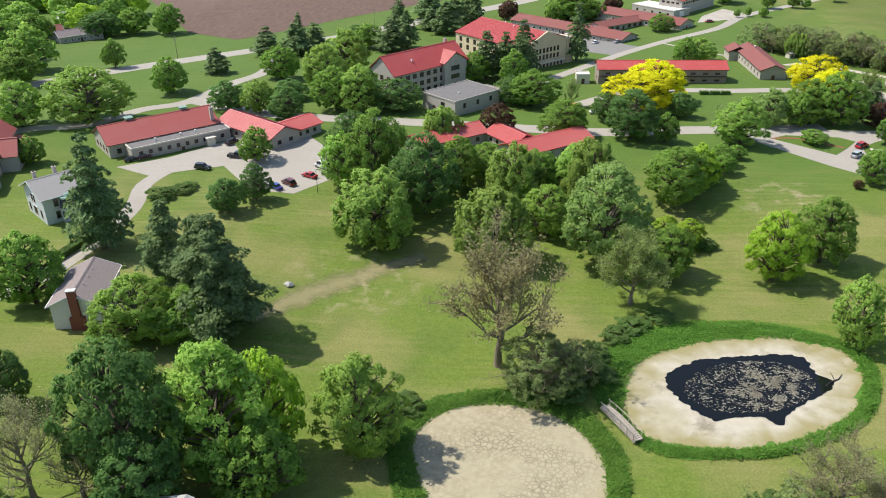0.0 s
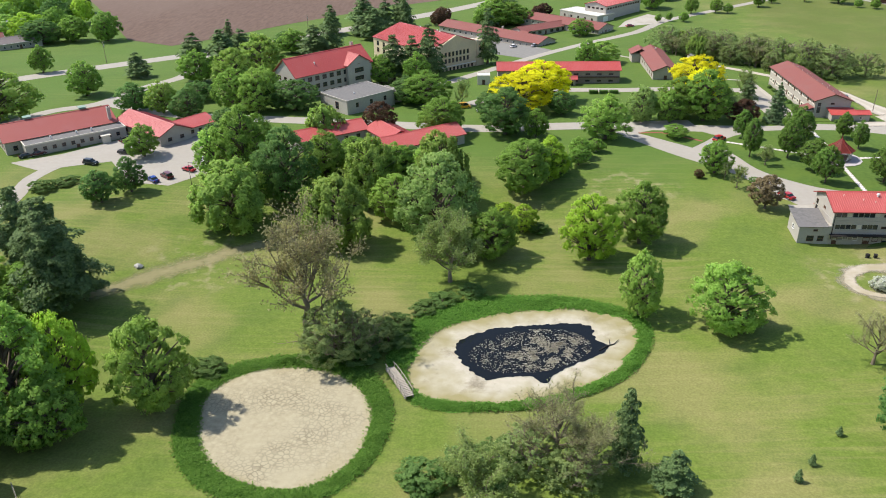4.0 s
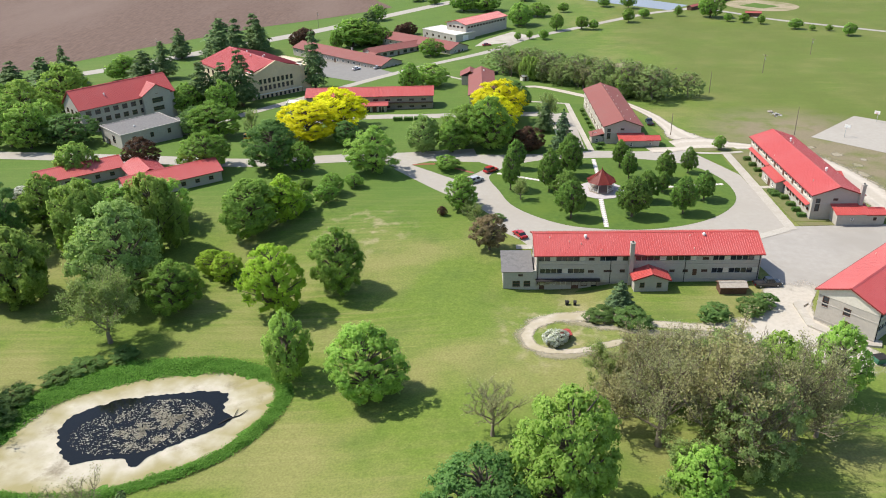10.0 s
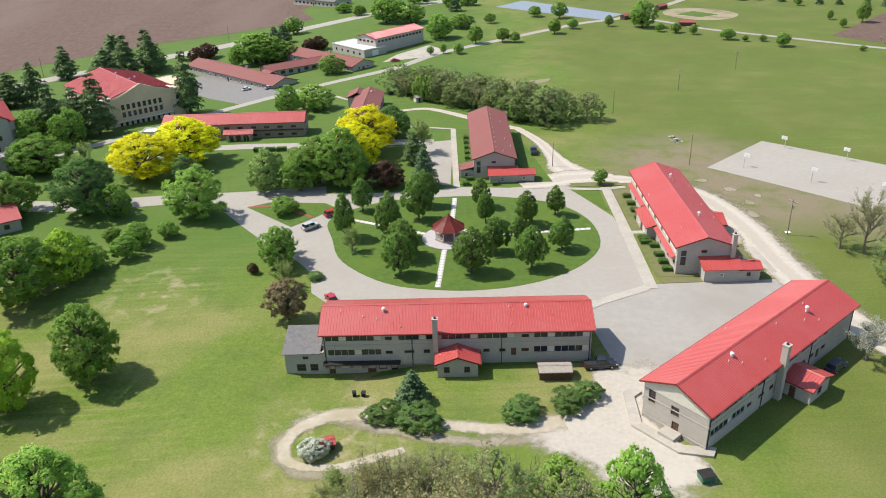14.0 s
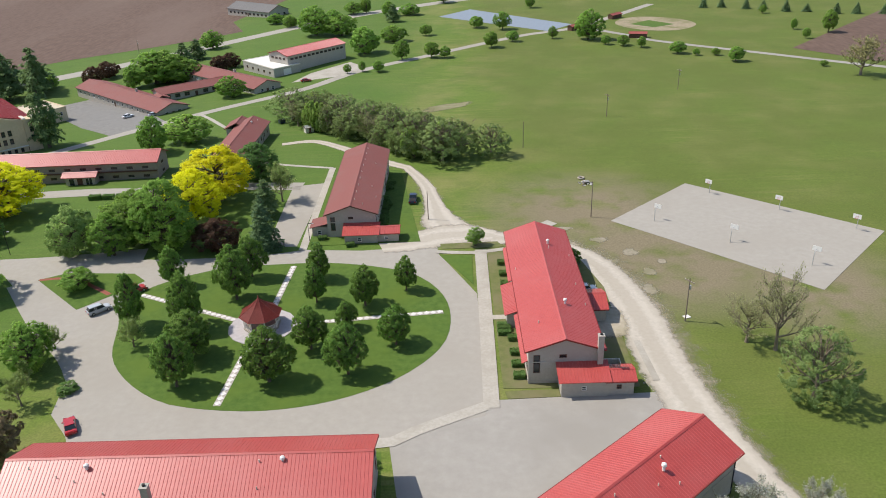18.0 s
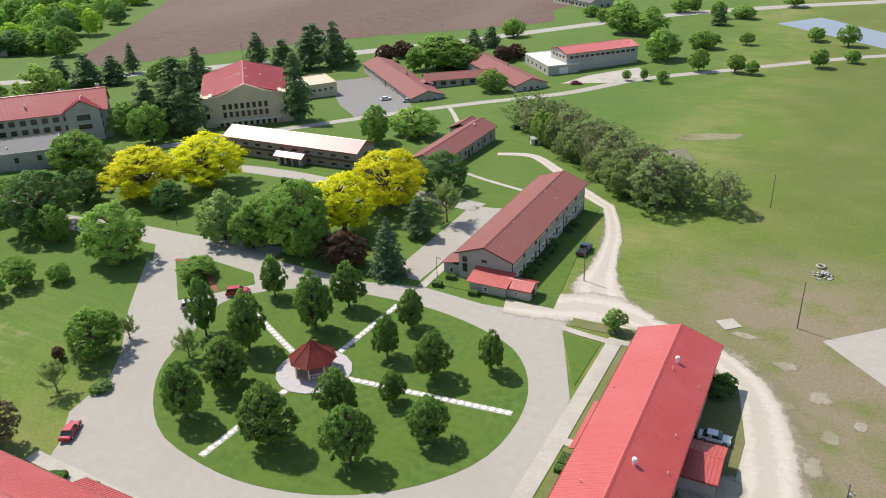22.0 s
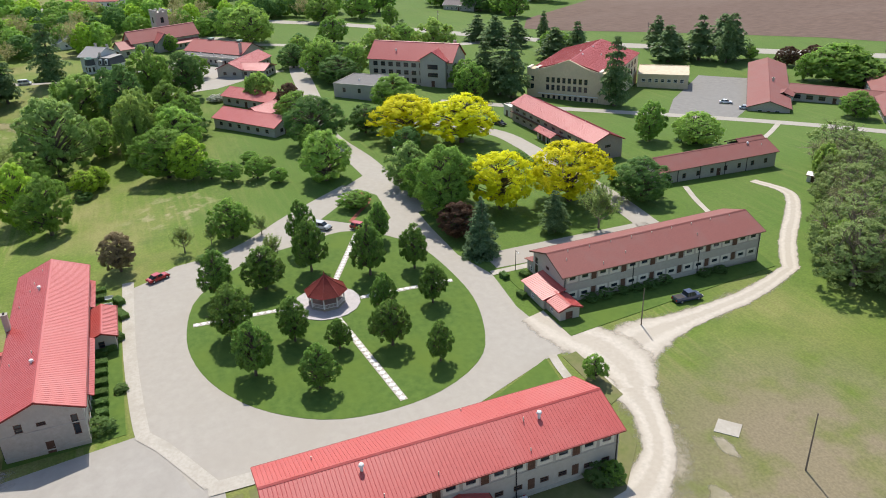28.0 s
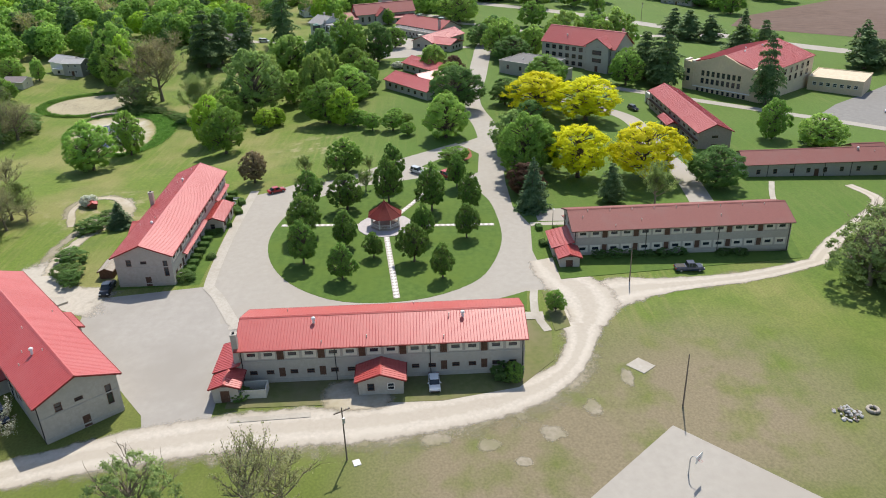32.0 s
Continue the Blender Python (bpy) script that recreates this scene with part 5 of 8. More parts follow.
def ribs(roof, material, a, b, c, d, rib, gap=0.5):
    """Raised seams from eave to ridge on a metal slope."""
    bm = bmesh.new()
    a, b, c, d = (Vector(q) for q in (a, b, c, d))
    n = (b - a).cross(d - a).normalized()
    k = int((b - a).length / gap)
    e = (b - a).normalized() * 0.04
    for i in range(k + 1):
        t = (i + 0.02) / (k + 0.04)
        lo, hi = a.lerp(b, t), d.lerp(c, t)
        q = [bm.verts.new(p) for p in (lo - e, lo + n * rib, lo + e, hi - e, hi + n * rib, hi + e)]
        for f in ((0, 1, 4, 3), (1, 2, 5, 4), (0, 2, 1), (3, 4, 5)):
            bm.faces.new([q[j] for j in f])
    tagged(part("seams", bm, material, roof), kind="stuff")


def sloped(root, material, label, rib, *pts):
    bm = bmesh.new()
    slope(bm, *pts)
    roof = part("roof", bm, material, root, label)
    if rib:
        ribs(roof, material, *pts, rib)
    return roof


def gable_roof(root, x0, x1, y0, y1, eave, ridge, material, axis="x", rib=0.05, cap=True, label="", trim=None):
    """Two slopes, a ridge cap, gutters along the eaves and barge boards at the gables."""
    trim = trim or (M_REDTRIM if material is M_RED else M_BROWN)
    t = lambda p: p if axis == "x" else (p[1], p[0], p[2])
    if axis == "y":
        x0, x1, y0, y1 = y0, y1, x0, x1
    ym = (y0 + y1) / 2
    for flip in (0, 1):
        ya = y0 if not flip else y1
        pts = [(x0, ya, eave), (x1, ya, eave), (x1, ym, ridge), (x0, ym, ridge)]
        pts = [t(p) for p in pts]
        if (flip == 0) != (axis == "x"):
            pts = [pts[1], pts[0], pts[3], pts[2]]
        sloped(root, material, label, rib, *pts)
    if cap:
        bm = bmesh.new()
        prism(bm, [(ym - 0.28, ridge - 0.05), (ym, ridge + 0.1), (ym + 0.28, ridge - 0.05)], x0, x1, axis)
        part("ridge_cap", bm, material, root)
    for ya, s in ((y0, -1), (y1, 1)):
        bm = bmesh.new()
        prism(bm, [(ya + s * 0.02, eave - 0.18), (ya + s * 0.15, eave - 0.18), (ya + s * 0.15, eave - 0.03), (ya + s * 0.02, eave - 0.03)], x0, x1, axis)
        part("gutter", bm, trim, root)
    for xa in (x0, x1):
        bm = bmesh.new()
        s = 0.06 if xa == x1 else -0.06
        prism(bm, [(y0, eave - 0.26), (ym, ridge - 0.26), (y1, eave - 0.26), (y1, eave + 0.02), (ym, ridge + 0.02), (y0, eave + 0.02)], min(xa, xa + s), max(xa, xa + s), axis)
        part("barge_board", bm, trim, root)


def lean_roof(root, x0, x1, y0, y1, z_y0, z_y1, material, rib=0.05, label=""):
    if z_y0 <= z_y1:
        sloped(root, material, label, rib, (x0, y0, z_y0), (x1, y0, z_y0), (x1, y1, z_y1), (x0, y1, z_y1))
    else:
        sloped(root, material, label, rib, (x1, y1, z_y1), (x0, y1, z_y1), (x0, y0, z_y0), (x1, y0, z_y0))


def lean_roof_x(root, x0, x1, y0, y1, z_x0, z_x1, material, rib=0.05, label=""):
    sloped(root, material, label, rib, (x0, y1, z_x0), (x0, y0, z_x0), (x1, y0, z_x1), (x1, y1, z_x1))


def flat_roof(root, x0, x1, y0, y1, z, material, lip=0.3, edge=M_WALL, label=""):
    bm = bmesh.new()
    block(bm, x0 + 0.2, x1 - 0.2, y0 + 0.2, y1 - 0.2, z - 0.2, z)
    part("roof", bm, material, root, label)
    bm = bmesh.new()
    for q in ((x0 - 0.05, x1 + 0.05, y0 - 0.05, y0 + 0.2), (x0 - 0.05, x1 + 0.05, y1 - 0.2, y1 + 0.05), (x0 - 0.05, x0 + 0.2, y0 + 0.2, y1 - 0.2), (x1 - 0.2, x1 + 0.05, y0 + 0.2, y1 - 0.2)):
        block(bm, *q, z - 0.25, z + lip)
    part("parapet", bm, edge, root)


def roof_vent(root, x, y, z, big=True):
    bm = bmesh.new()
    if big:
        drum(bm, x, y, z - 0.4, z + 0.4, 0.2)
        drum(bm, x, y, z + 0.4, z + 0.68, 0.36, 0.3)
        drum(bm, x, y, z + 0.68, z + 0.8, 0.3, 0.08)
    else:
        drum(bm, x, y, z - 0.3, z + 0.4, 0.08, n=8)
    part("roof_vent", bm, M_WHITE if big else M_CREAM, root, "white capped roof vent" if big else "short vent pipe")


def chimney(root, x, y, z0, z1, w=0.9, material=None):
    bm = bmesh.new()
    block(bm, x - w / 2, x + w / 2, y - w / 2, y + w / 2, z0, z1)
    block(bm, x - w / 2 - 0.08, x + w / 2 + 0.08, y - w / 2 - 0.08, y + w / 2 + 0.08, z1, z1 + 0.18)
    part("chimney", bm, material or M_WALL, root, "square block chimney")
    bm = bmesh.new()
    drum(bm, x, y, z1 + 0.18, z1 + 0.45, 0.2, n=10)
    part("chimney_pot", bm, M_DARK, root)


def slab_floor(root, x0, x1, y0, y1, z0=-0.6, z1=0.05):
    bm = bmesh.new()
    block(bm, x0, x1, y0, y1, z0, z1)
    part("floor_slab", bm, M_WALKWAY, root)


# ---- the four long halls ----
def bays(length, lower="slot"):
    """Seven bays: cream window panels above, small windows below, brown boards between."""
    out, step = [], length / 7
    for k in range(7):
        c = step * (k + 0.5)
        for d in (-1.33, 1.33):
            out.append((c + d - 1.1, c + d + 1.1, 4.65, 6.2, "c"))
            if lower == "slot":
                out.append((c + d - 0.6, c + d + 0.6, 1.7, 2.45, "b"))
            else:
                out.append((c + d - 1.1, c + d + 1.1, 1.2, 2.8, "c"))
        if k < 6:
            out.append((step * (k + 1) - 0.55, step * (k + 1) + 0.55, 4.4, 6.25, "p"))
            out.append((step * (k + 1) - 0.5, step * (k + 1) + 0.5, 1.2, 2.85, "p"))
    return out


def string_course(root, x0, x1, y0, y1, z, material=M_GREYSTONE):
    bm = bmesh.new()
    for q in ((x0 - 0.06, x1 + 0.06, y0 - 0.06, y0), (x0 - 0.06, x1 + 0.06, y1, y1 + 0.06), (x0 - 0.06, x0, y0, y1), (x1, x1 + 0.06, y0, y1)):
        block(bm, *q, z, z + 0.22)
    part("string_course", bm, material, root)


def downpipes(root, xs, y, top):
    for x in xs:
        bm = bmesh.new()
        block(bm, x - 0.06, x + 0.06, y - 0.13, y - 0.01, -0.2, top)
        part("downpipe", bm, M_DARK, root)


def porch(root, x0, x1, y0, y1, eave, ridge, axis, roof, holes, over=0.45):
    """A small gabled annex against a hall."""
    walls(root, x0, x1, y0, y1, eave, M_WALL, holes, ridge - 0.15, axis)
    gable_roof(root, x0 - over, x1 + over, y0 - over, y1 + over, eave - 0.05, ridge, roof, axis, label="small red metal gable roof" if roof is M_RED else "")


def hall(x, y, ang, label, roof, length=48.0, width=12.4, eave=6.6, ridge=9.2, holes=None, lower="slot"):
    root = thing("long_hall", x, y, ang, label, "building", "long halls round the drive")
    X, Y = length / 2 - 0.55, width / 2 - 0.6
    h = {"s": bays(2 * X, lower), "n": bays(2 * X, lower), "e": [(2.2, 3.2, 4.6, 6.0, "b"), (5.0, 6.2, 5.0, 5.6, "b"), (5.4, 6.5, 0.0, 2.1, "d"), (9.4, 10.3, 2.2, 5.6, "b")], "w": [(0.8, 1.9, 2.2, 5.6, "b"), (5.0, 6.2, 5.0, 5.6, "b")]}
    h.update(holes or {})
    slab_floor(root, -X, X, -Y, Y)
    walls(root, -X, X, -Y, Y, eave + 0.1, M_WALL, h, ridge - 0.2, base=-2.6)
    metal = roof is M_RED
    gable_roof(root, -length / 2, length / 2, -width / 2, width / 2, eave, ridge, roof, rib=0.032 if metal else 0.0, label="red ribbed metal roof" if metal else "brown-red shingled roof")
    string_course(root, -X, X, -Y, Y, 4.15)
    string_course(root, -X, X, -Y, Y, 0.55)
    downpipes(root, [-X + 0.3, -X / 3, X / 3, X - 0.3], -Y, eave - 0.1)
    return root, X, Y


# hall on the meadow side
bands = [(0.4, 10.3, 5.1, 6.35, "g"), (11.0, 12.2, 5.3, 5.9, "b"), (13.3, 19.4, 5.1, 6.35, "g"), (20.8, 33.7, 5.1, 6.35, "g"), (34.9, 36.2, 5.3, 5.9, "b"), (37.0, 46.8, 5.1, 6.35, "g"),
         (0.7, 10.3, 2.15, 3.45, "g"), (11.0, 12.2, 2.4, 3.0, "b"), (14.3, 16.0, 2.5, 3.0, "b"), (17.7, 18.8, 2.4, 3.1, "b"), (28.2, 29.3, 2.4, 3.0, "b"), (31.0, 32.1, 2.4, 3.0, "b"), (33.1, 34.0, 1.6, 3.1, "p"), (34.9, 36.2, 2.4, 3.0, "b"), (37.0, 46.8, 2.1, 3.45, "g"),
         (0.7, 1.8, -1.7, 0.5, "d"), (3.0, 4.2, -0.4, 0.3, "w"), (5.2, 6.4, -0.6, 0.4, "w"), (7.6, 9.1, -1.7, 0.5, "d"), (9.6, 11.0, -0.8, 0.4, "b"), (11.8, 13.0, -1.2, 0.4, "b")]
hall_a, X, Y = hall(139.3, 158.2, -0.2, "long two-storey block hall with red metal roof above a meadow", M_RED, 48.2, 12.3, 6.75, 9.3, {"s": bands})
bm = bmesh.new()
block(bm, -23.7, -10.0, -Y - 1.3, -Y, 0.85, 1.0)
part("canopy", bm, M_DARK, hall_a, "thin dark entrance canopy")
walls(hall_a, -30.6, -X, -Y, 1.2, 2.9, M_GREYSTONE, {"s": [(2.0, 3.6, -0.9, 0.5, "b"), (4.4, 5.8, -0.9, 0.5, "b"), (3.2, 4.2, 1.6, 2.1, "b")], "w": [(2.5, 3.7, 0.6, 1.8, "w")]}, base=-3.0)
lean_roof(hall_a, -31.0, -24.2, -Y - 0.4, 1.6, 2.85, 4.3, M_FLATROOF, 0.0, "dark felt lean-to roof")
bm = bmesh.new()
prism(bm, [(-Y + 0.02, 2.8), (1.2, 2.8), (1.2, 4.1)], -30.6, -30.35)
part("gable_wall", bm, M_GREYSTONE, hall_a)
porch(hall_a, -3.4, 3.6, -9.6, -Y + 0.01, 2.9, 4.3, "y", M_RED, {"s": [(1.1, 2.1, 0.9, 2.1, "b"), (4.6, 5.6, 0.9, 2.1, "b")]})
chimney(hall_a, -3.7, -Y - 0.55, -0.5, 9.6)
porch(hall_a, -11.6, -1.4, Y - 0.01, 9.6, 3.1, 4.0, "x", M_RED, {"n": [(1.2, 2.4, 1.0, 2.2, "b"), (4.5, 6.0, 0.0, 2.2, "d"), (7.8, 9.0, 1.0, 2.2, "b")], "e": [(1.2, 2.2, 1.0, 2.2, "b")]})
for a, b in ((-23.4, -12.2), (-0.8, 16.5)):
    lean_roof(hall_a, a, b, Y, Y + 1.0, 3.9, 3.4, M_RED, 0.04, "narrow red metal awning")
for vx, vy in ((-12.9, -1.5), (12.4, -1.0)):
    roof_vent(hall_a, vx, vy, 8.7)
for vx, vy in ((-16.5, -2.6), (-14.0, -3.2), (-9.8, -4.8), (9.6, -4.6), (9.4, -1.2), (-20.5, -1.4)):
    roof_vent(hall_a, vx, vy, 9.3 - abs(vy) * 0.42, False)

# hall standing askew at the yard's corner
hall_b, X, Y = hall(189.6, 147.7, 40.7, "long block hall with red metal roof and tall chimney", M_RED, 47.2, 12.6, 6.9, 9.5, {"s": [h for h in bands if h[2] > 1 and h[1] < 46], "w": [(0.9, 2.1, 3.6, 5.8, "b"), (5.0, 6.4, 3.4, 5.0, "b"), (5.4, 6.6, 0.2, 2.3, "d")]})
chimney(hall_b, -3.2, -Y - 0.6, -0.5, 10.2, 1.0)
porch(hall_b, -1.2, 5.0, -10.6, -Y + 0.01, 2.9, 4.1, "y", M_RED, {"s": [(2.4, 3.6, 0.9, 2.1, "b")], "w": [(1.4, 2.4, 0.0, 2.1, "d")]})
porch(hall_b, -8.0, -2.0, Y - 0.01, 8.6, 3.0, 3.8, "x", M_RED, {"n": [(1.0, 2.2, 0.9, 2.1, "b"), (3.4, 4.6, 0.0, 2.1, "d")]})
for vx, vy in ((-10.5, -1.2), (11.5, -2.2)):
    roof_vent(hall_b, vx, vy, 9.0)
for vx, vy in ((-12.0, -1.6), (-10.2, -2.9), (-5.8, -4.4), (3.2, -1.1), (9.2, -3.1), (11.8, -4.4), (12.6, -0.9), (-2, 4.9)):
    roof_vent(hall_b, vx, vy, 9.5 - abs(vy) * 0.41, False)
bm = bmesh.new()
prism(bm, [(-18.2, 11.3), (-20.6, 11.3), (-26.4, 5.2), (-26.4, -3.4), (-23.4, -7.4), (-21.4, -6.6), (-24.6, -2.8), (-24.6, 4.6), (-20.2, 9.3), (-18.2, 9.3)], -0.3, 0.42, "z")
part("ramp", bm, M_WALKWAY, hall_b, "low concrete walk wrapping the gable end")
bm = bmesh.new()
prism(bm, [(-Y - 0.02, 5.9), (Y + 0.02, 5.9), (Y + 0.02, 6.85), (0, 9.2), (-Y - 0.02, 6.85)], -X - 0.06, -X - 0.004)
part("gable_panel", bm, M_CREAM, hall_b, "pale boarded gable")
bm = bmesh.new()
block(bm, -25.2, -23.1, -1.6, 1.2, 0.1, 0.9)
part("stoop", bm, M_WALKWAY, hall_b, "pale concrete entrance stoop")

# hall along the gravel track
hall_c, X, Y = hall(192.0, 206.7, 90.1, "long block hall with red metal roof beside a gravel track", M_RED, 46.2, 13.0, 6.6, 8.85)
porch(hall_c, -3.8, 3.2, -10.4, -Y + 0.01, 2.9, 4.2, "y", M_RED, {"s": [(1.4, 2.5, 0.9, 2.2, "b"), (4.5, 5.6, 0.9, 2.2, "w")]})
walls(hall_c, -26.4, -X - 0.01, -6.4, 1.0, 3.1, M_WALL, {"w": [(3.2, 4.0, 1.2, 2.0, "w")]})
lean_roof_x(hall_c, -26.9, -X + 0.1, -6.9, 1.5, 3.05, 4.3, M_RED, label="red metal lean-to roof")
walls(hall_c, -26.2, -22.2, -10.6, -6.42, 2.9, M_WALL, {"s": [(1.2, 2.6, 0.0, 2.2, "d")], "w": [(1.4, 2.2, 1.2, 2.0, "b")]}, base=-0.6)
gable_roof(hall_c, -26.6, -21.8, -11.0, -6.0, 2.85, 3.7, M_RED, "y", label="small red metal gable roof")
bm = bmesh.new()
for q in ((-22.0, -18.2, -9.9, -9.75), (-18.35, -18.2, -9.75, -7.4), (-22.0, -18.2, -7.4, -7.25)):
    block(bm, *q, -0.3, 1.6)
part("bin_enclosure", bm, M_CREAM, hall_c, "low pale walled bin enclosure")
chimney(hall_c, -X - 0.4, -5.6, 0, 9.2, 0.9)
walls(hall_c, -5.0, 5.4, Y + 0.01, 8.0, 3.0, M_WALL, {"n": [(2.0, 3.2, 0.9, 2.1, "w"), (4.6, 6.2, 0.0, 2.2, "d"), (7.4, 8.6, 0.9, 2.1, "w")]})
lean_roof(hall_c, -5.5, 5.9, Y, 8.5, 3.9, 3.0, M_RED, label="red metal porch roof")
for a, b in ((-21.5, -6.2), (6.6, 21.5)):
    lean_roof(hall_c, a, b, Y, Y + 1.0, 3.9, 3.4, M_RED, 0.04, "narrow red metal awning")
for vx in (13.0, -11.0):
    roof_vent(hall_c, vx, -1.55, 8.6)
for vx, vy in ((-9.5, -5.4), (-2.4, -4.8), (10.8, -1.4), (9.8, -5.4), (-16, 3.6), (5, 5.6)):
    roof_vent(hall_c, vx, vy, 9.15 - abs(vy) * 0.4, False)

# brown-roofed hall to the north
hall_d, X, Y = hall(150.9, 267.5, 90.1, "long two-storey hall with brown-red shingled roof", M_BROWNROOF, 46.6, 12.7, 6.35, 8.6, None, "panel")
walls(hall_d, -27.0, -X - 0.01, -6.2, 1.4, 3.0, M_WALL, {"w": [(3.0, 3.9, 1.1, 2.1, "w")], "s": [(1.0, 2.0, 0.0, 2.1, "d")]})
lean_roof_x(hall_d, -27.5, -X + 0.1, -6.7, 1.9, 2.95, 4.1, M_RED, label="red metal lean-to roof")
walls(hall_d, -26.4, -22.4, -11.0, -6.22, 2.9, M_WALL, {"s": [(1.2, 2.6, 0.0, 2.2, "d")], "w": [(1.5, 2.4, 1.2, 2.0, "w")]})
gable_roof(hall_d, -26.8, -22.0, -11.4, -5.8, 2.85, 3.7, M_RED, "y", label="small red metal gable roof")
walls(hall_d, -22.0, -17.6, Y + 0.01, 9.6, 2.9, M_WALL, {"w": [(1.2, 2.2, 0.9, 2.0, "w")]})
lean_roof(hall_d, -22.5, -17.1, Y, 10.1, 3.9, 2.9, M_BROWNROOF, 0.0)
for k in range(9):
    roof_vent(hall_d, -19 + k * 4.7, -0.7, 8.3, False)
for vx, vy in ((-20.4, -2.6), (-8.3, -3.9), (8.5, -3.6), (-14.0, -5.2)):
    roof_vent(hall_d, vx, vy, 8.6 - abs(vy) * 0.35, False)


# ---- the other buildings ----
def rows_of(length, step, sill, w, h, kind, inset=1.2):
    n = max(int((length - 2 * inset) / step), 1)
    g = (length - 2 * inset) / n
    return [(inset + g * (k + 0.5) - w / 2, inset + g * (k + 0.5) + w / 2, z, z + h, kind) for z in sill for k in range(n)]


def house(x, y, ang, length, width, eave, ridge, roof, wall, label, category="building", sill=(1.0,), step=3.2, w=1.1, h=1.3, kind="w", doors=("s",), name="house", rib=0.0, group="", trim=None, base=-2.2, z=None, over=0.5):
    root = thing(name, x, y, ang, label, category, group, z)
    X, Y = length / 2 - over, width / 2 - over
    hs = {k: rows_of(2 * X if k in "sn" else 2 * Y, step, sill, w, h, kind) for k in "snew"}
    for d in doors:
        c = (2 * X if d in "sn" else 2 * Y) / 2
        hs[d] = [q for q in hs[d] if q[1] < c - 0.8 or q[0] > c + 0.8 or q[2] > 2.4] + [(c - 0.6, c + 0.6, 0.0, 2.1, "d")]
    walls(root, -X, X, -Y, Y, eave + 0.1, wall, hs, ridge - 0.15 if ridge else None, base=base)
    if ridge:
        gable_roof(root, -length / 2, length / 2, -width / 2, width / 2, eave, ridge, roof, rib=rib, trim=trim)
    else:
        flat_roof(root, -X, X, -Y, Y, eave + 0.15, roof, edge=wall)
    return root, X, Y


long_l, X, Y = house(64.5, 298.0, 1.2, 48.9, 10.6, 5.6, 7.9, M_RED, M_TAUPE, "long two-storey hall with red metal roof and front porch", sill=(1.0, 3.6), step=4.2, w=1.8, h=0.8, kind="b", doors=(), name="long_hall", rib=0.045)
walls(long_l, -2.2, 6.4, -7.8, -Y - 0.01, 2.9, M_WALL, {"s": [(1.0, 2.6, 0.2, 2.4, "g"), (3.4, 5.0, 0.0, 2.3, "d"), (5.8, 7.8, 0.2, 2.4, "g")]})
gable_roof(long_l, -3.0, 7.2, -8.6, -Y + 0.1, 2.9, 3.9, M_RED, label="small red porch roof")
bm = bmesh.new()
block(bm, -X, -2.6, -Y - 0.9, -Y, 2.9, 3.1)
block(bm, 7.2, X, -Y - 0.9, -Y, 2.9, 3.1)
part("sun_shade", bm, M_BROWN, long_l, "dark brown shade ledge between storeys")
for vx in (-15, -4, 10):
    roof_vent(long_l, vx, 1.5, 7.3, False)
house(35.0, 296.0, 1.2, 6.0, 6.0, 3.4, None, M_WHITEROOF, M_CREAM, "small cream flat-roofed block beside the long hall", doors=("s",), step=2.5, sill=(1.2,), w=0.8, h=0.9)

hall_f, X, Y = house(107.6, 317.3, 89.3, 38.6, 10.8, 3.9, 6.1, M_BROWNROOF, M_WALL, "low block building with brown-red shingled roof", sill=(1.1,), step=4.4, w=1.0, h=1.3, kind="b", doors=("s", "w"))
downpipes(hall_f, [-13, -6, 2, 9], -Y, 3.8)
walls(hall_f, 13.5, 21.5, 3.2, 8.4, 3.3, M_WALL, {})
gable_roof(hall_f, 13.0, 22.0, 0.5, 9.0, 3.4, 5.4, M_BROWNROOF, rib=0)
roof_vent(hall_f, 12, -1.0, 5.6)
roof_vent(hall_f, 16, -2.0, 5.2, False)

dorm, X, Y = house(-26.7, 284.2, 46.3, 36.4, 15.2, 9.4, 15.2, M_RED, M_GREYSTONE, "three-storey grey stone dormitory with red roof", sill=(0.9, 3.8, 6.8), step=3.1, w=1.9, h=1.7, kind="b", doors=(), name="dormitory", rib=0.04, base=-3.0)
walls(dorm, 5.0, 15.6, -Y - 1.6, -Y - 0.01, 10.2, M_GREYSTONE, {"s": [(3.2, 7.4, 6.8, 8.6, "b"), (3.2, 7.4, 3.8, 5.4, "b"), (4.6, 6.0, 0.0, 2.4, "d"), (4.7, 5.9, 10.0, 10.1, "b")]}, 13.4, "y", base=-3.0)
gable_roof(dorm, 4.4, 16.2, -Y - 2.1, 0.2, 10.1, 13.6, M_RED, "y", label="red cross-gable roof")
roof_vent(dorm, -7, -4.0, 12.2)
chimney(dorm, 15.5, 2.5, 8, 15.8, 1.0)

box_g = thing("assembly_block", -10.0, 259.0, 46, "plain grey flat-roofed block beside the dormitory", "building")
walls(box_g, -10.5, 10.5, -8.0, 8.0, 5.4, M_GREYSTONE, {"w": [(9.0, 11.0, 1.6, 4.2, "b"), (5.0, 6.4, 0, 2.2, "d")], "s": rows_of(21, 5.0, (2.6,), 1.2, 1.6, "b")}, base=-2.4)
flat_roof(box_g, -10.6, 10.6, -8.1, 8.1, 5.5, M_FLATROOF, 0.2, M_GREYSTONE)
walls(box_g, 10.51, 16.5, -6.0, 4.0, 3.4, M_GREYSTONE, {"s": [(2.0, 3.6, 0.8, 2.4, "b")]}, base=-2.4)
flat_roof(box_g, 10.6, 16.6, -6.1, 4.1, 3.5, M_FLATROOF, 0.2, M_GREYSTONE)
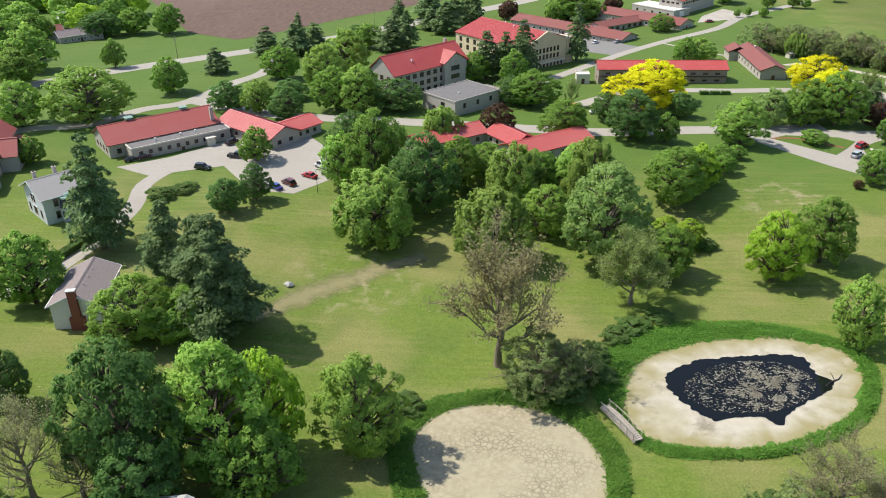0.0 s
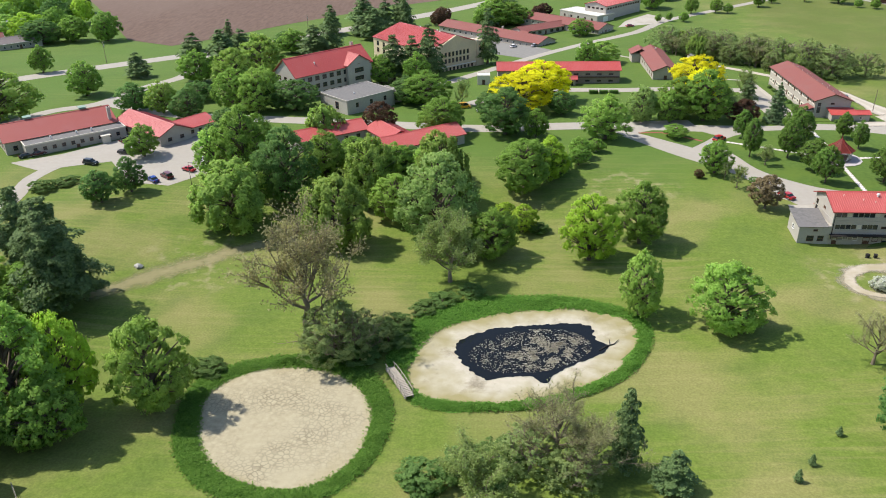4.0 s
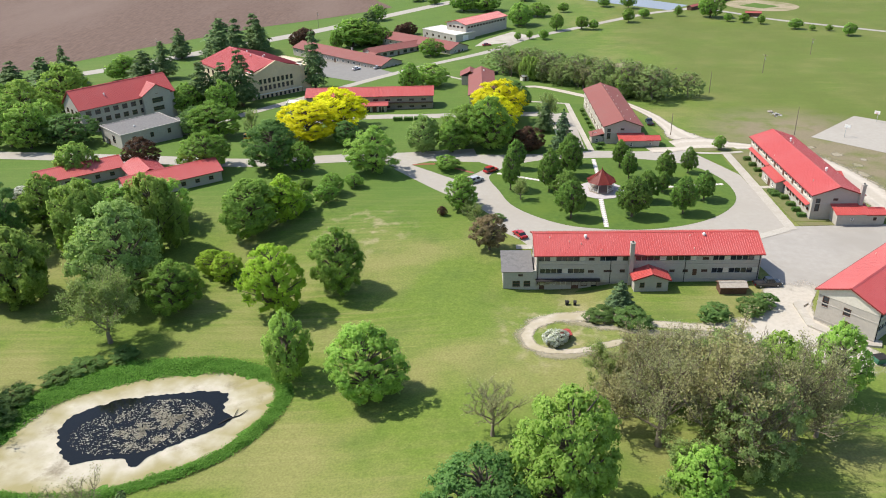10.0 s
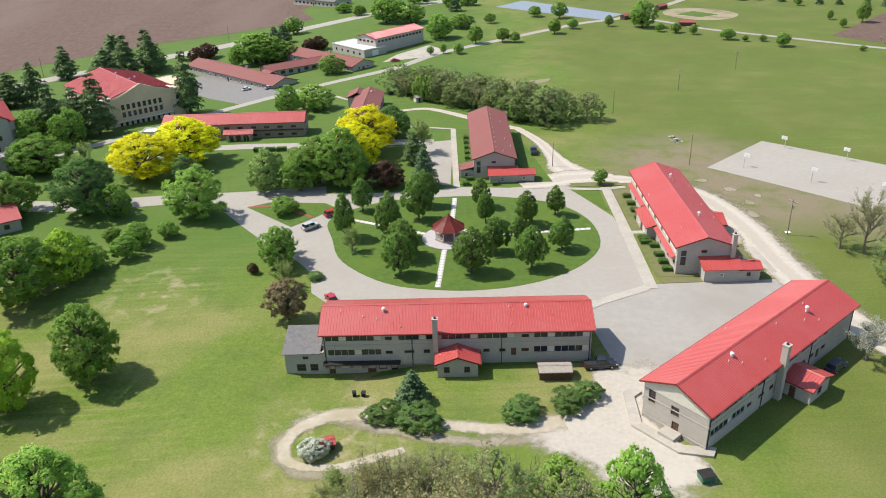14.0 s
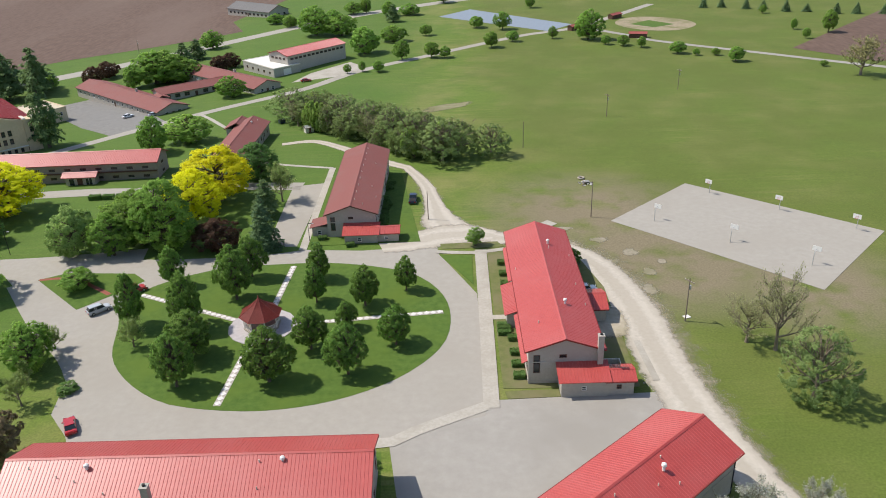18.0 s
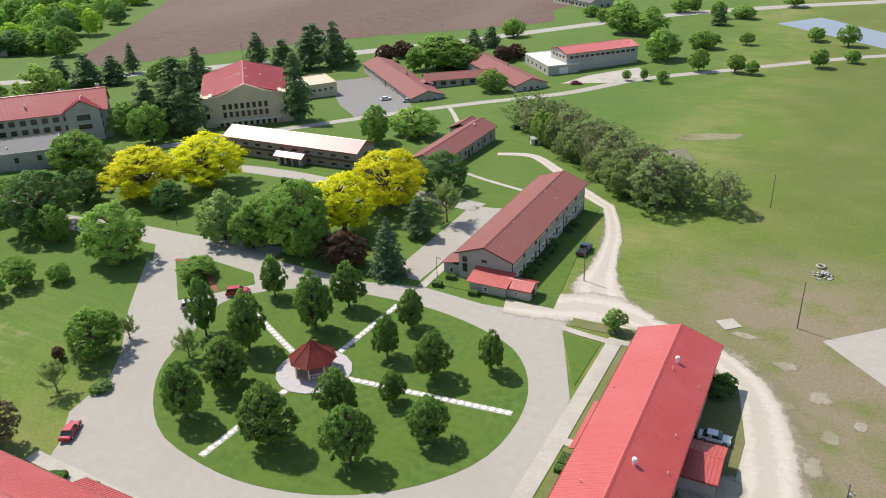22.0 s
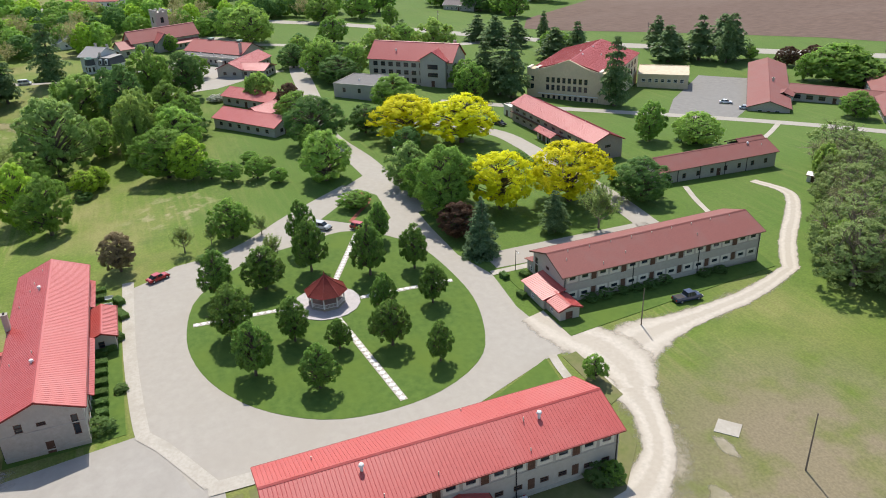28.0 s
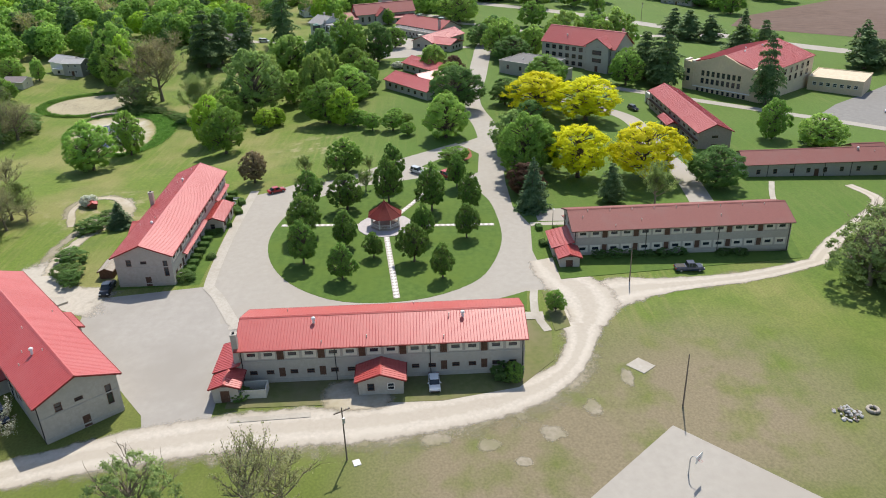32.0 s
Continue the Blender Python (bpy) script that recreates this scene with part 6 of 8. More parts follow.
roof_vent(box_g, -3, -2, 5.4)

# gymnasium
gym = thing("gymnasium", 9.1, 339.6, 131.4, "three-storey tan gymnasium with red roof and many windows", "building")
gz0 = ground_z(24, 322) - ground_z(9.1, 339.6)
front = []
for k in range(8):
    for z in (4.2, 7.0):
        front.append((6.9 + 2.05 * k, 8.1 + 2.05 * k, z, z + 1.9, "b"))
for k in range(10):
    front.append((4.2 + 2.05 * k + 1.2, 5.2 + 2.05 * k + 1.2, 0.9, 2.3, "b"))
for z in (4.4, 7.2):
    front += [(2.0, 3.1, z, z + 1.7, "b"), (27.2, 28.3, z, z + 1.7, "b")]
front.append((26.4, 27.6, 0.0, 2.3, "d"))
flank = rows_of(40, 4.4, (4.4, 7.4), 1.8, 2.0, "b")
walls(gym, -20.7, 20.5, -15.2, 15.2, 10.6, M_TAN, {"w": front, "s": flank, "n": flank}, 14.8, base=-3.2)
gable_roof(gym, -20.2, 21.0, -15.5, 15.5, 10.7, 15.2, M_RED, label="broad red metal roof")
for ya in (-15.6, 11.4):
    bm = bmesh.new()
    block(bm, -21.1, -16.8, ya, ya + 4.2, -3.0, 11.6)
    part("corner_tower", bm, M_TAN, gym, "square tan corner tower")
    bm = bmesh.new()
    for q in ((ya - 0.05, ya + 1.0), (ya + 3.2, ya + 4.25)):
        block(bm, -21.2, -16.7, q[0], q[1], 11.6, 12.1)
    part("parapet_cap", bm, M_CREAM, gym)
    for z in (4.4, 7.2):
        bm = bmesh.new()
        block(bm, -21.16, -21.08, ya + 1.5, ya + 2.7, z, z + 1.7)
        part("tower_window", bm, M_GLASS, gym)
bm = bmesh.new()
block(bm, -20.95, -20.72, -11.3, 11.3, -3.0, 0.6)
block(bm, -20.95, -20.72, -11.3, 11.3, 2.6, 2.95)
part("base_course", bm, M_WHITE, gym, "white painted base course")
bm = bmesh.new()
prism(bm, [(-11.4, 10.4), (0, 14.9), (11.4, 10.4), (11.4, 10.9), (0, 15.6), (-11.4, 10.9)], -21.0, -20.3)
part("pediment_coping", bm, M_TAN, gym)
for k, (vx, vy) in enumerate(((-8, -1.2), (-2, 1.5), (6, -1.0), (0, -6))):
    roof_vent(gym, vx, vy, 15.0 - abs(vy) * 0.29, True)

ann = thing("gym_annex", 12.0, 374.0, 52.0, "tan flat-roofed annex behind the gymnasium", "building")
walls(ann, -9.6, 9.6, -8.2, 8.2, 5.4, M_TAN, {"s": rows_of(19.2, 2.2, (2.6,), 1.4, 1.3, "w"), "w": rows_of(16.4, 3.0, (2.6,), 1.2, 1.3, "w")}, base=-3)
flat_roof(ann, -9.7, 9.7, -8.3, 8.3, 5.5, shade("tan_flat_roof", (0.5, 0.42, 0.29), (0.62, 0.54, 0.4), 0.9, 1.0, 0.1, 0.1), 0.25, M_TAN)

# brown-roofed wings by the highway
for mx, my, ma, ml, mw in ((40, 401, -42, 70, 14.5), (76, 424, -42, 60, 14.5)):
    root, X, Y = house(mx, my, ma, ml, mw, 3.2, 5.6, M_BROWNROOF, M_WALL, "low wing with brown-red shingled hip roof", sill=(1.0,), step=4.0, w=1.6, h=1.3, kind="w", doors=("e", "s"))
    chimney(root, 4, 1.5, 3, 6.2, 0.8)
root, X, Y = house(64, 410, 37, 32, 10.5, 3.0, 5.0, M_BROWNROOF, M_GREYSTONE, "low brown-roofed link between two wings", sill=(0.8,), step=3.6, w=2.2, h=1.5, kind="b", doors=("s",))
walls(root, -19.0, -13.5, -10.0, -4.5, 2.8, M_CREAM, {"s": [(1.2, 4.0, 0.0, 2.2, "d")]}, base=-2)
gable_roof(root, -19.5, -13.0, -10.5, -4.0, 2.75, 4.0, M_BROWNROOF, "y", 0.0)

# warehouse
root, X, Y = house(108, 453, 48, 36, 15, 7.6, 9.4, M_RED, M_GREYSTONE, "tall grey warehouse with red metal roof", sill=(5.4,), step=2.4, w=1.8, h=1.0, kind="b", doors=("e",), rib=0.04, name="warehouse", base=-3)
root = thing("store_block", 92, 443, -48, "low store with bright white flat roof", "building")
walls(root, -14, 14, -7, 7, 4.0, M_GREYSTONE, {"s": rows_of(28, 5, (1.2,), 1.4, 1.2, "b"), "e": [(5, 9, 0.0, 3.2, "o")]}, base=-3)
flat_roof(root, -14.1, 14.1, -7.1, 7.1, 4.1, M_WHITEROOF, 0.2, M_CREAM)

# halls by the west parking lot
hall_w, X, Y = house(-100.5, 218.5, 40.5, 34.0, 15.5, 4.0, 7.8, M_ROSEROOF, M_WALL, "low hall with dark red roof and green cupolas", sill=(1.0,), step=3.0, w=1.3, h=1.5, kind="b", doors=("n",), rib=0.0)
walls(hall_w, -12.0, 17.5, -13.2, -Y - 0.01, 3.5, M_WALL, {"s": rows_of(29.5, 2.7, (1.2,), 1.1, 1.2, "b") + [(14.2, 15.2, 0.0, 1.1, "p")]})
flat_roof(hall_w, -12.1, 17.6, -13.3, -Y - 0.05, 3.6, M_FLATROOF, 0.2, M_CREAM, "grey felt flat roof")
for vx in (-7.5, 9.0):
    bm = bmesh.new()
    block(bm, vx - 0.9, vx + 0.9, 0.2, 2.0, 6.6, 8.3)
    block(bm, vx - 1.2, vx + 1.2, -0.1, 2.3, 8.3, 8.5)
    part("cupola", bm, shade("green_copper", (0.18, 0.27, 0.22), (0.26, 0.36, 0.3), 0.7, 3, 0.4, 0.1), hall_w, "green copper roof cupola")
for vx in (-4, 3.5, 8):
    roof_vent(hall_w, vx, -10.2, 3.7)
bm = bmesh.new()
block(bm, 9.6, 12.0, -15.0, -13.3, -0.5, 2.4)
block(bm, 9.3, 12.3, -15.3, -13.3, 2.4, 2.6)
part("entrance_lobby", bm, M_CREAM, hall_w, "small pale entrance lobby")
chimney(hall_w, 15.2, -5.8, 2, 8.6, 1.0)

wing, X, Y = house(-71.0, 223.0, -37, 27.0, 12.0, 3.4, 6.0, M_RED, M_WALL, "low hall with bright red roof beside parking", sill=(1.0,), step=3.2, w=1.4, h=1.2, kind="b", doors=("s",), rib=0.04)
walls(wing, 2.0, 12.0, 4.0, 15.0, 3.0, M_WALL, {"e": rows_of(11, 2.4, (1.0,), 1.2, 1.2, "b"), "n": rows_of(10, 2.4, (1.0,), 1.2, 1.2, "b")})
gable_roof(wing, 1.4, 12.6, 2.0, 15.6, 3.1, 5.0, M_RED, "y", 0.04)

# red-roofed cluster among the trees
clus, X, Y = house(16.0, 212.5, 36, 27.5, 11.5, 3.2, 5.6, M_RED, M_WALL, "low red-roofed cottage wing among trees", sill=(1.0,), step=3.6, w=1.3, h=1.2, kind="b", doors=("e",), rib=0.04)
walls(clus, -9.0, 0.0, 5.0, 17.0, 3.0, M_WALL, {"w": rows_of(12, 3, (1.0,), 1.2, 1.2, "b")})
gable_roof(clus, -9.6, 0.6, 3.0, 17.5, 3.1, 5.2, M_RED, "y", 0.04)
clus, X, Y = house(-13.0, 217.5, 36, 24.0, 10.5, 3.2, 5.4, M_RED, M_WALL, "low red-roofed cottage wing shaded by trees", sill=(1.0,), step=3.6, w=1.3, h=1.2, kind="b", doors=("s",), rib=0.04)

# old mansion: gabled block, slate mansard wing, octagonal bay
M_SLATE = shade("dark_slate", (0.06, 0.062, 0.066), (0.11, 0.112, 0.118), 0.75, 4.0, 0.4, 0.2)
M_COPPER = shade("green_bay_roof", (0.16, 0.27, 0.21), (0.25, 0.37, 0.3), 0.7, 3, 0.4, 0.1)
M_OLDROOF = shade("weathered_grey_roof", (0.27, 0.255, 0.24), (0.37, 0.35, 0.33), 0.85, 4.0, 0.3, 0.2)
M_OLDWHITE = shade("old_white_clapboard", (0.52, 0.54, 0.55), (0.6, 0.62, 0.63), 0.8, 3.0, 0.3, 0.1)
man = thing("mansion", -105.4, 166.2, 48, "old pale mansion with slate mansard wing and green bay roof", "house")
tall = [(1.3, 2.4, 1.0, 3.0, "b"), (4.2, 5.2, 4.2, 6.2, "b"), (5.6, 6.6, 4.2, 6.2, "b"), (4.4, 6.4, 0.9, 3.0, "b"), (8.6, 9.7, 1.0, 3.0, "b")]
walls(man, -4.5, 4.5, -6.0, 6.0, 6.8, M_OLDWHITE, {"w": tall, "s": rows_of(9, 2.8, (1.0, 4.1), 1.0, 1.9, "b"), "n": rows_of(9, 2.8, (1.0, 4.1), 1.0, 1.9, "b"), "e": rows_of(12, 3.4, (4.1,), 1.0, 1.9, "b")}, 9.5, base=-1.0)
gable_roof(man, -5.3, 5.1, -6.8, 6.8, 6.7, 9.8, M_OLDROOF, label="weathered grey gable roof", rib=0.0, trim=M_OLDWHITE)
for bx, bz in ((-4.62, 5.2), (-4.62, 2.0)):
    bm = bmesh.new()
    block(bm, bx - 0.06, bx + 0.1, -1.5, 1.5, bz + 1.15, bz + 1.35)
    part("window_hood", bm, M_OLDWHITE, man)
bm = bmesh.new()
block(bm, -4.58, -4.48, -0.35, 0.35, 7.4, 8.1)
part("gable_louvre", bm, M_DARK, man)
walls(man, 4.51, 10.8, -5.6, 3.4, 3.3, M_OLDWHITE, {"s": rows_of(6.3, 2.2, (0.8,), 1.0, 1.9, "b"), "e": rows_of(9, 2.6, (0.8,), 1.0, 1.9, "b")}, base=-1.0)
bm = bmesh.new()
lo = [bm.verts.new(q) for q in ((4.52, -5.9, 3.3), (11.1, -5.9, 3.3), (11.1, 3.7, 3.3), (4.52, 3.7, 3.3))]
hi = [bm.verts.new(q) for q in ((4.52, -5.0, 6.3), (10.2, -5.0, 6.3), (10.2, 2.8, 6.3), (4.52, 2.8, 6.3))]
for i in range(4):
    bm.faces.new((lo[i], lo[(i + 1) % 4], hi[(i + 1) % 4], hi[i]))
bm.faces.new(lo[::-1])
bm.faces.new(hi)
part("mansard_roof", bm, M_SLATE, man, "steep dark slate mansard")
bm = bmesh.new()
block(bm, 4.52, 10.5, -5.3, 3.1, 6.3, 6.5)
part("flat_roof", bm, M_OLDROOF, man, "flat weathered grey roof")
for dx in (6.0, 9.0):
    bm = bmesh.new()
    block(bm, dx - 0.65, dx + 0.65, -5.95, -4.6, 3.7, 5.6)
    prism(bm, [(dx - 0.8, 5.6), (dx + 0.8, 5.6), (dx + 0.5, 6.0), (dx, 6.15), (dx - 0.5, 6.0)], -6.05, -4.6, "y")
    dormer = part("dormer", bm, M_OLDWHITE, man, "white round-headed dormer")
    bm = bmesh.new()
    block(bm, dx - 0.4, dx + 0.4, -6.0, -5.94, 4.0, 5.4)
    part("pane", bm, M_GLASS, dormer)
bm = bmesh.new()
drum(bm, 1.2, -6.6, -0.6, 3.4, 2.3, 2.3, 8)
bay = part("bay", bm, M_OLDWHITE, man, "pale octagonal bay")
for k in (4, 5, 6, 7):
    a = (k + 0.5) * math.pi / 4
    bm = bmesh.new()
    block(bm, -0.45, 0.45, -2.17, -2.11, 0.9, 2.9, Matrix.Translation((1.2, -6.6, 0)) @ Matrix.Rotation(a + math.pi / 2, 4, "Z"))
    part("pane", bm, M_GLASS, bay)
bm = bmesh.new()
drum(bm, 1.2, -6.6, 3.4, 3.65, 2.65, 2.65, 8)
part("bay_cornice", bm, M_OLDWHITE, man)
bm = bmesh.new()
drum(bm, 1.2, -6.6, 3.65, 6.1, 2.35, 1.95, 8)
part("bay_mansard", bm, M_SLATE, man, "dark slate bay mansard")
bm = bmesh.new()
drum(bm, 1.2, -6.6, 6.1, 6.4, 2.35, 2.2, 8)
drum(bm, 1.2, -6.6, 6.4, 6.9, 1.3, 0.9, 8)
part("bay_roof", bm, M_COPPER, man, "green copper bay roof")
for cx, cy, cz in ((4.9, -4.2, 8.2), (-2.5, 2.2, 10.6), (2.6, 3.5, 10.2)):
    chimney(man, cx, cy, 5.5, cz, 0.8, M_GREYSTONE)

# stone church with a square tower
church, X, Y = house(-140.5, 194.5, 109, 34, 11.5, 5.2, 10.2, M_ROSEROOF, M_GREYSTONE, "grey stone church with dull red roof and square tower", "church", sill=(1.4,), step=3.8, w=1.2, h=2.6, kind="b", doors=(), name="church")
walls(church, -6.0, 2.0, -9.6, -Y - 0.01, 4.6, M_GREYSTONE, {"s": [(2.6, 5.4, 1.2, 4.2, "b")]}, 8.2, "y", base=-2)
gable_roof(church, -6.5, 2.5, -10.1, 0.2, 4.5, 8.5, M_ROSEROOF, "y", 0.0)
walls(church, 3.0, 15.5, -8.4, -Y - 0.01, 2.8, M_GREYSTONE, {"s": rows_of(12.5, 2.4, (0.9,), 1.0, 1.3, "b")}, base=-2)
lean_roof(church, 2.8, 15.9, -8.9, -Y + 0.2, 2.7, 3.9, M_ROSEROOF, 0.0)
walls(church, -22.5, -16.3, -7.0, 3.0, 3.6, M_GREYSTONE, {"w": [(3.6, 6.0, 0.0, 2.3, "d")], "s": [(2.2, 3.6, 0.9, 2.4, "b")]}, 6.4, base=-2)
gable_roof(church, -23.0, -16.0, -7.5, 3.5, 3.5, 6.6, M_ROSEROOF, "x", 0.0)
walls(church, 1.0, 7.2, Y + 0.01, 12.2, 15.5, M_GREYSTONE, {w: [(2.3, 3.9, 11.0, 13.6, "b")] for w in "snew"}, base=-2)
bm = bmesh.new()
block(bm, 0.9, 7.3, Y, 12.3, 15.5, 15.9)
part("tower_roof", bm, M_GREYSTONE, church)
for cx in (0.9, 3.5, 6.1):
    for cy in (Y, (Y + 12.3) / 2 - 0.6, 11.1):
        if cx != 3.5 or cy in (Y, 11.1):
            bm = bmesh.new()
            block(bm, cx, cx + 1.2, cy, cy + 1.2, 15.9, 17.0)
            part("merlon", bm, M_GREYSTONE, church)
town, X, Y = house(-292, 166, 62, 36, 14, 6.8, 10.4, M_ROSEROOF, M_WHITE, "white two-storey building with red roof by the highway", "building", sill=(1.0, 4.0), step=4.0, w=1.2, h=1.6, kind="b")

# white house with a brick chimney
M_HOUSEROOF = shade("mauve_brown_shingles", (0.2, 0.165, 0.155), (0.28, 0.235, 0.225), 0.85, 4.0, 0.3, 0.3)
wh, X, Y = house(-76.8, 123.5, 100, 15.0, 9.8, 5.2, 7.4, M_HOUSEROOF, M_WHITE, "white two-storey house with brick chimney", "house", sill=(1.0, 3.6), step=3.4, w=1.0, h=1.1, kind="b", doors=("n",), trim=M_WHITE)
bm = bmesh.new()
block(bm, -X - 0.8, -X - 0.01, -1.5, 1.2, -0.8, 2.6)
block(bm, -X - 0.8, -X - 0.01, -0.9, 0.6, 2.6, 8.3)
part("brick_chimney", bm, M_BRICK, wh, "tall stepped red brick chimney")
bm = bmesh.new()
block(bm, -X - 0.9, -X + 0.1, -1.0, 0.7, 8.3, 8.5)
part("chimney_cap", bm, M_WHITE, wh)
for vx in (-3, 0, 3):
    roof_vent(wh, vx, -1.0, 7.0, False)

M_PALEROOF = shade("pale_grey_shingles", (0.33, 0.32, 0.31), (0.43, 0.42, 0.4), 0.85, 4.0, 0.3, 0.2)
house(-43.0, 60.5, 57, 13.0, 10.0, 4.6, 6.8, M_PALEROOF, M_WHITE, "pale house with grey shingled roof among trees", "house", sill=(1.0,), step=3.0, w=1.0, h=1.2, trim=M_WHITE)
house(-17.5, 50.0, 80, 9.5, 7.5, 2.7, 4.2, M_HOUSEROOF, M_CREAM, "small cream garage on grass", "garage", sill=(1.0,), step=3.4, w=0.9, h=0.9, trim=M_WHITE, name="garage")
nb, X, Y = house(-38.5, 66.0, 80, 9.5, 8.5, 5.4, 6.8, M_PALEROOF, M_GREYSTONE, "grey two-storey house at the forest edge", "house", sill=(1.0, 3.6), step=2.6, w=1.0, h=1.2, trim=M_WHITE)
walls(nb, -X - 5.5, -X - 0.01, -3.0, 3.0, 2.7, M_CREAM, {"s": rows_of(5.5, 2, (0.9,), 1.2, 1.2, "b")})
flat_roof(nb, -X - 5.6, -X, -3.1, 3.1, 2.8, M_WHITEROOF, 0.1, M_WHITE)
for hx, hy, ha, hl, hw, hr in ((-206, 380, 45, 22, 9, M_HOUSEROOF), (-226, 384, 40, 18, 9, M_BROWNROOF), (-277, 326, 30, 18, 10, M_PALEROOF), (-231, 432, 40, 24, 10, M_PALEROOF), (-172, 150, 20, 16, 11, M_PALEROOF), (-118, 118, 60, 14, 10, M_HOUSEROOF), (-236, 200, 40, 20, 11, M_WHITEROOF)):
    house(hx, hy, ha, hl, hw, 3.4, 6.0, hr, M_WALL if hr is not M_PALEROOF else M_WHITE, "low distant house among trees", "house", sill=(1.0,), step=3.0, w=1.2, h=1.2, trim=M_WHITE)


far_hall, X, Y = house(46, 626, -38, 44, 18, 4.0, 7.6, M_FLATROOF, M_GREYSTONE, "low grey-roofed building beside the highway", "building", sill=(1.0,), step=4.0, w=1.8, h=1.4, kind="b")


# ---- woods and thickets ----
wood = random.Random(21)


def scatter(kinds, n, x0, x1, y0, y1, keep=lambda x, y: True, size=(5.0, 7.5), tall=(11, 17)):
    put, tries = [], 0
    while len(put) < n and tries < n * 30:
        tries += 1
        x, y = wood.uniform(x0, x1), wood.uniform(y0, y1)
        if keep(x, y) and all((x - a[1]) ** 2 + (y - a[2]) ** 2 > 36 for a in put):
            put.append((wood.choice(kinds), x, y, wood.uniform(*tall), wood.uniform(*size)))
    return put


for k in range(44):
    t = wood.random()
    u = wood.uniform(-5, 8)
    x, y = 120 + 52 * t + 0.7 * u, 351 - 51 * t + 0.7 * u
    grove(wood.choice(["olive", "olive", "olive", "bare", "sparse", "willow"]), [(x, y, wood.uniform(7, 11), wood.uniform(2.8, 4.6))], "scrubby olive-grey tree in a thicket behind the halls")
grove("olive", [(163.5, 303.8, 8.2, 3.2), (158.8, 308.0, 8.6, 3.2), (152.4, 313.2, 8.0, 3.3), (168.6, 300.2, 7.6, 3.2)], "scrubby olive-grey tree in a thicket behind the halls")
LEAFY = ["maple", "maple", "lightg", "dark", "lightg", "lime", "brown", "pine"]
west = scatter(LEAFY, 330, -300, -44, -100, 116, lambda x, y: not (x > -0.657 * y - 24 and y > 30) and not (x > -70 and y > 26) and not (abs(x + 38) < 16 and y > 30), (5.0, 8.0), (11, 18))
west += scatter(LEAFY[:7], 120, -300, -106, 112, 300, lambda x, y: x < -0.657 * y - 12 and (abs(x + 142) > 19 or abs(y - 194) > 24) and math.hypot(x + 292, y - 166) > 24 and math.hypot(x + 105, y - 166) > 22 and abs(y - 232 - 0.9 * (x + 215)) > 12, (4.5, 7.5), (9, 16))
west += scatter(LEAFY[:6], 46, -330, -172, 395, 560, lambda x, y: x < -172 - 0.62 * (y - 402) and abs(x + 206) + abs(y - 380) > 22, (6, 9), (11, 18))
west += scatter(LEAFY[:5], 9, -300, -235, 330, 420, size=(5, 8), tall=(10, 15))
far_woods("woods", west, "dense leafy woods beyond the meadow and houses")
for row in scatter(["olive", "bare", "maple", "lightg", "sparse"], 10, -30, 22, 20, 62, lambda x, y: abs(x + 17) > 8 or y < 40, (3, 5), (7, 11)) + scatter(["maple", "small"], 10, 60, 260, 560, 640, size=(3, 6), tall=(6, 12)):
    grove(row[0], [(row[1], row[2], row[3], row[4])])
for row in scatter(["brown", "olive", "bare", "sparse", "sparse"], 9, 122, 160, 90, 116, size=(4, 6), tall=(9, 13)):
    grove(row[0], [(row[1], row[2], row[3], row[4])], "brownish half-bare tree on the slope below the halls")
for k in range(9):
    grove("spruce", [(331 + k * 11 + wood.uniform(-2, 2), 573 - k * 6 + wood.uniform(-4, 4), wood.uniform(6, 9), 2.2)], "small dark spruce at the sports field's edge")


# ---- the green: gazebo, paving, walks ----
plaza = patch("pavement_plaza", [(137.9 + 6.4 * math.cos(a * math.pi / 8), 204.8 + 6.4 * math.sin(a * math.pi / 8)) for a in range(16)], M_PLAZA, 0.2, "pale round paved plaza under a gazebo", "pavement", rim=0.1)


def stepping_walk(name, a, b, label):
    """A walk of pale square slabs laid corner to corner in a strip of paler gravel."""
    root = tagged(new(name), label, "path", kind="structure")
    a, b = Vector(a), Vector(b)
    d = (b - a).normalized()
    bed = ribbon(name + "_bed", [tuple(a), tuple((a + b) / 2), tuple(b)], 1.25, M_WALKWAY, 0.1, "narrow pale bed between pale slabs", "path")
    n = int((b - a).length / 1.24)
    ang = math.degrees(math.atan2(d.y, d.x))
    me = shared(("slab",), lambda bm: block(bm, -0.43, 0.43, -0.43, 0.43, -0.06, 0.06), M_WHITEPAVE)
    for i in range(n):
        p = a + d * (i + 0.5) * ((b - a).length / n)
        child("slab", me, root, pose(p.x, p.y, ground_z(p.x, p.y) + 0.1, 0, 0, ang + 45 + wood.uniform(-3, 3)))


stepping_walk("path_south_walk", (136.9, 198.6), (135.5, 180.6), "stepping-slab walk from the drive to the gazebo")
stepping_walk("path_east_walk", (144.2, 205.3), (172.2, 208.2), "long stepping-slab walk across the oval green")
stepping_walk("path_cross_walk", (138.6, 211.2), (139.6, 229.8), "stepping-slab walk between young trees")
stepping_walk("path_west_walk", (132.2, 207.4), (110.0, 218.8), "stepping-slab walk towards the small island")

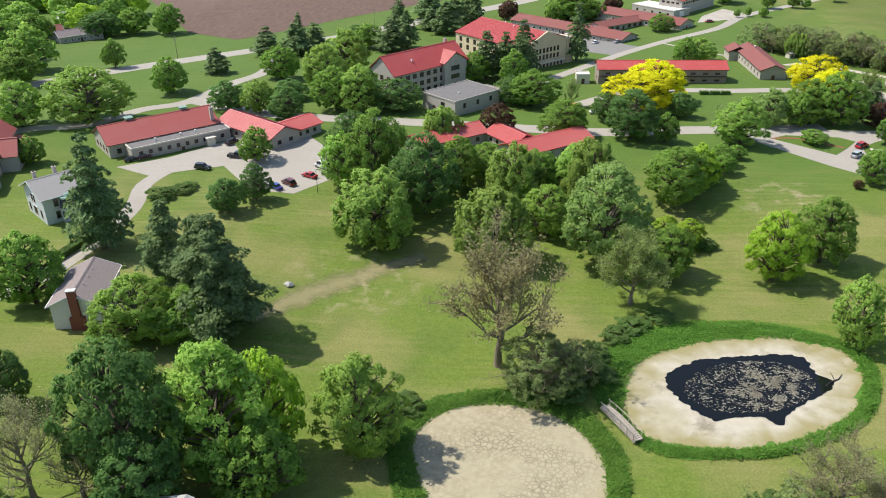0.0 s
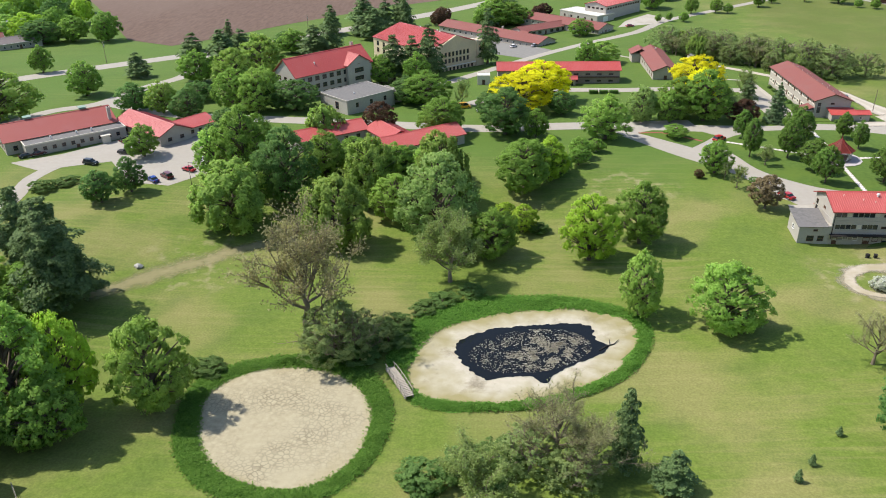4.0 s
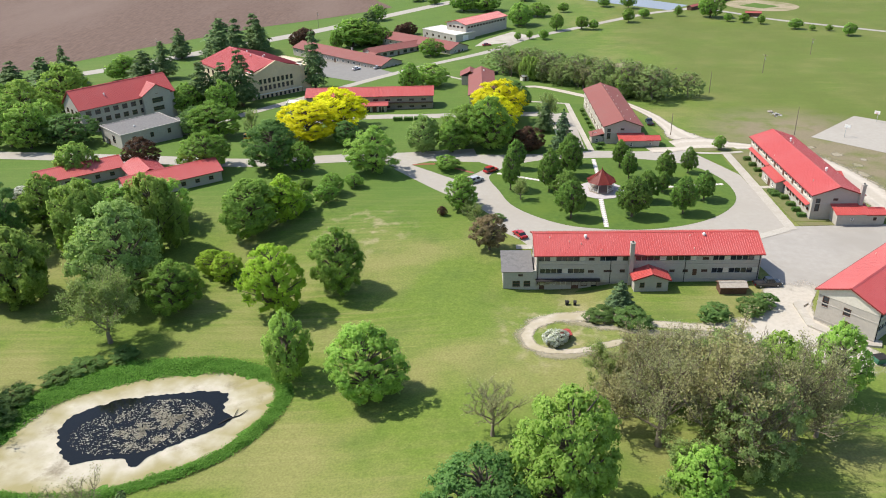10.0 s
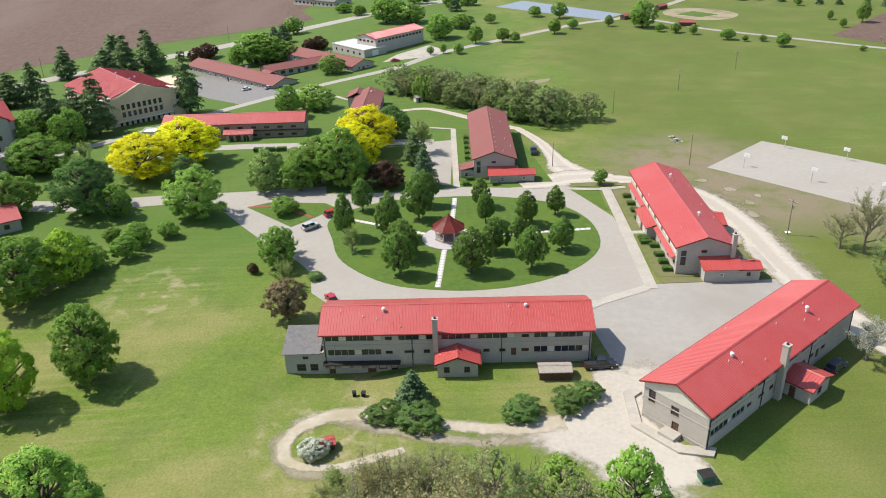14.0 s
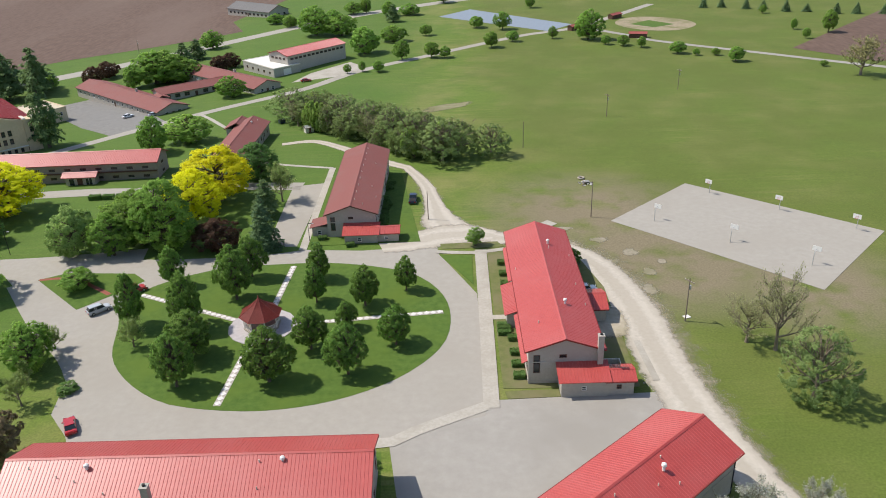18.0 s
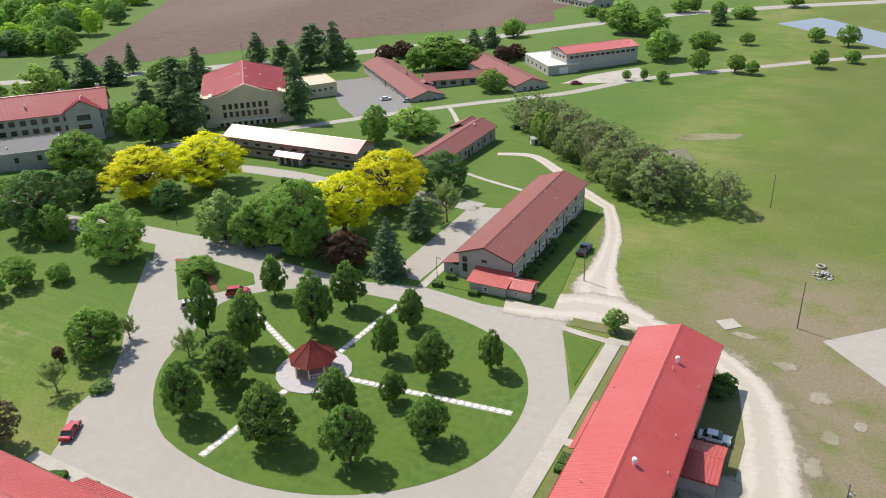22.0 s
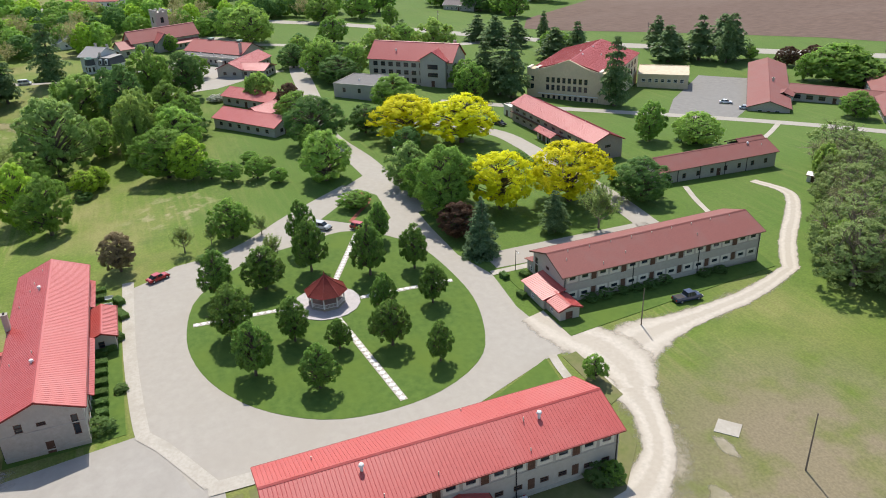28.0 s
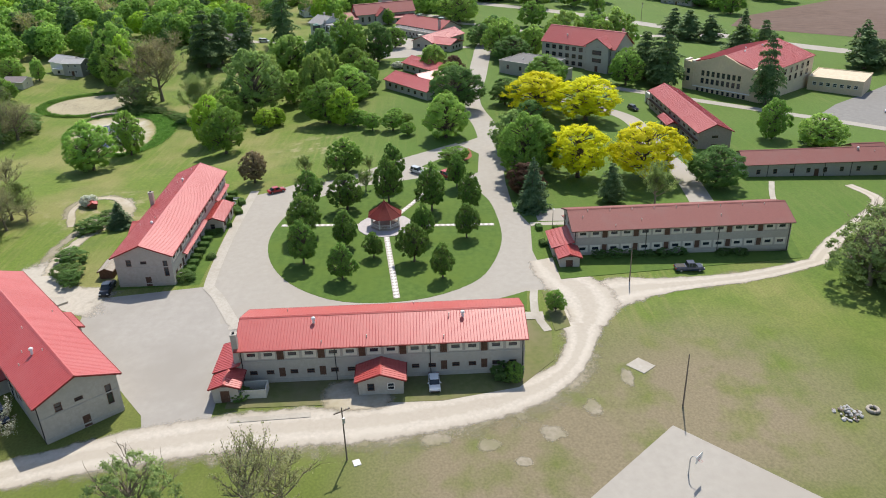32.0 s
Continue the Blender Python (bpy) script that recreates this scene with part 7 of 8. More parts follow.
gazebo = thing("gazebo", 137.9, 204.9, 22.5, "octagonal gazebo with dark red roof and white posts", "gazebo", z=ground_z(138, 205) + 0.2)
M_GAZ = shade("gazebo_roof_red", (0.24, 0.045, 0.035), (0.31, 0.062, 0.048), 0.5, 3.0, 0.4, 0.1)
bm = bmesh.new()
drum(bm, 0, 0, 0, 0.35, 3.5, n=8)
part("floor_deck", bm, M_TIMBER, gazebo)
for k in range(8):
    a, b = k * math.pi / 4, (k + 1) * math.pi / 4
    P0, P1 = Vector((math.cos(a), math.sin(a), 0)), Vector((math.cos(b), math.sin(b), 0))
    bm = bmesh.new()
    ap = Vector((0, 0, 6.0))
    v = [bm.verts.new(q) for q in (P0 * 4.1 + Vector((0, 0, 2.75)), P1 * 4.1 + Vector((0, 0, 2.75)), P1 * 1.6 + Vector((0, 0, 4.5)), P0 * 1.6 + Vector((0, 0, 4.5)), ap)]
    bm.faces.new((v[0], v[1], v[2], v[3]))
    bm.faces.new((v[3], v[2], v[4]))
    bmesh.ops.solidify(bm, geom=bm.faces[:], thickness=0.1)
    part("roof_panel", bm, M_GAZ, gazebo)
    tube_v, tube_f = [], []
    tube(tube_v, tube_f, [P0 * 4.12 + Vector((0, 0, 2.78)), P0 * 1.6 + Vector((0, 0, 4.54)), ap + Vector((0, 0, 0.05))], [0.06, 0.06, 0.05], 5)
    ob = new("roof_rib", mesh_from("roof_rib", tube_v, tube_f, M_GAZ))
    ob.parent = gazebo
    bm = bmesh.new()
    block(bm, P0.x * 3.3 - 0.09, P0.x * 3.3 + 0.09, P0.y * 3.3 - 0.09, P0.y * 3.3 + 0.09, 0.35, 2.9)
    part("post", bm, M_WHITE, gazebo)
    mid, ln, an = (P0 + P1) * 0.5 * 3.3, (P1 - P0).length * 3.3 - 0.2, math.atan2(P1.y - P0.y, P1.x - P0.x)
    m = Matrix.Translation((mid.x, mid.y, 0)) @ Matrix.Rotation(an, 4, "Z")
    if k not in (1, 5):
        bm = bmesh.new()
        block(bm, -ln / 2, ln / 2, -0.05, 0.05, 1.15, 1.25, m)
        block(bm, -ln / 2, ln / 2, -0.04, 0.04, 0.45, 0.53, m)
        for i in range(9):
            x = -ln / 2 + ln * (i + 0.5) / 9
            block(bm, x - 0.03, x + 0.03, -0.03, 0.03, 0.53, 1.15, m)
        part("railing", bm, M_WHITE, gazebo)
    bm = bmesh.new()
    block(bm, -ln / 2, ln / 2, -0.05, 0.05, 2.55, 2.8, m)
    part("beam", bm, M_WHITE, gazebo)
bm = bmesh.new()
drum(bm, 0, 0, 5.95, 6.25, 0.18, 0.1, 8)
drum(bm, 0, 0, 6.25, 6.7, 0.1, 0.02, 8)
part("finial", bm, M_GAZ, gazebo)


# ---- hedges ----
def box_hedge(x, y, ang, lx, ly, h, label="clipped box hedge beside a hall", kind="shrub"):
    r = np.random.default_rng(int(abs(x * 7 + y * 13)))
    n = int(170 * (lx * ly + (lx + ly) * h))
    c = r.uniform(-1, 1, (n, 3))
    f = r.integers(0, 3, n)
    sgn = np.where(r.uniform(size=n) < 0.5, -1.0, 1.0)
    c[np.arange(n), f] = np.where(f == 2, 1.0, sgn)
    nrm = np.zeros((n, 3))
    nrm[np.arange(n), f] = c[np.arange(n), f]
    c = np.sign(c) * np.abs(c) ** 0.85
    p = c * np.array([lx / 2, ly / 2, h / 2]) * (1 + r.normal(0, 0.03, (n, 1))) + np.array([0, 0, h / 2])
    p += r.normal(0, 0.05, (n, 3))
    nrm += r.normal(0, 0.3, (n, 3))
    nrm /= np.linalg.norm(nrm, axis=1)[:, None]
    v, fc = cards(p, nrm, 0.16, 1.0, r)
    core = [(sx * lx * 0.44, sy * ly * 0.42, z) for z in (-0.1, h * 0.88) for sx, sy in ((-1, -1), (1, -1), (1, 1), (-1, 1))]
    k = len(v)
    v = np.concatenate([v, np.array(core)])
    fc = fc + [tuple(k + i for i in q) for q in ((4, 5, 6, 7), (0, 1, 5, 4), (1, 2, 6, 5), (2, 3, 7, 6), (3, 0, 4, 7))]
    ob = new("hedge", mesh_from("hedge", v, fc, LEAF[kind]))
    ob.matrix_basis = pose(x, y, ground_z(x, y), 0, 0, ang)
    tagged(ob, label, "hedge", "hedges beside the halls")


for hx in (114.5, 117.5, 138.8, 142.2, 145.2, 148.2, 151.2, 154.0, 156.6):
    box_hedge(hx, 164.9, 90, 2.2, 1.2, 1.0)
for hx, hy, la, lb, hh in ((126.0, 168.6, 3.4, 1.4, 0.9), (133.8, 167.6, 3.0, 1.6, 1.0), (136.6, 166.2, 3.6, 1.6, 1.2), (120.5, 168.4, 2.4, 1.3, 1.0)):
    box_hedge(hx, hy, 25, la, lb, hh)
grove("shrub", [(160.6, 164.8, 3.2, 1.9), (151, 168.0, 1.6, 1.1)], "round clipped bush beside a hall")
for hy in (186.0, 189.4, 193.0, 197.5, 213.5, 218.0, 222.5, 227.5):
    box_hedge(184.9, hy, 0, 1.8, 1.2, 0.9)
for hx, hy in ((183.4, 199.4), (183.4, 200.8), (183.4, 202.0)):
    box_hedge(hx, hy, 0, 2.2, 0.9, 0.9)
for hx, hy in ((142.8, 239.6), (144.0, 243.4), (144.2, 247.0), (151.0, 239.2)):
    box_hedge(hx, hy, 10, 1.8, 1.1, 0.9)
for k in range(8):
    grove("shrub", [(157.2 + 0.3 * math.sin(k * 2.1), 250 + 3.4 * k + (6 if k > 5 else 0), 2.2 + 0.4 * math.sin(k * 1.7), 1.5)], "dark rounded bush along the brown-roofed hall")
for k in range(7):
    box_hedge(143.6, 252 + k * 5.4, 90, 2.0, 1.1, 0.9)
for hx in (76.5, 80.3, 84.0):
    box_hedge(hx, 276.8, 2, 3.0, 1.4, 1.2, "long clipped hedge on the lawn")
grove("shrub", [(201.5, 184.6, 2.4, 1.5), (199.0, 226.2, 3.6, 2.2), (130.2, 164.0, 1.6, 1.1)], "rounded bush beside a hall")
box_hedge(-92.0, 146.5, 74, 12.0, 1.8, 1.4, "long dark hedge along a driveway")
grove("blossom", [(-24.5, 205.5, 5.0, 2.6)], "small reddish ornamental tree among greenery")

# ---- pond margins ----
def reed_band(name, inner, outer, n, height, label):
    """A dense belt of rank grass between two closed outlines."""
    r = np.random.default_rng(9)
    a, b = smooth_line([(*q, 0) for q in inner], 1.2, True), smooth_line([(*q, 0) for q in outer], 1.2, True)
    P = []
    for _ in range(n):
        t = r.uniform()
        p, q = a[int(t * len(a)) % len(a)], b[int(t * len(b)) % len(b)]
        u = r.uniform(-0.03, 1.05)
        x, y = p.x + (q.x - p.x) * u + r.normal(0, 0.35), p.y + (q.y - p.y) * u + r.normal(0, 0.35)
        hump = (0.35 + 0.65 * math.sin(math.pi * min(max(u, 0.05), 0.95))) * (0.6 + 0.7 * noise.noise((x * 0.35, y * 0.35, 0)))
        P.append((x, y, ground_z(x, y) + 0.1 + abs(hump) * height * r.uniform(0.5, 1.0)))
    P = np.array(P)
    N = r.normal(0, 0.35, (n, 3)) + np.array([0, 0, 0.9])
    N /= np.linalg.norm(N, axis=1)[:, None]
    v, f = cards(P, N, 0.115, 1.7, r)
    tagged(new(name, mesh_from(name, v, f, LEAF["reed"])), label, "grass", kind="stuff")


SAND = [(23.5, 98), (27.5, 94.2), (37.3, 93.0), (47, 95), (59.2, 101.8), (65.3, 110.5), (66.8, 118.1), (62.5, 123.2), (51.3, 124.8), (37.7, 121.8), (27.4, 115.6), (23.2, 105)]
RANK = [(20.8, 98), (26, 90.6), (37.3, 90.0), (49, 91.6), (62.0, 98.8), (69.6, 109.5), (71.8, 119.5), (66.5, 127.6), (52.0, 131.4), (35.0, 129.2), (22.0, 120.4), (17.5, 107)]
RANK = [(a[0] + (b[0] - a[0]) * f, a[1] + (b[1] - a[1]) * f) for a, b, f in zip(SAND, RANK, (0.6, 0.5, 0.4, 0.4, 0.42, 0.42, 0.42, 0.5, 0.7, 0.85, 0.85, 0.7))]
patch("lawn_pond_margin", RANK, shade("rank_grass", (0.07, 0.165, 0.02), (0.11, 0.225, 0.034), 0.95, 1.2, 0.2, 0.4, depth=0.2), 0.06, "rank bright green grass round a pond", "grass", rough=0.05)
reed_band("reeds_pond", SAND, RANK, 46000, 0.9, "belt of tall bright green grass round a pond")
SAND2 = [(-10.1, 86.2), (-11.0, 94.9), (-5.2, 101.3), (4.8, 102.7), (13, 99.3), (17.9, 92), (18.4, 83.8), (15.6, 76.2), (9.2, 71.5), (-0.8, 73.2), (-7, 79.2)]
RANK2 = [(-14.6, 85.6), (-15.6, 97.0), (-8.0, 104.6), (5.0, 107.4), (16, 104.0), (22.0, 93), (21.6, 82.8), (18.0, 74.2), (9.8, 67.5), (-3.0, 69.2), (-11, 76.5)]
RANK2 = [(a[0] + (b[0] - a[0]) * 0.75, a[1] + (b[1] - a[1]) * 0.75) for a, b in zip(SAND2, RANK2)]
patch("lawn_dry_pond_margin", RANK2, bpy.data.materials["rank_grass"], 0.06, "rank green grass round a dried pond", "grass", rough=0.05)
reed_band("reeds_dry_pond", SAND2, RANK2, 44000, 0.85, "belt of tall green grass round a dried pond")
grove("shrub", [(14, 106, 3.4, 3.4), (18.5, 111, 3.8, 3.6), (19.5, 117, 3.0, 3.0), (8, 108.5, 3.2, 3.0), (28, 126.5, 2.6, 3.0), (34, 130.5, 2.4, 2.6), (-13.5, 101, 3.0, 3.0), (24.5, 123, 2.6, 2.6)], "rank green thicket at the pond's edge")

# floating algae
r = np.random.default_rng(4)
V, F = [], []
for _ in range(30000):
    x, y = r.normal(48.5, 5.2), r.normal(109.6, 4.2)
    if noise.fractal((x * 0.5, y * 0.5, 1.7), 0.8, 2.0, 4) < r.uniform(-0.25, 0.7):
        continue
    if r.uniform() < 0.25:
        x, y = r.uniform(33, 59), r.uniform(102, 117)
    s, k, ph = 0.03 + 0.12 * r.uniform() ** 4, r.integers(5, 8), r.uniform(0, 6)
    if math.hypot((x - 45.5) / 12.2, (y - 109.6 - 0.2 * (x - 45.5)) / 7.4) > 0.95:
        continue
    b0 = len(V)
    for i in range(k):
        q = s * r.uniform(0.6, 1.2)
        V.append((x + q * math.cos(ph + 6.283 * i / k) * 1.3, y + q * math.sin(ph + 6.283 * i / k), POND_Z + 0.185))
    F.append(tuple(range(b0, b0 + k)))
tagged(new("algae", mesh_from("algae", V, F, shade("pale_algae", (0.24, 0.215, 0.15), (0.44, 0.4, 0.31), 0.9, 2, 0.3, 0.1))), "pale floating algae flecks on dark water", "algae", kind="stuff")

# footbridge
bridge = thing("footbridge", 22.0, 98.2, 118, "weathered wooden footbridge with thin handrails between two ponds", "bridge")
for i in range(22):
    child("plank", shared(("plank",), lambda bm: block(bm, -0.18, 0.18, -0.85, 0.85, 0, 0.06), M_TIMBER), bridge, pose(-4.4 + i * 0.42, 0, 0.75 + 0.35 * math.sin(math.pi * (i + 0.5) / 22)))
for s in (-0.8, 0.8):
    for i in range(6):
        bm = bmesh.new()
        x = -4.2 + i * 1.68
        block(bm, x - 0.05, x + 0.05, s - 0.05, s + 0.05, 0.2, 1.75 + 0.3 * math.sin(math.pi * (i + 0.5) / 6))
        part("rail_post", bm, M_TIMBER, bridge)
    bm = bmesh.new()
    for i in range(10):
        a, b = -4.4 + i * 0.9, -3.5 + i * 0.9
        za, zb = (1.8 + 0.32 * math.sin(math.pi * (q + 4.4) / 9) for q in (a, b))
        v = [bm.verts.new(q) for q in ((a, s - 0.05, za), (b, s - 0.05, zb), (b, s + 0.05, zb), (a, s + 0.05, za), (a, s - 0.05, za + 0.08), (b, s - 0.05, zb + 0.08), (b, s + 0.05, zb + 0.08), (a, s + 0.05, za + 0.08))]
        for f in ((3, 2, 1, 0), (4, 5, 6, 7), (0, 1, 5, 4), (1, 2, 6, 5), (2, 3, 7, 6), (3, 0, 4, 7)):
            bm.faces.new([v[j] for j in f])
    part("handrail", bm, M_TIMBER, bridge)
    bm = bmesh.new()
    block(bm, -4.6, 4.7, s * 0.85 - 0.1, s * 0.85 + 0.1, 0.4, 0.7)
    part("beam", bm, M_TIMBER, bridge)


def rock(bm, x, y, z, s, r):
    q = bmesh.ops.create_icosphere(bm, subdivisions=2, radius=s)["verts"]
    k = r.uniform(0, 50)
    for v in q:
        v.co *= 1 + 0.35 * noise.noise(v.co * (1.2 / s) + Vector((k, k, 0)))
        v.co = Vector((v.co.x * 1.2 + x, v.co.y + y, v.co.z * 0.65 + z))


for x, y, s, lab in ((-41.5, 138.2, 0.9, "large grey boulder lying on the meadow"), (104, 74, 1.2, "large pale boulder beneath trees")):
    root = thing("boulder", x, y, 0, lab, "rock")
    bm = bmesh.new()
    rock(bm, 0, 0, s * 0.3, s, wood)
    part("stone", bm, M_STONE, root)

# log across the pond's edge
log = thing("fallen_branch", 60.5, 111.5, 35, "dark waterlogged branch lying at the pond's edge", "branch")
v, f = [], []
tube(v, f, [(-2.6, 0, 0.15), (-0.8, 0.3, 0.25), (1.2, 0.1, 0.2), (2.8, 0.6, 0.3)], [0.16, 0.14, 0.1, 0.05])
tube(v, f, [(0.2, 0.2, 0.22), (1.0, 1.2, 0.3), (1.6, 2.0, 0.2)], [0.09, 0.07, 0.03], 5)
ob = new("branch", mesh_from("branch", v, f, M_DARK))
ob.parent = log


# ---- vehicles ----
def paint(name, col, rough=0.3):
    m = shade(name, col, tuple(min(c * 1.1 + 0.004, 1) for c in col), rough, 2.0, 0.4, 0.0, spec=0.6)
    m.node_tree.nodes["Principled BSDF"].inputs["Coat Weight"].default_value = 0.6
    return m


PAINT = {"red": paint("red_paint", (0.4, 0.015, 0.02)), "white": paint("white_car_paint", (0.75, 0.75, 0.74)), "black": paint("black_paint", (0.012, 0.013, 0.016)), "blue": paint("blue_paint", (0.02, 0.06, 0.3)), "navy": paint("navy_paint", (0.02, 0.035, 0.08)), "silver": paint("silver_paint", (0.42, 0.44, 0.46)), "maroon": paint("maroon_paint", (0.12, 0.02, 0.02)), "yellow": paint("yellow_car_paint", (0.7, 0.35, 0.02))}
M_LAMP = shade("lamp_lens", (0.6, 0.6, 0.58), (0.7, 0.7, 0.68), 0.15, 4, 1, 0.0)
M_TAIL = shade("tail_lens", (0.35, 0.01, 0.01), (0.4, 0.015, 0.015), 0.2, 4, 1, 0.0)
CARS = {}


def taper(bm, lo, hi, z0, z1):
    """A box whose foot is lo and whose top is hi, both (x0, x1, half width)."""
    v = [bm.verts.new(q) for q in ((lo[0], -lo[2], z0), (lo[1], -lo[2], z0), (lo[1], lo[2], z0), (lo[0], lo[2], z0), (hi[0], -hi[2], z1), (hi[1], -hi[2], z1), (hi[1], hi[2], z1), (hi[0], hi[2], z1))]
    for f in ((3, 2, 1, 0), (4, 5, 6, 7), (0, 1, 5, 4), (1, 2, 6, 5), (2, 3, 7, 6), (3, 0, 4, 7)):
        bm.faces.new([v[i] for i in f])


def rounded(bm, w=0.09):
    bmesh.ops.bevel(bm, geom=bm.edges[:], offset=w, segments=2, affect="EDGES")


def car(x, y, ang, colour, shape, label):
    """Front towards +x. shape: sedan, suv, pickup, van."""
    z = ground_z(x, y) + 0.08
    key = (colour, shape)
    if key in CARS:
        return tagged(copy_thing(CARS[key], pose(x, y, z, 0, 0, ang)), label)
    root = CARS[key] = thing({"pickup": "pickup_truck", "van": "van"}.get(shape, "car"), x, y, ang, label, {"pickup": "pickup truck", "van": "van"}.get(shape, "car"), z=z)
    L, H, W, belt = {"sedan": (4.6, 1.45, 0.9, 0.88), "suv": (4.7, 1.72, 0.93, 1.0), "pickup": (5.8, 1.88, 0.99, 1.08), "van": (5.2, 2.0, 0.98, 1.05)}[shape]
    cab = {"sedan": ((-1.75, 1.15), (-1.05, 0.35)), "suv": ((-2.2, 1.15), (-1.85, 0.45)), "pickup": ((-0.75, 1.6), (-0.5, 0.85)), "van": ((-2.45, 1.9), (-2.35, 1.0))}[shape]
    P = PAINT[colour]
    bm = bmesh.new()
    taper(bm, (-L / 2 + 0.05, L / 2 - 0.05, W - 0.03), (-L / 2, L / 2 - 0.12, W), 0.28, 0.62)
    rounded(bm, 0.07)
    part("lower_body", bm, P, root)
    bm = bmesh.new()
    taper(bm, (-L / 2, L / 2 - 0.1, W), (-L / 2 + 0.1, L / 2 - 0.45, W - 0.07), 0.56, belt)
    rounded(bm)
    body = part("body", bm, P, root)
    bm = bmesh.new()
    taper(bm, (*cab[0], W - 0.08), (*cab[1], W - 0.24), belt - 0.06, H - 0.05)
    rounded(bm, 0.08)
    part("cabin_glass", bm, M_GLASS, root, "dark glazed cabin")
    bm = bmesh.new()
    block(bm, cab[1][0] - 0.05, cab[1][1] + 0.05, -W + 0.22, W - 0.22, H - 0.08, H)
    rounded(bm, 0.03)
    part("roof", bm, P, root)
    for s in (-1, 1):
        for cx in (cab[0][0] * 0.35 + cab[1][0] * 0.1, (cab[0][0] + cab[0][1]) / 2 - 0.15):
            bm = bmesh.new()
            taper(bm, (cx - 0.06, cx + 0.06, 0.012), (cx - 0.06, cx + 0.06, 0.012), belt - 0.05, H - 0.08)
            for v in bm.verts:
                f = (v.co.z - belt + 0.05) / (H - 0.03 - belt)
                v.co.y += s * (W - 0.07 - 0.16 * f)
            part("pillar", bm, P, root)
    if shape == "pickup":
        bm = bmesh.new()
        block(bm, -L / 2 + 0.18, -0.95, -W + 0.2, W - 0.2, belt, belt + 0.012)
        part("cargo_bed", bm, M_DARK, root, "dark open cargo bed")
    for s in (-1, 1):
        for nm, xx, mt in (("headlight", L / 2 - 0.12, M_LAMP), ("taillight", -L / 2 - 0.01, M_TAIL)):
            bm = bmesh.new()
            block(bm, xx - 0.03, xx + 0.05, s * (W - 0.28) - 0.2, s * (W - 0.28) + 0.2, 0.62, 0.8)
            part(nm, bm, mt, root)
        bm = bmesh.new()
        block(bm, cab[0][1] - 0.55, cab[0][1] - 0.38, s * (W + 0.08) - 0.1, s * (W + 0.08) + 0.1, belt, belt + 0.15)
        part("wing_mirror", bm, P, root)
        for xx in (-L * 0.31, L * 0.32):
            tyre = child("wheel", shared(("tyre",), lambda bm: (drum(bm, 0, 0, -0.11, 0.11, 0.34, n=16)), M_TYRE), root, pose(xx, s * (W - 0.1), 0.34, 90))
            child("rim", shared(("rim",), lambda bm: drum(bm, 0, 0, -0.125, 0.125, 0.2, 0.2, 12), M_STEEL), tyre, Matrix())
    bm = bmesh.new()
    block(bm, L / 2 - 0.1, L / 2 + 0.02, -W + 0.12, W - 0.12, 0.32, 0.5)
    part("bumper", bm, M_DARK, root)
    return root


car(164.4, 266.8, 88, "navy", "pickup", "dark blue pickup truck parked on a gravel track")
car(113.8, 176.0, 118, "red", "sedan", "red car parked at the drive's edge")
car(200.6, 214.7, 2, "white", "sedan", "white car parked behind a long hall")
car(164.2, 150.6, 4, "black", "pickup", "black pickup truck beside a long hall")
car(204.2, 148.6, 38, "navy", "suv", "dark boxy vehicle parked behind the corner hall")
car(103.8, 212.4, 42, "silver", "suv", "silver vehicle on the lane by the green")
car(108.2, 220.2, 38, "red", "suv", "dark red vehicle beside the small island")
car(-79, 195.4, -14, "black", "suv", "black vehicle in the west parking lot")
car(-72, 204.5, -10, "black", "pickup", "dark pickup truck in the west parking lot")
car(-101.5, 201.0, 40, "black", "sedan", "dark car parked by a red-roofed hall")
car(-99.0, 203.0, 40, "maroon", "sedan", "dark red car parked by a red-roofed hall")
car(-77, 216, 60, "black", "suv", "black vehicle near a hall entrance")
car(-55.5, 183.0, 140, "blue", "sedan", "blue car parked in a row")
car(-52.6, 185.8, 140, "maroon", "suv", "dark maroon vehicle parked in a row")
car(-48.2, 191.0, 150, "red", "sedan", "red convertible-like car parked in a row")
car(-46.0, 198.0, 150, "white", "van", "white van parked by trees")
car(44.6, 286.1, 20, "black", "suv", "black vehicle before the long northern hall")
car(35.1, 251.1, 5, "white", "sedan", "white car half hidden under yellow trees")
car(28.3, 256.4, 10, "yellow", "van", "yellow van under trees")
car(49.1, 373.8, 50, "white", "sedan", "white car at the brown-roofed wing")
car(59.3, 373.7, 50, "silver", "sedan", "silver car at the brown-roofed wing")
car(112.3, 416.4, 20, "red", "sedan", "red car in the warehouse yard")
car(-91.5, 137.0, 75, "white", "van", "white van in the driveway of a house")


# ---- poles, hoops, sheds and clutter ----
def utility_pole(x, y, h, arm=True, label="weathered wooden utility pole with crossarm"):
    root = thing("utility_pole", x, y, 30, label, "utility pole", "utility poles")
    bm = bmesh.new()
    drum(bm, 0, 0, -0.3, h, 0.13, 0.08, 8)
    part("pole", bm, M_POLE, root)
    if arm:
        bm = bmesh.new()
        block(bm, -0.07, 0.07, -1.2, 1.2, h - 0.7, h - 0.55)
        part("crossarm", bm, M_POLE, root)
        for s in (-1.0, -0.4, 0.4, 1.0):
            bm = bmesh.new()
            drum(bm, 0, s, h - 0.55, h - 0.35, 0.05, 0.035, 6)
            part("insulator", bm, M_CREAM, root)
        bm = bmesh.new()
        drum(bm, 0.3, 0.0, h - 2.4, h - 1.6, 0.2, n=10)
        part("transformer", bm, M_STEEL, root)


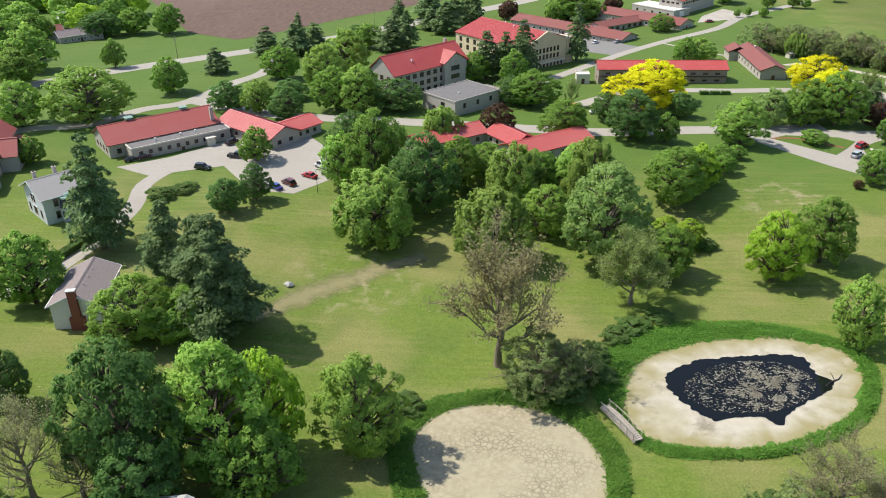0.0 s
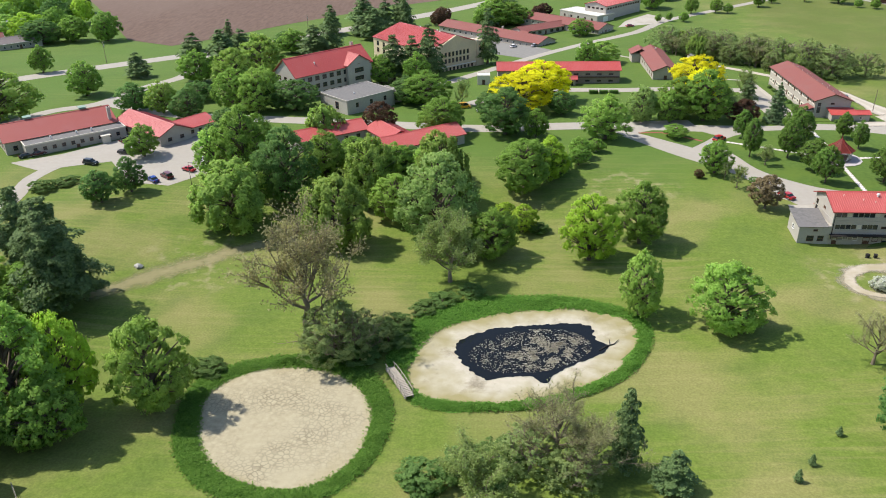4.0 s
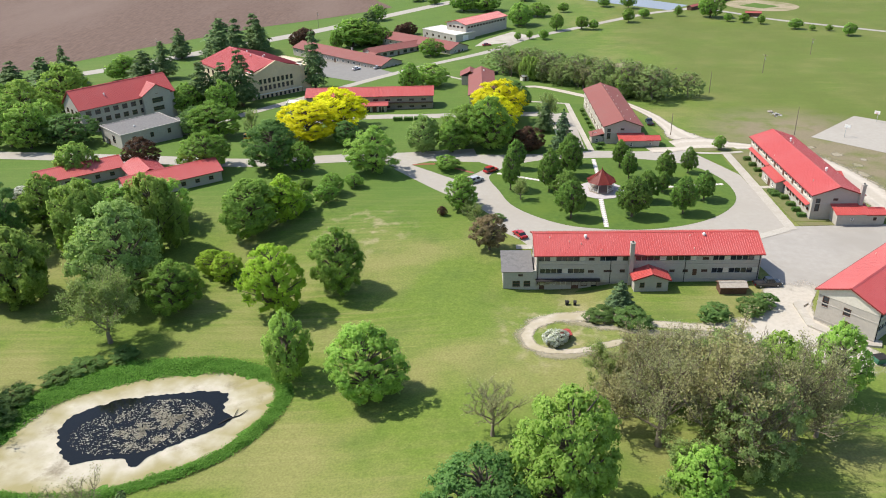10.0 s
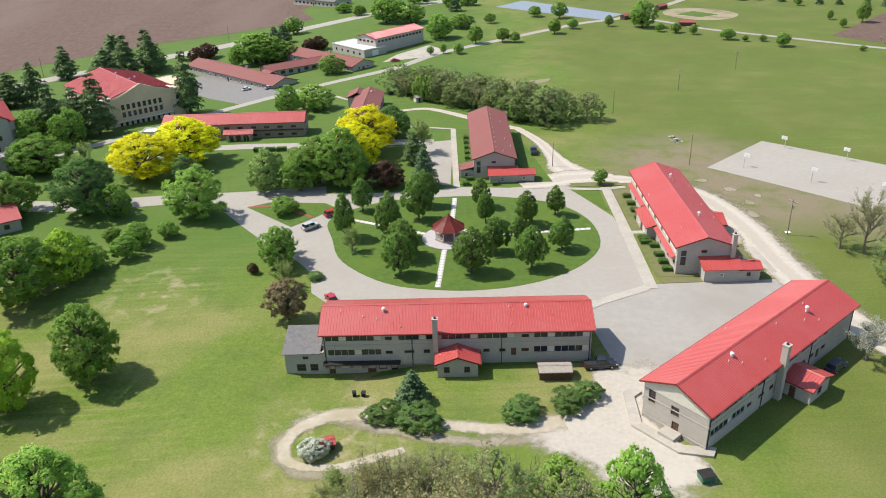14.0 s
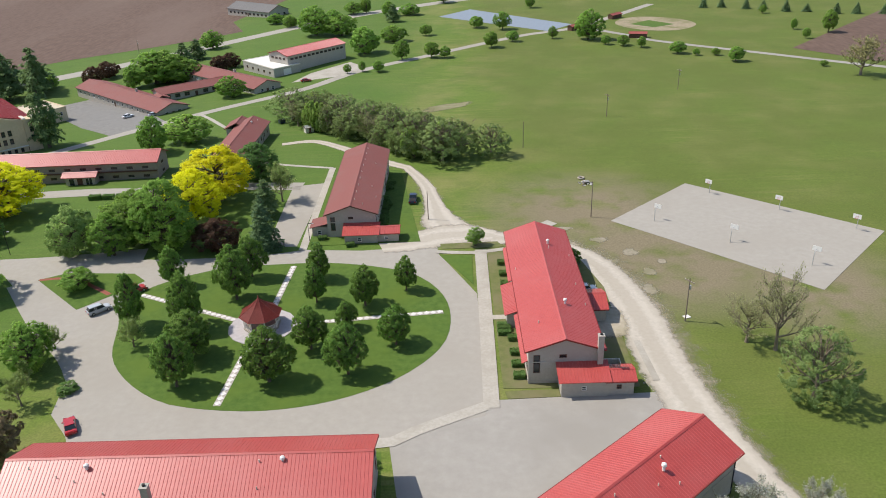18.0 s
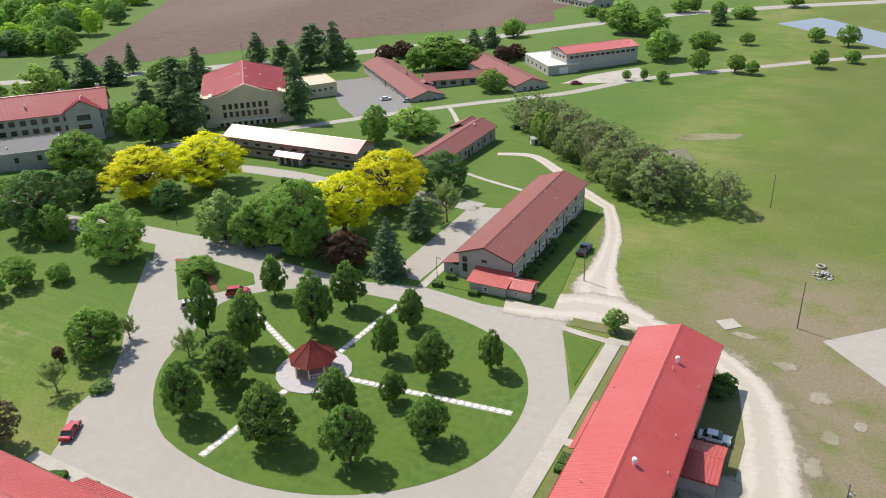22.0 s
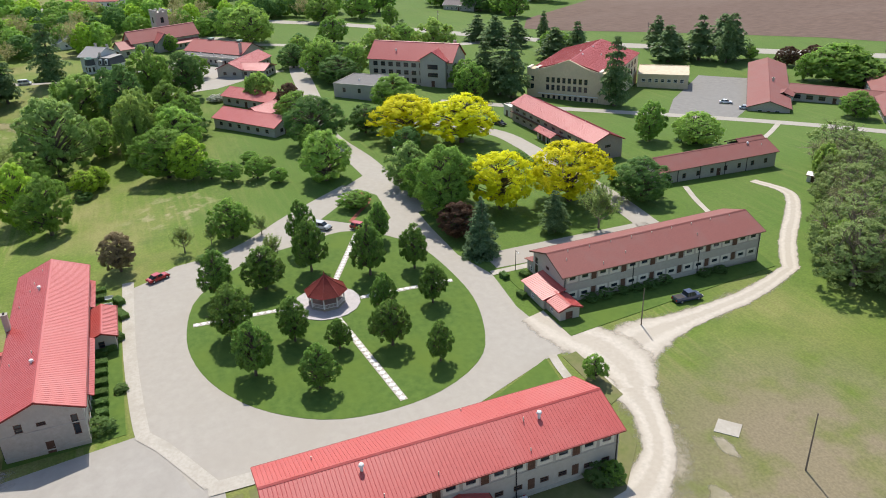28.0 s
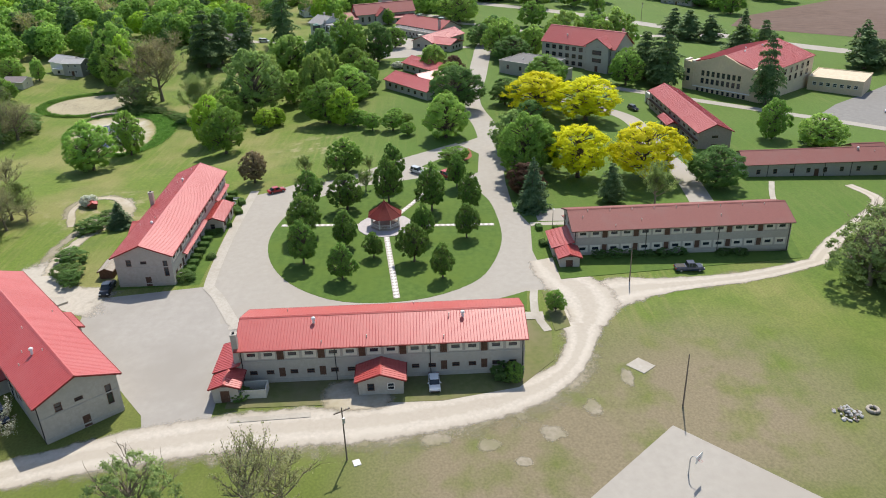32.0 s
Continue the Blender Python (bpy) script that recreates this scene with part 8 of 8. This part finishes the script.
utility_pole(217.0, 202.2, 9.0)
utility_pole(208.2, 251.8, 9.4, False, "tall weathered wooden pole beside the court")
utility_pole(197.2, 309.8, 8.4, False, "tall weathered wooden pole in the meadow")
utility_pole(229.5, 342.9, 8.2)
utility_pole(264.4, 379.3, 8.0)
utility_pole(168.6, 253.7, 7.4, False, "thin wooden pole beside a brown-roofed hall")
for px, py in ((-213, 236), (-140, 338), (-63, 420), (10, 497), (88, 572)):
    utility_pole(px, py, 10, True, "wooden utility pole along the highway")


def lamp_post(x, y, h, label):
    root = thing("street_lamp", x, y, 0, label, "street lamp", "street lamps")
    bm = bmesh.new()
    drum(bm, 0, 0, -0.2, h, 0.08, 0.05, 8)
    part("post", bm, M_DARK, root)
    bm = bmesh.new()
    block(bm, -0.05, 1.0, -0.04, 0.04, h - 0.08, h)
    part("arm", bm, M_DARK, root)
    bm = bmesh.new()
    block(bm, 0.7, 1.3, -0.14, 0.14, h - 0.16, h - 0.03)
    part("lamp_head", bm, M_STEEL, root)


lamp_post(71.4, 240.8, 6.0, "dark street lamp beside the campus road")
lamp_post(-44.0, 181.2, 6.5, "dark street lamp at the parking lot's edge")
lamp_post(141.0, 243.0, 4.5, "small dark lamp by the north lot")


def hoop(x, y, ang):
    root = thing("basketball_hoop", x, y, ang, "basketball hoop with white backboard on a steel post", "basketball hoop", "hoops on the court", ground_z(x, y) + 0.07)
    v, f = [], []
    tube(v, f, [(0, 0, 0), (0, 0, 2.6), (0.25, 0, 3.2), (1.1, 0, 3.45)], [0.08, 0.08, 0.07, 0.06], 8)
    ob = new("post", mesh_from("post", v, f, M_STEEL))
    ob.parent = root
    bm = bmesh.new()
    block(bm, 1.1, 1.16, -0.9, 0.9, 2.9, 4.0)
    rounded(bm, 0.02)
    board = part("backboard", bm, M_WHITE, root)
    bm = bmesh.new()
    for q in ((-0.3, 0.3, 3.12, 3.16), (-0.3, 0.3, 3.5, 3.54), (-0.3, -0.26, 3.16, 3.5), (0.26, 0.3, 3.16, 3.5)):
        block(bm, 1.165, 1.175, q[0], q[1], q[2], q[3])
    part("target_square", bm, PAINT["red"], board)
    v, f = [], []
    tube(v, f, [(1.42 + 0.23 * math.cos(a), 0.23 * math.sin(a), 3.05) for a in np.linspace(0, 6.3, 17)], [0.02] * 17, 5)
    ob = new("rim", mesh_from("rim", v, f, PAINT["red"]))
    ob.parent = board


for hx, hy, ha in ((222.6, 248.0, 45 - 90), (241.1, 265.4, -135), (236.1, 234.6, 45), (254.0, 252.6, -135), (249.0, 222.4, 45), (266.4, 239.6, -135)):
    hoop(hx, hy, ha if ha != -45 else 45)


def shed(x, y, ang, l, w, h, roof, wall, label):
    root = thing("shed", x, y, ang, label, "shed")
    walls(root, -l / 2, l / 2, -w / 2, w / 2, h, wall, {"s": [(l * 0.35, l * 0.35 + 0.9, 0, min(1.9, h - 0.2), "d")]}, h + w * 0.22, base=-0.3, thick=0.12)
    gable_roof(root, -l / 2 - 0.2, l / 2 + 0.2, -w / 2 - 0.25, w / 2 + 0.25, h, h + w * 0.25, roof, rib=0)


shed(156.0, 148.4, 0, 5.4, 2.6, 1.7, M_TIMBER, M_BROWN, "low weathered timber shelter on the lawn")
shed(215.4, 145.4, -8, 4.6, 3.0, 2.0, M_STEEL, M_POLE, "small shed with pale metal roof")
shed(119.2, 131.0, 20, 1.9, 1.7, 1.2, M_RED, M_BROWN, "tiny red-roofed doghouse beside a blossoming bush")
for hx, hy, ha in ((245, 514, 42), (273, 545, 42), (273, 486, -12)):
    shed(hx, hy, ha, 9.0, 3.2, 2.2, M_ROSEROOF, M_BROWN, "low red-roofed dugout beside the ball field")
shed(126.2, 336.2, 30, 3.0, 2.2, 1.9, M_STEEL, M_CREAM, "small pale utility shed by the thicket")


def dumpster(x, y, ang, mt, label):
    root = thing("dumpster", x, y, ang, label, "dumpster")
    bm = bmesh.new()
    taper(bm, (-0.95, 0.95, 0.7), (-1.05, 1.05, 0.9), 0.12, 1.25)
    rounded(bm, 0.04)
    part("bin", bm, mt, root)
    bm = bmesh.new()
    block(bm, -1.08, 1.08, -0.93, 0.93, 1.25, 1.33)
    part("lid", bm, M_DARK, root, "black plastic lid")
    for s in (-1, 1):
        bm = bmesh.new()
        block(bm, s * 1.0 - 0.08, s * 1.0 + 0.08, -0.6, 0.6, 0.75, 0.9)
        part("lifting_pocket", bm, mt, root)
    for a in (-0.75, 0.75):
        for b in (-0.5, 0.5):
            child("caster", shared(("caster",), lambda bm: drum(bm, 0, 0, -0.04, 0.04, 0.1, n=10), M_TYRE), root, pose(a, b, 0.1, 90))


M_GREENBIN = paint("green_bin", (0.015, 0.13, 0.07), 0.5)
dumpster(174.2, 122.4, 12, M_GREENBIN, "green steel dumpster with black lid on dirt")
dumpster(114.4, 349.3, 40, PAINT["navy"], "dark steel dumpster by the thicket")

rubble = thing("rubble_heap", 210.8, 275.6, 0, "heap of broken concrete and stones on grass", "rubble")
rr = random.Random(3)
for k in range(60):
    bm = bmesh.new()
    a, d = rr.uniform(0, 6.28), rr.uniform(0, 2.1)
    rock(bm, d * math.cos(a), d * math.sin(a), 0.15 + max(0, 0.9 - d * 0.5) * rr.random(), rr.uniform(0.12, 0.32), rr)
    part("stone", bm, M_STONE if k % 5 else M_POLE, rubble)
tyre = thing("tractor_tyre", 210.3, 279.6, 0, "large pale tractor tyre lying on grass", "tyre")
v, f = [], []
tube(v, f, [(0.75 * math.cos(a), 0.75 * math.sin(a), 0.25) for a in np.linspace(0, 6.2832, 25)], [0.26] * 25, 8)
ob = new("casing", mesh_from("casing", v, f, M_TIMBER, True))
ob.parent = tyre

sign = thing("ground_plate", 217.7, 203.6, 20, "small white concrete cover plate in grass", "cover plate")
bm = bmesh.new()
block(bm, -0.6, 0.6, -0.5, 0.5, -0.1, 0.12)
part("plate", bm, M_WHITEPAVE, sign)

for bx, by, ba in ((146.5, 163.2, 0), (118.5, 166.6, 90), (121.5, 166.4, 90)):
    bench = thing("garden_bench", bx, by, ba, "plain pale garden bench before a hall", "bench")
    bm = bmesh.new()
    block(bm, -0.8, 0.8, -0.25, 0.25, 0.42, 0.48)
    part("seat", bm, M_WHITE, bench)
    bm = bmesh.new()
    block(bm, -0.8, 0.8, 0.22, 0.28, 0.5, 0.95)
    part("backrest", bm, M_WHITE, bench)
    for sx in (-0.7, 0.7):
        bm = bmesh.new()
        block(bm, sx - 0.05, sx + 0.05, -0.22, 0.22, 0, 0.42)
        part("leg", bm, M_DARK, bench)

# brick path on the small island
ribbon("path_brick", [(84.8, 226.9), (92, 227.4), (98, 223.2), (103, 219.4)], 1.0, M_BRICK, 0.11, "narrow red brick path across a small island", "path")

# a stair and low fence by the near house
fence = thing("garden_fence", -31.0, 68.5, -50, "short weathered wooden rail fence", "fence")
for k in range(5):
    bm = bmesh.new()
    block(bm, k * 1.2 - 0.06, k * 1.2 + 0.06, -0.06, 0.06, -0.2, 1.2)
    part("post", bm, M_TIMBER, fence)
for z in (0.5, 1.0):
    bm = bmesh.new()
    block(bm, -0.1, 4.9, 0.06, 0.1, z, z + 0.12)
    part("rail", bm, M_TIMBER, fence)


# bins on the worn ground below the hall
def bin_(x, y, ang, label):
    root = thing("wheelie_bin", x, y, ang, label, "bin", "bins below the hall")
    bm = bmesh.new()
    v = [bm.verts.new(c) for c in [(-0.25, -0.28, 0.08), (0.25, -0.28, 0.08), (0.25, 0.28, 0.08), (-0.25, 0.28, 0.08), (-0.32, -0.38, 1.0), (0.32, -0.38, 1.0), (0.32, 0.38, 1.0), (-0.32, 0.38, 1.0)]]
    for f in ((3, 2, 1, 0), (4, 5, 6, 7), (0, 1, 5, 4), (1, 2, 6, 5), (2, 3, 7, 6), (3, 0, 4, 7)):
        bm.faces.new([v[i] for i in f])
    part("tub", bm, M_TYRE, root)
    bm = bmesh.new()
    prism(bm, [(-0.42, 1.0), (0.42, 1.0), (0.42, 1.1), (-0.2, 1.2)], -0.35, 0.35)
    part("lid", bm, M_DARK, root)
    for s in (-0.3, 0.24):
        bm = bmesh.new()
        block(bm, s, s + 0.06, 0.2, 0.42, 0.0, 0.22)
        part("wheel", bm, M_TYRE, root)


bin_(121.6, 145.6, 12, "black plastic wheelie bin on worn grass")
bin_(123.2, 145.4, -8, "black plastic wheelie bin on worn grass")

grove("pine", [(85.2, 78.0, 2.2, 0.55), (91.7, 84.7, 1.9, 0.5), (82.0, 74.5, 2.4, 0.6)], "young dark conifer planted on the meadow")
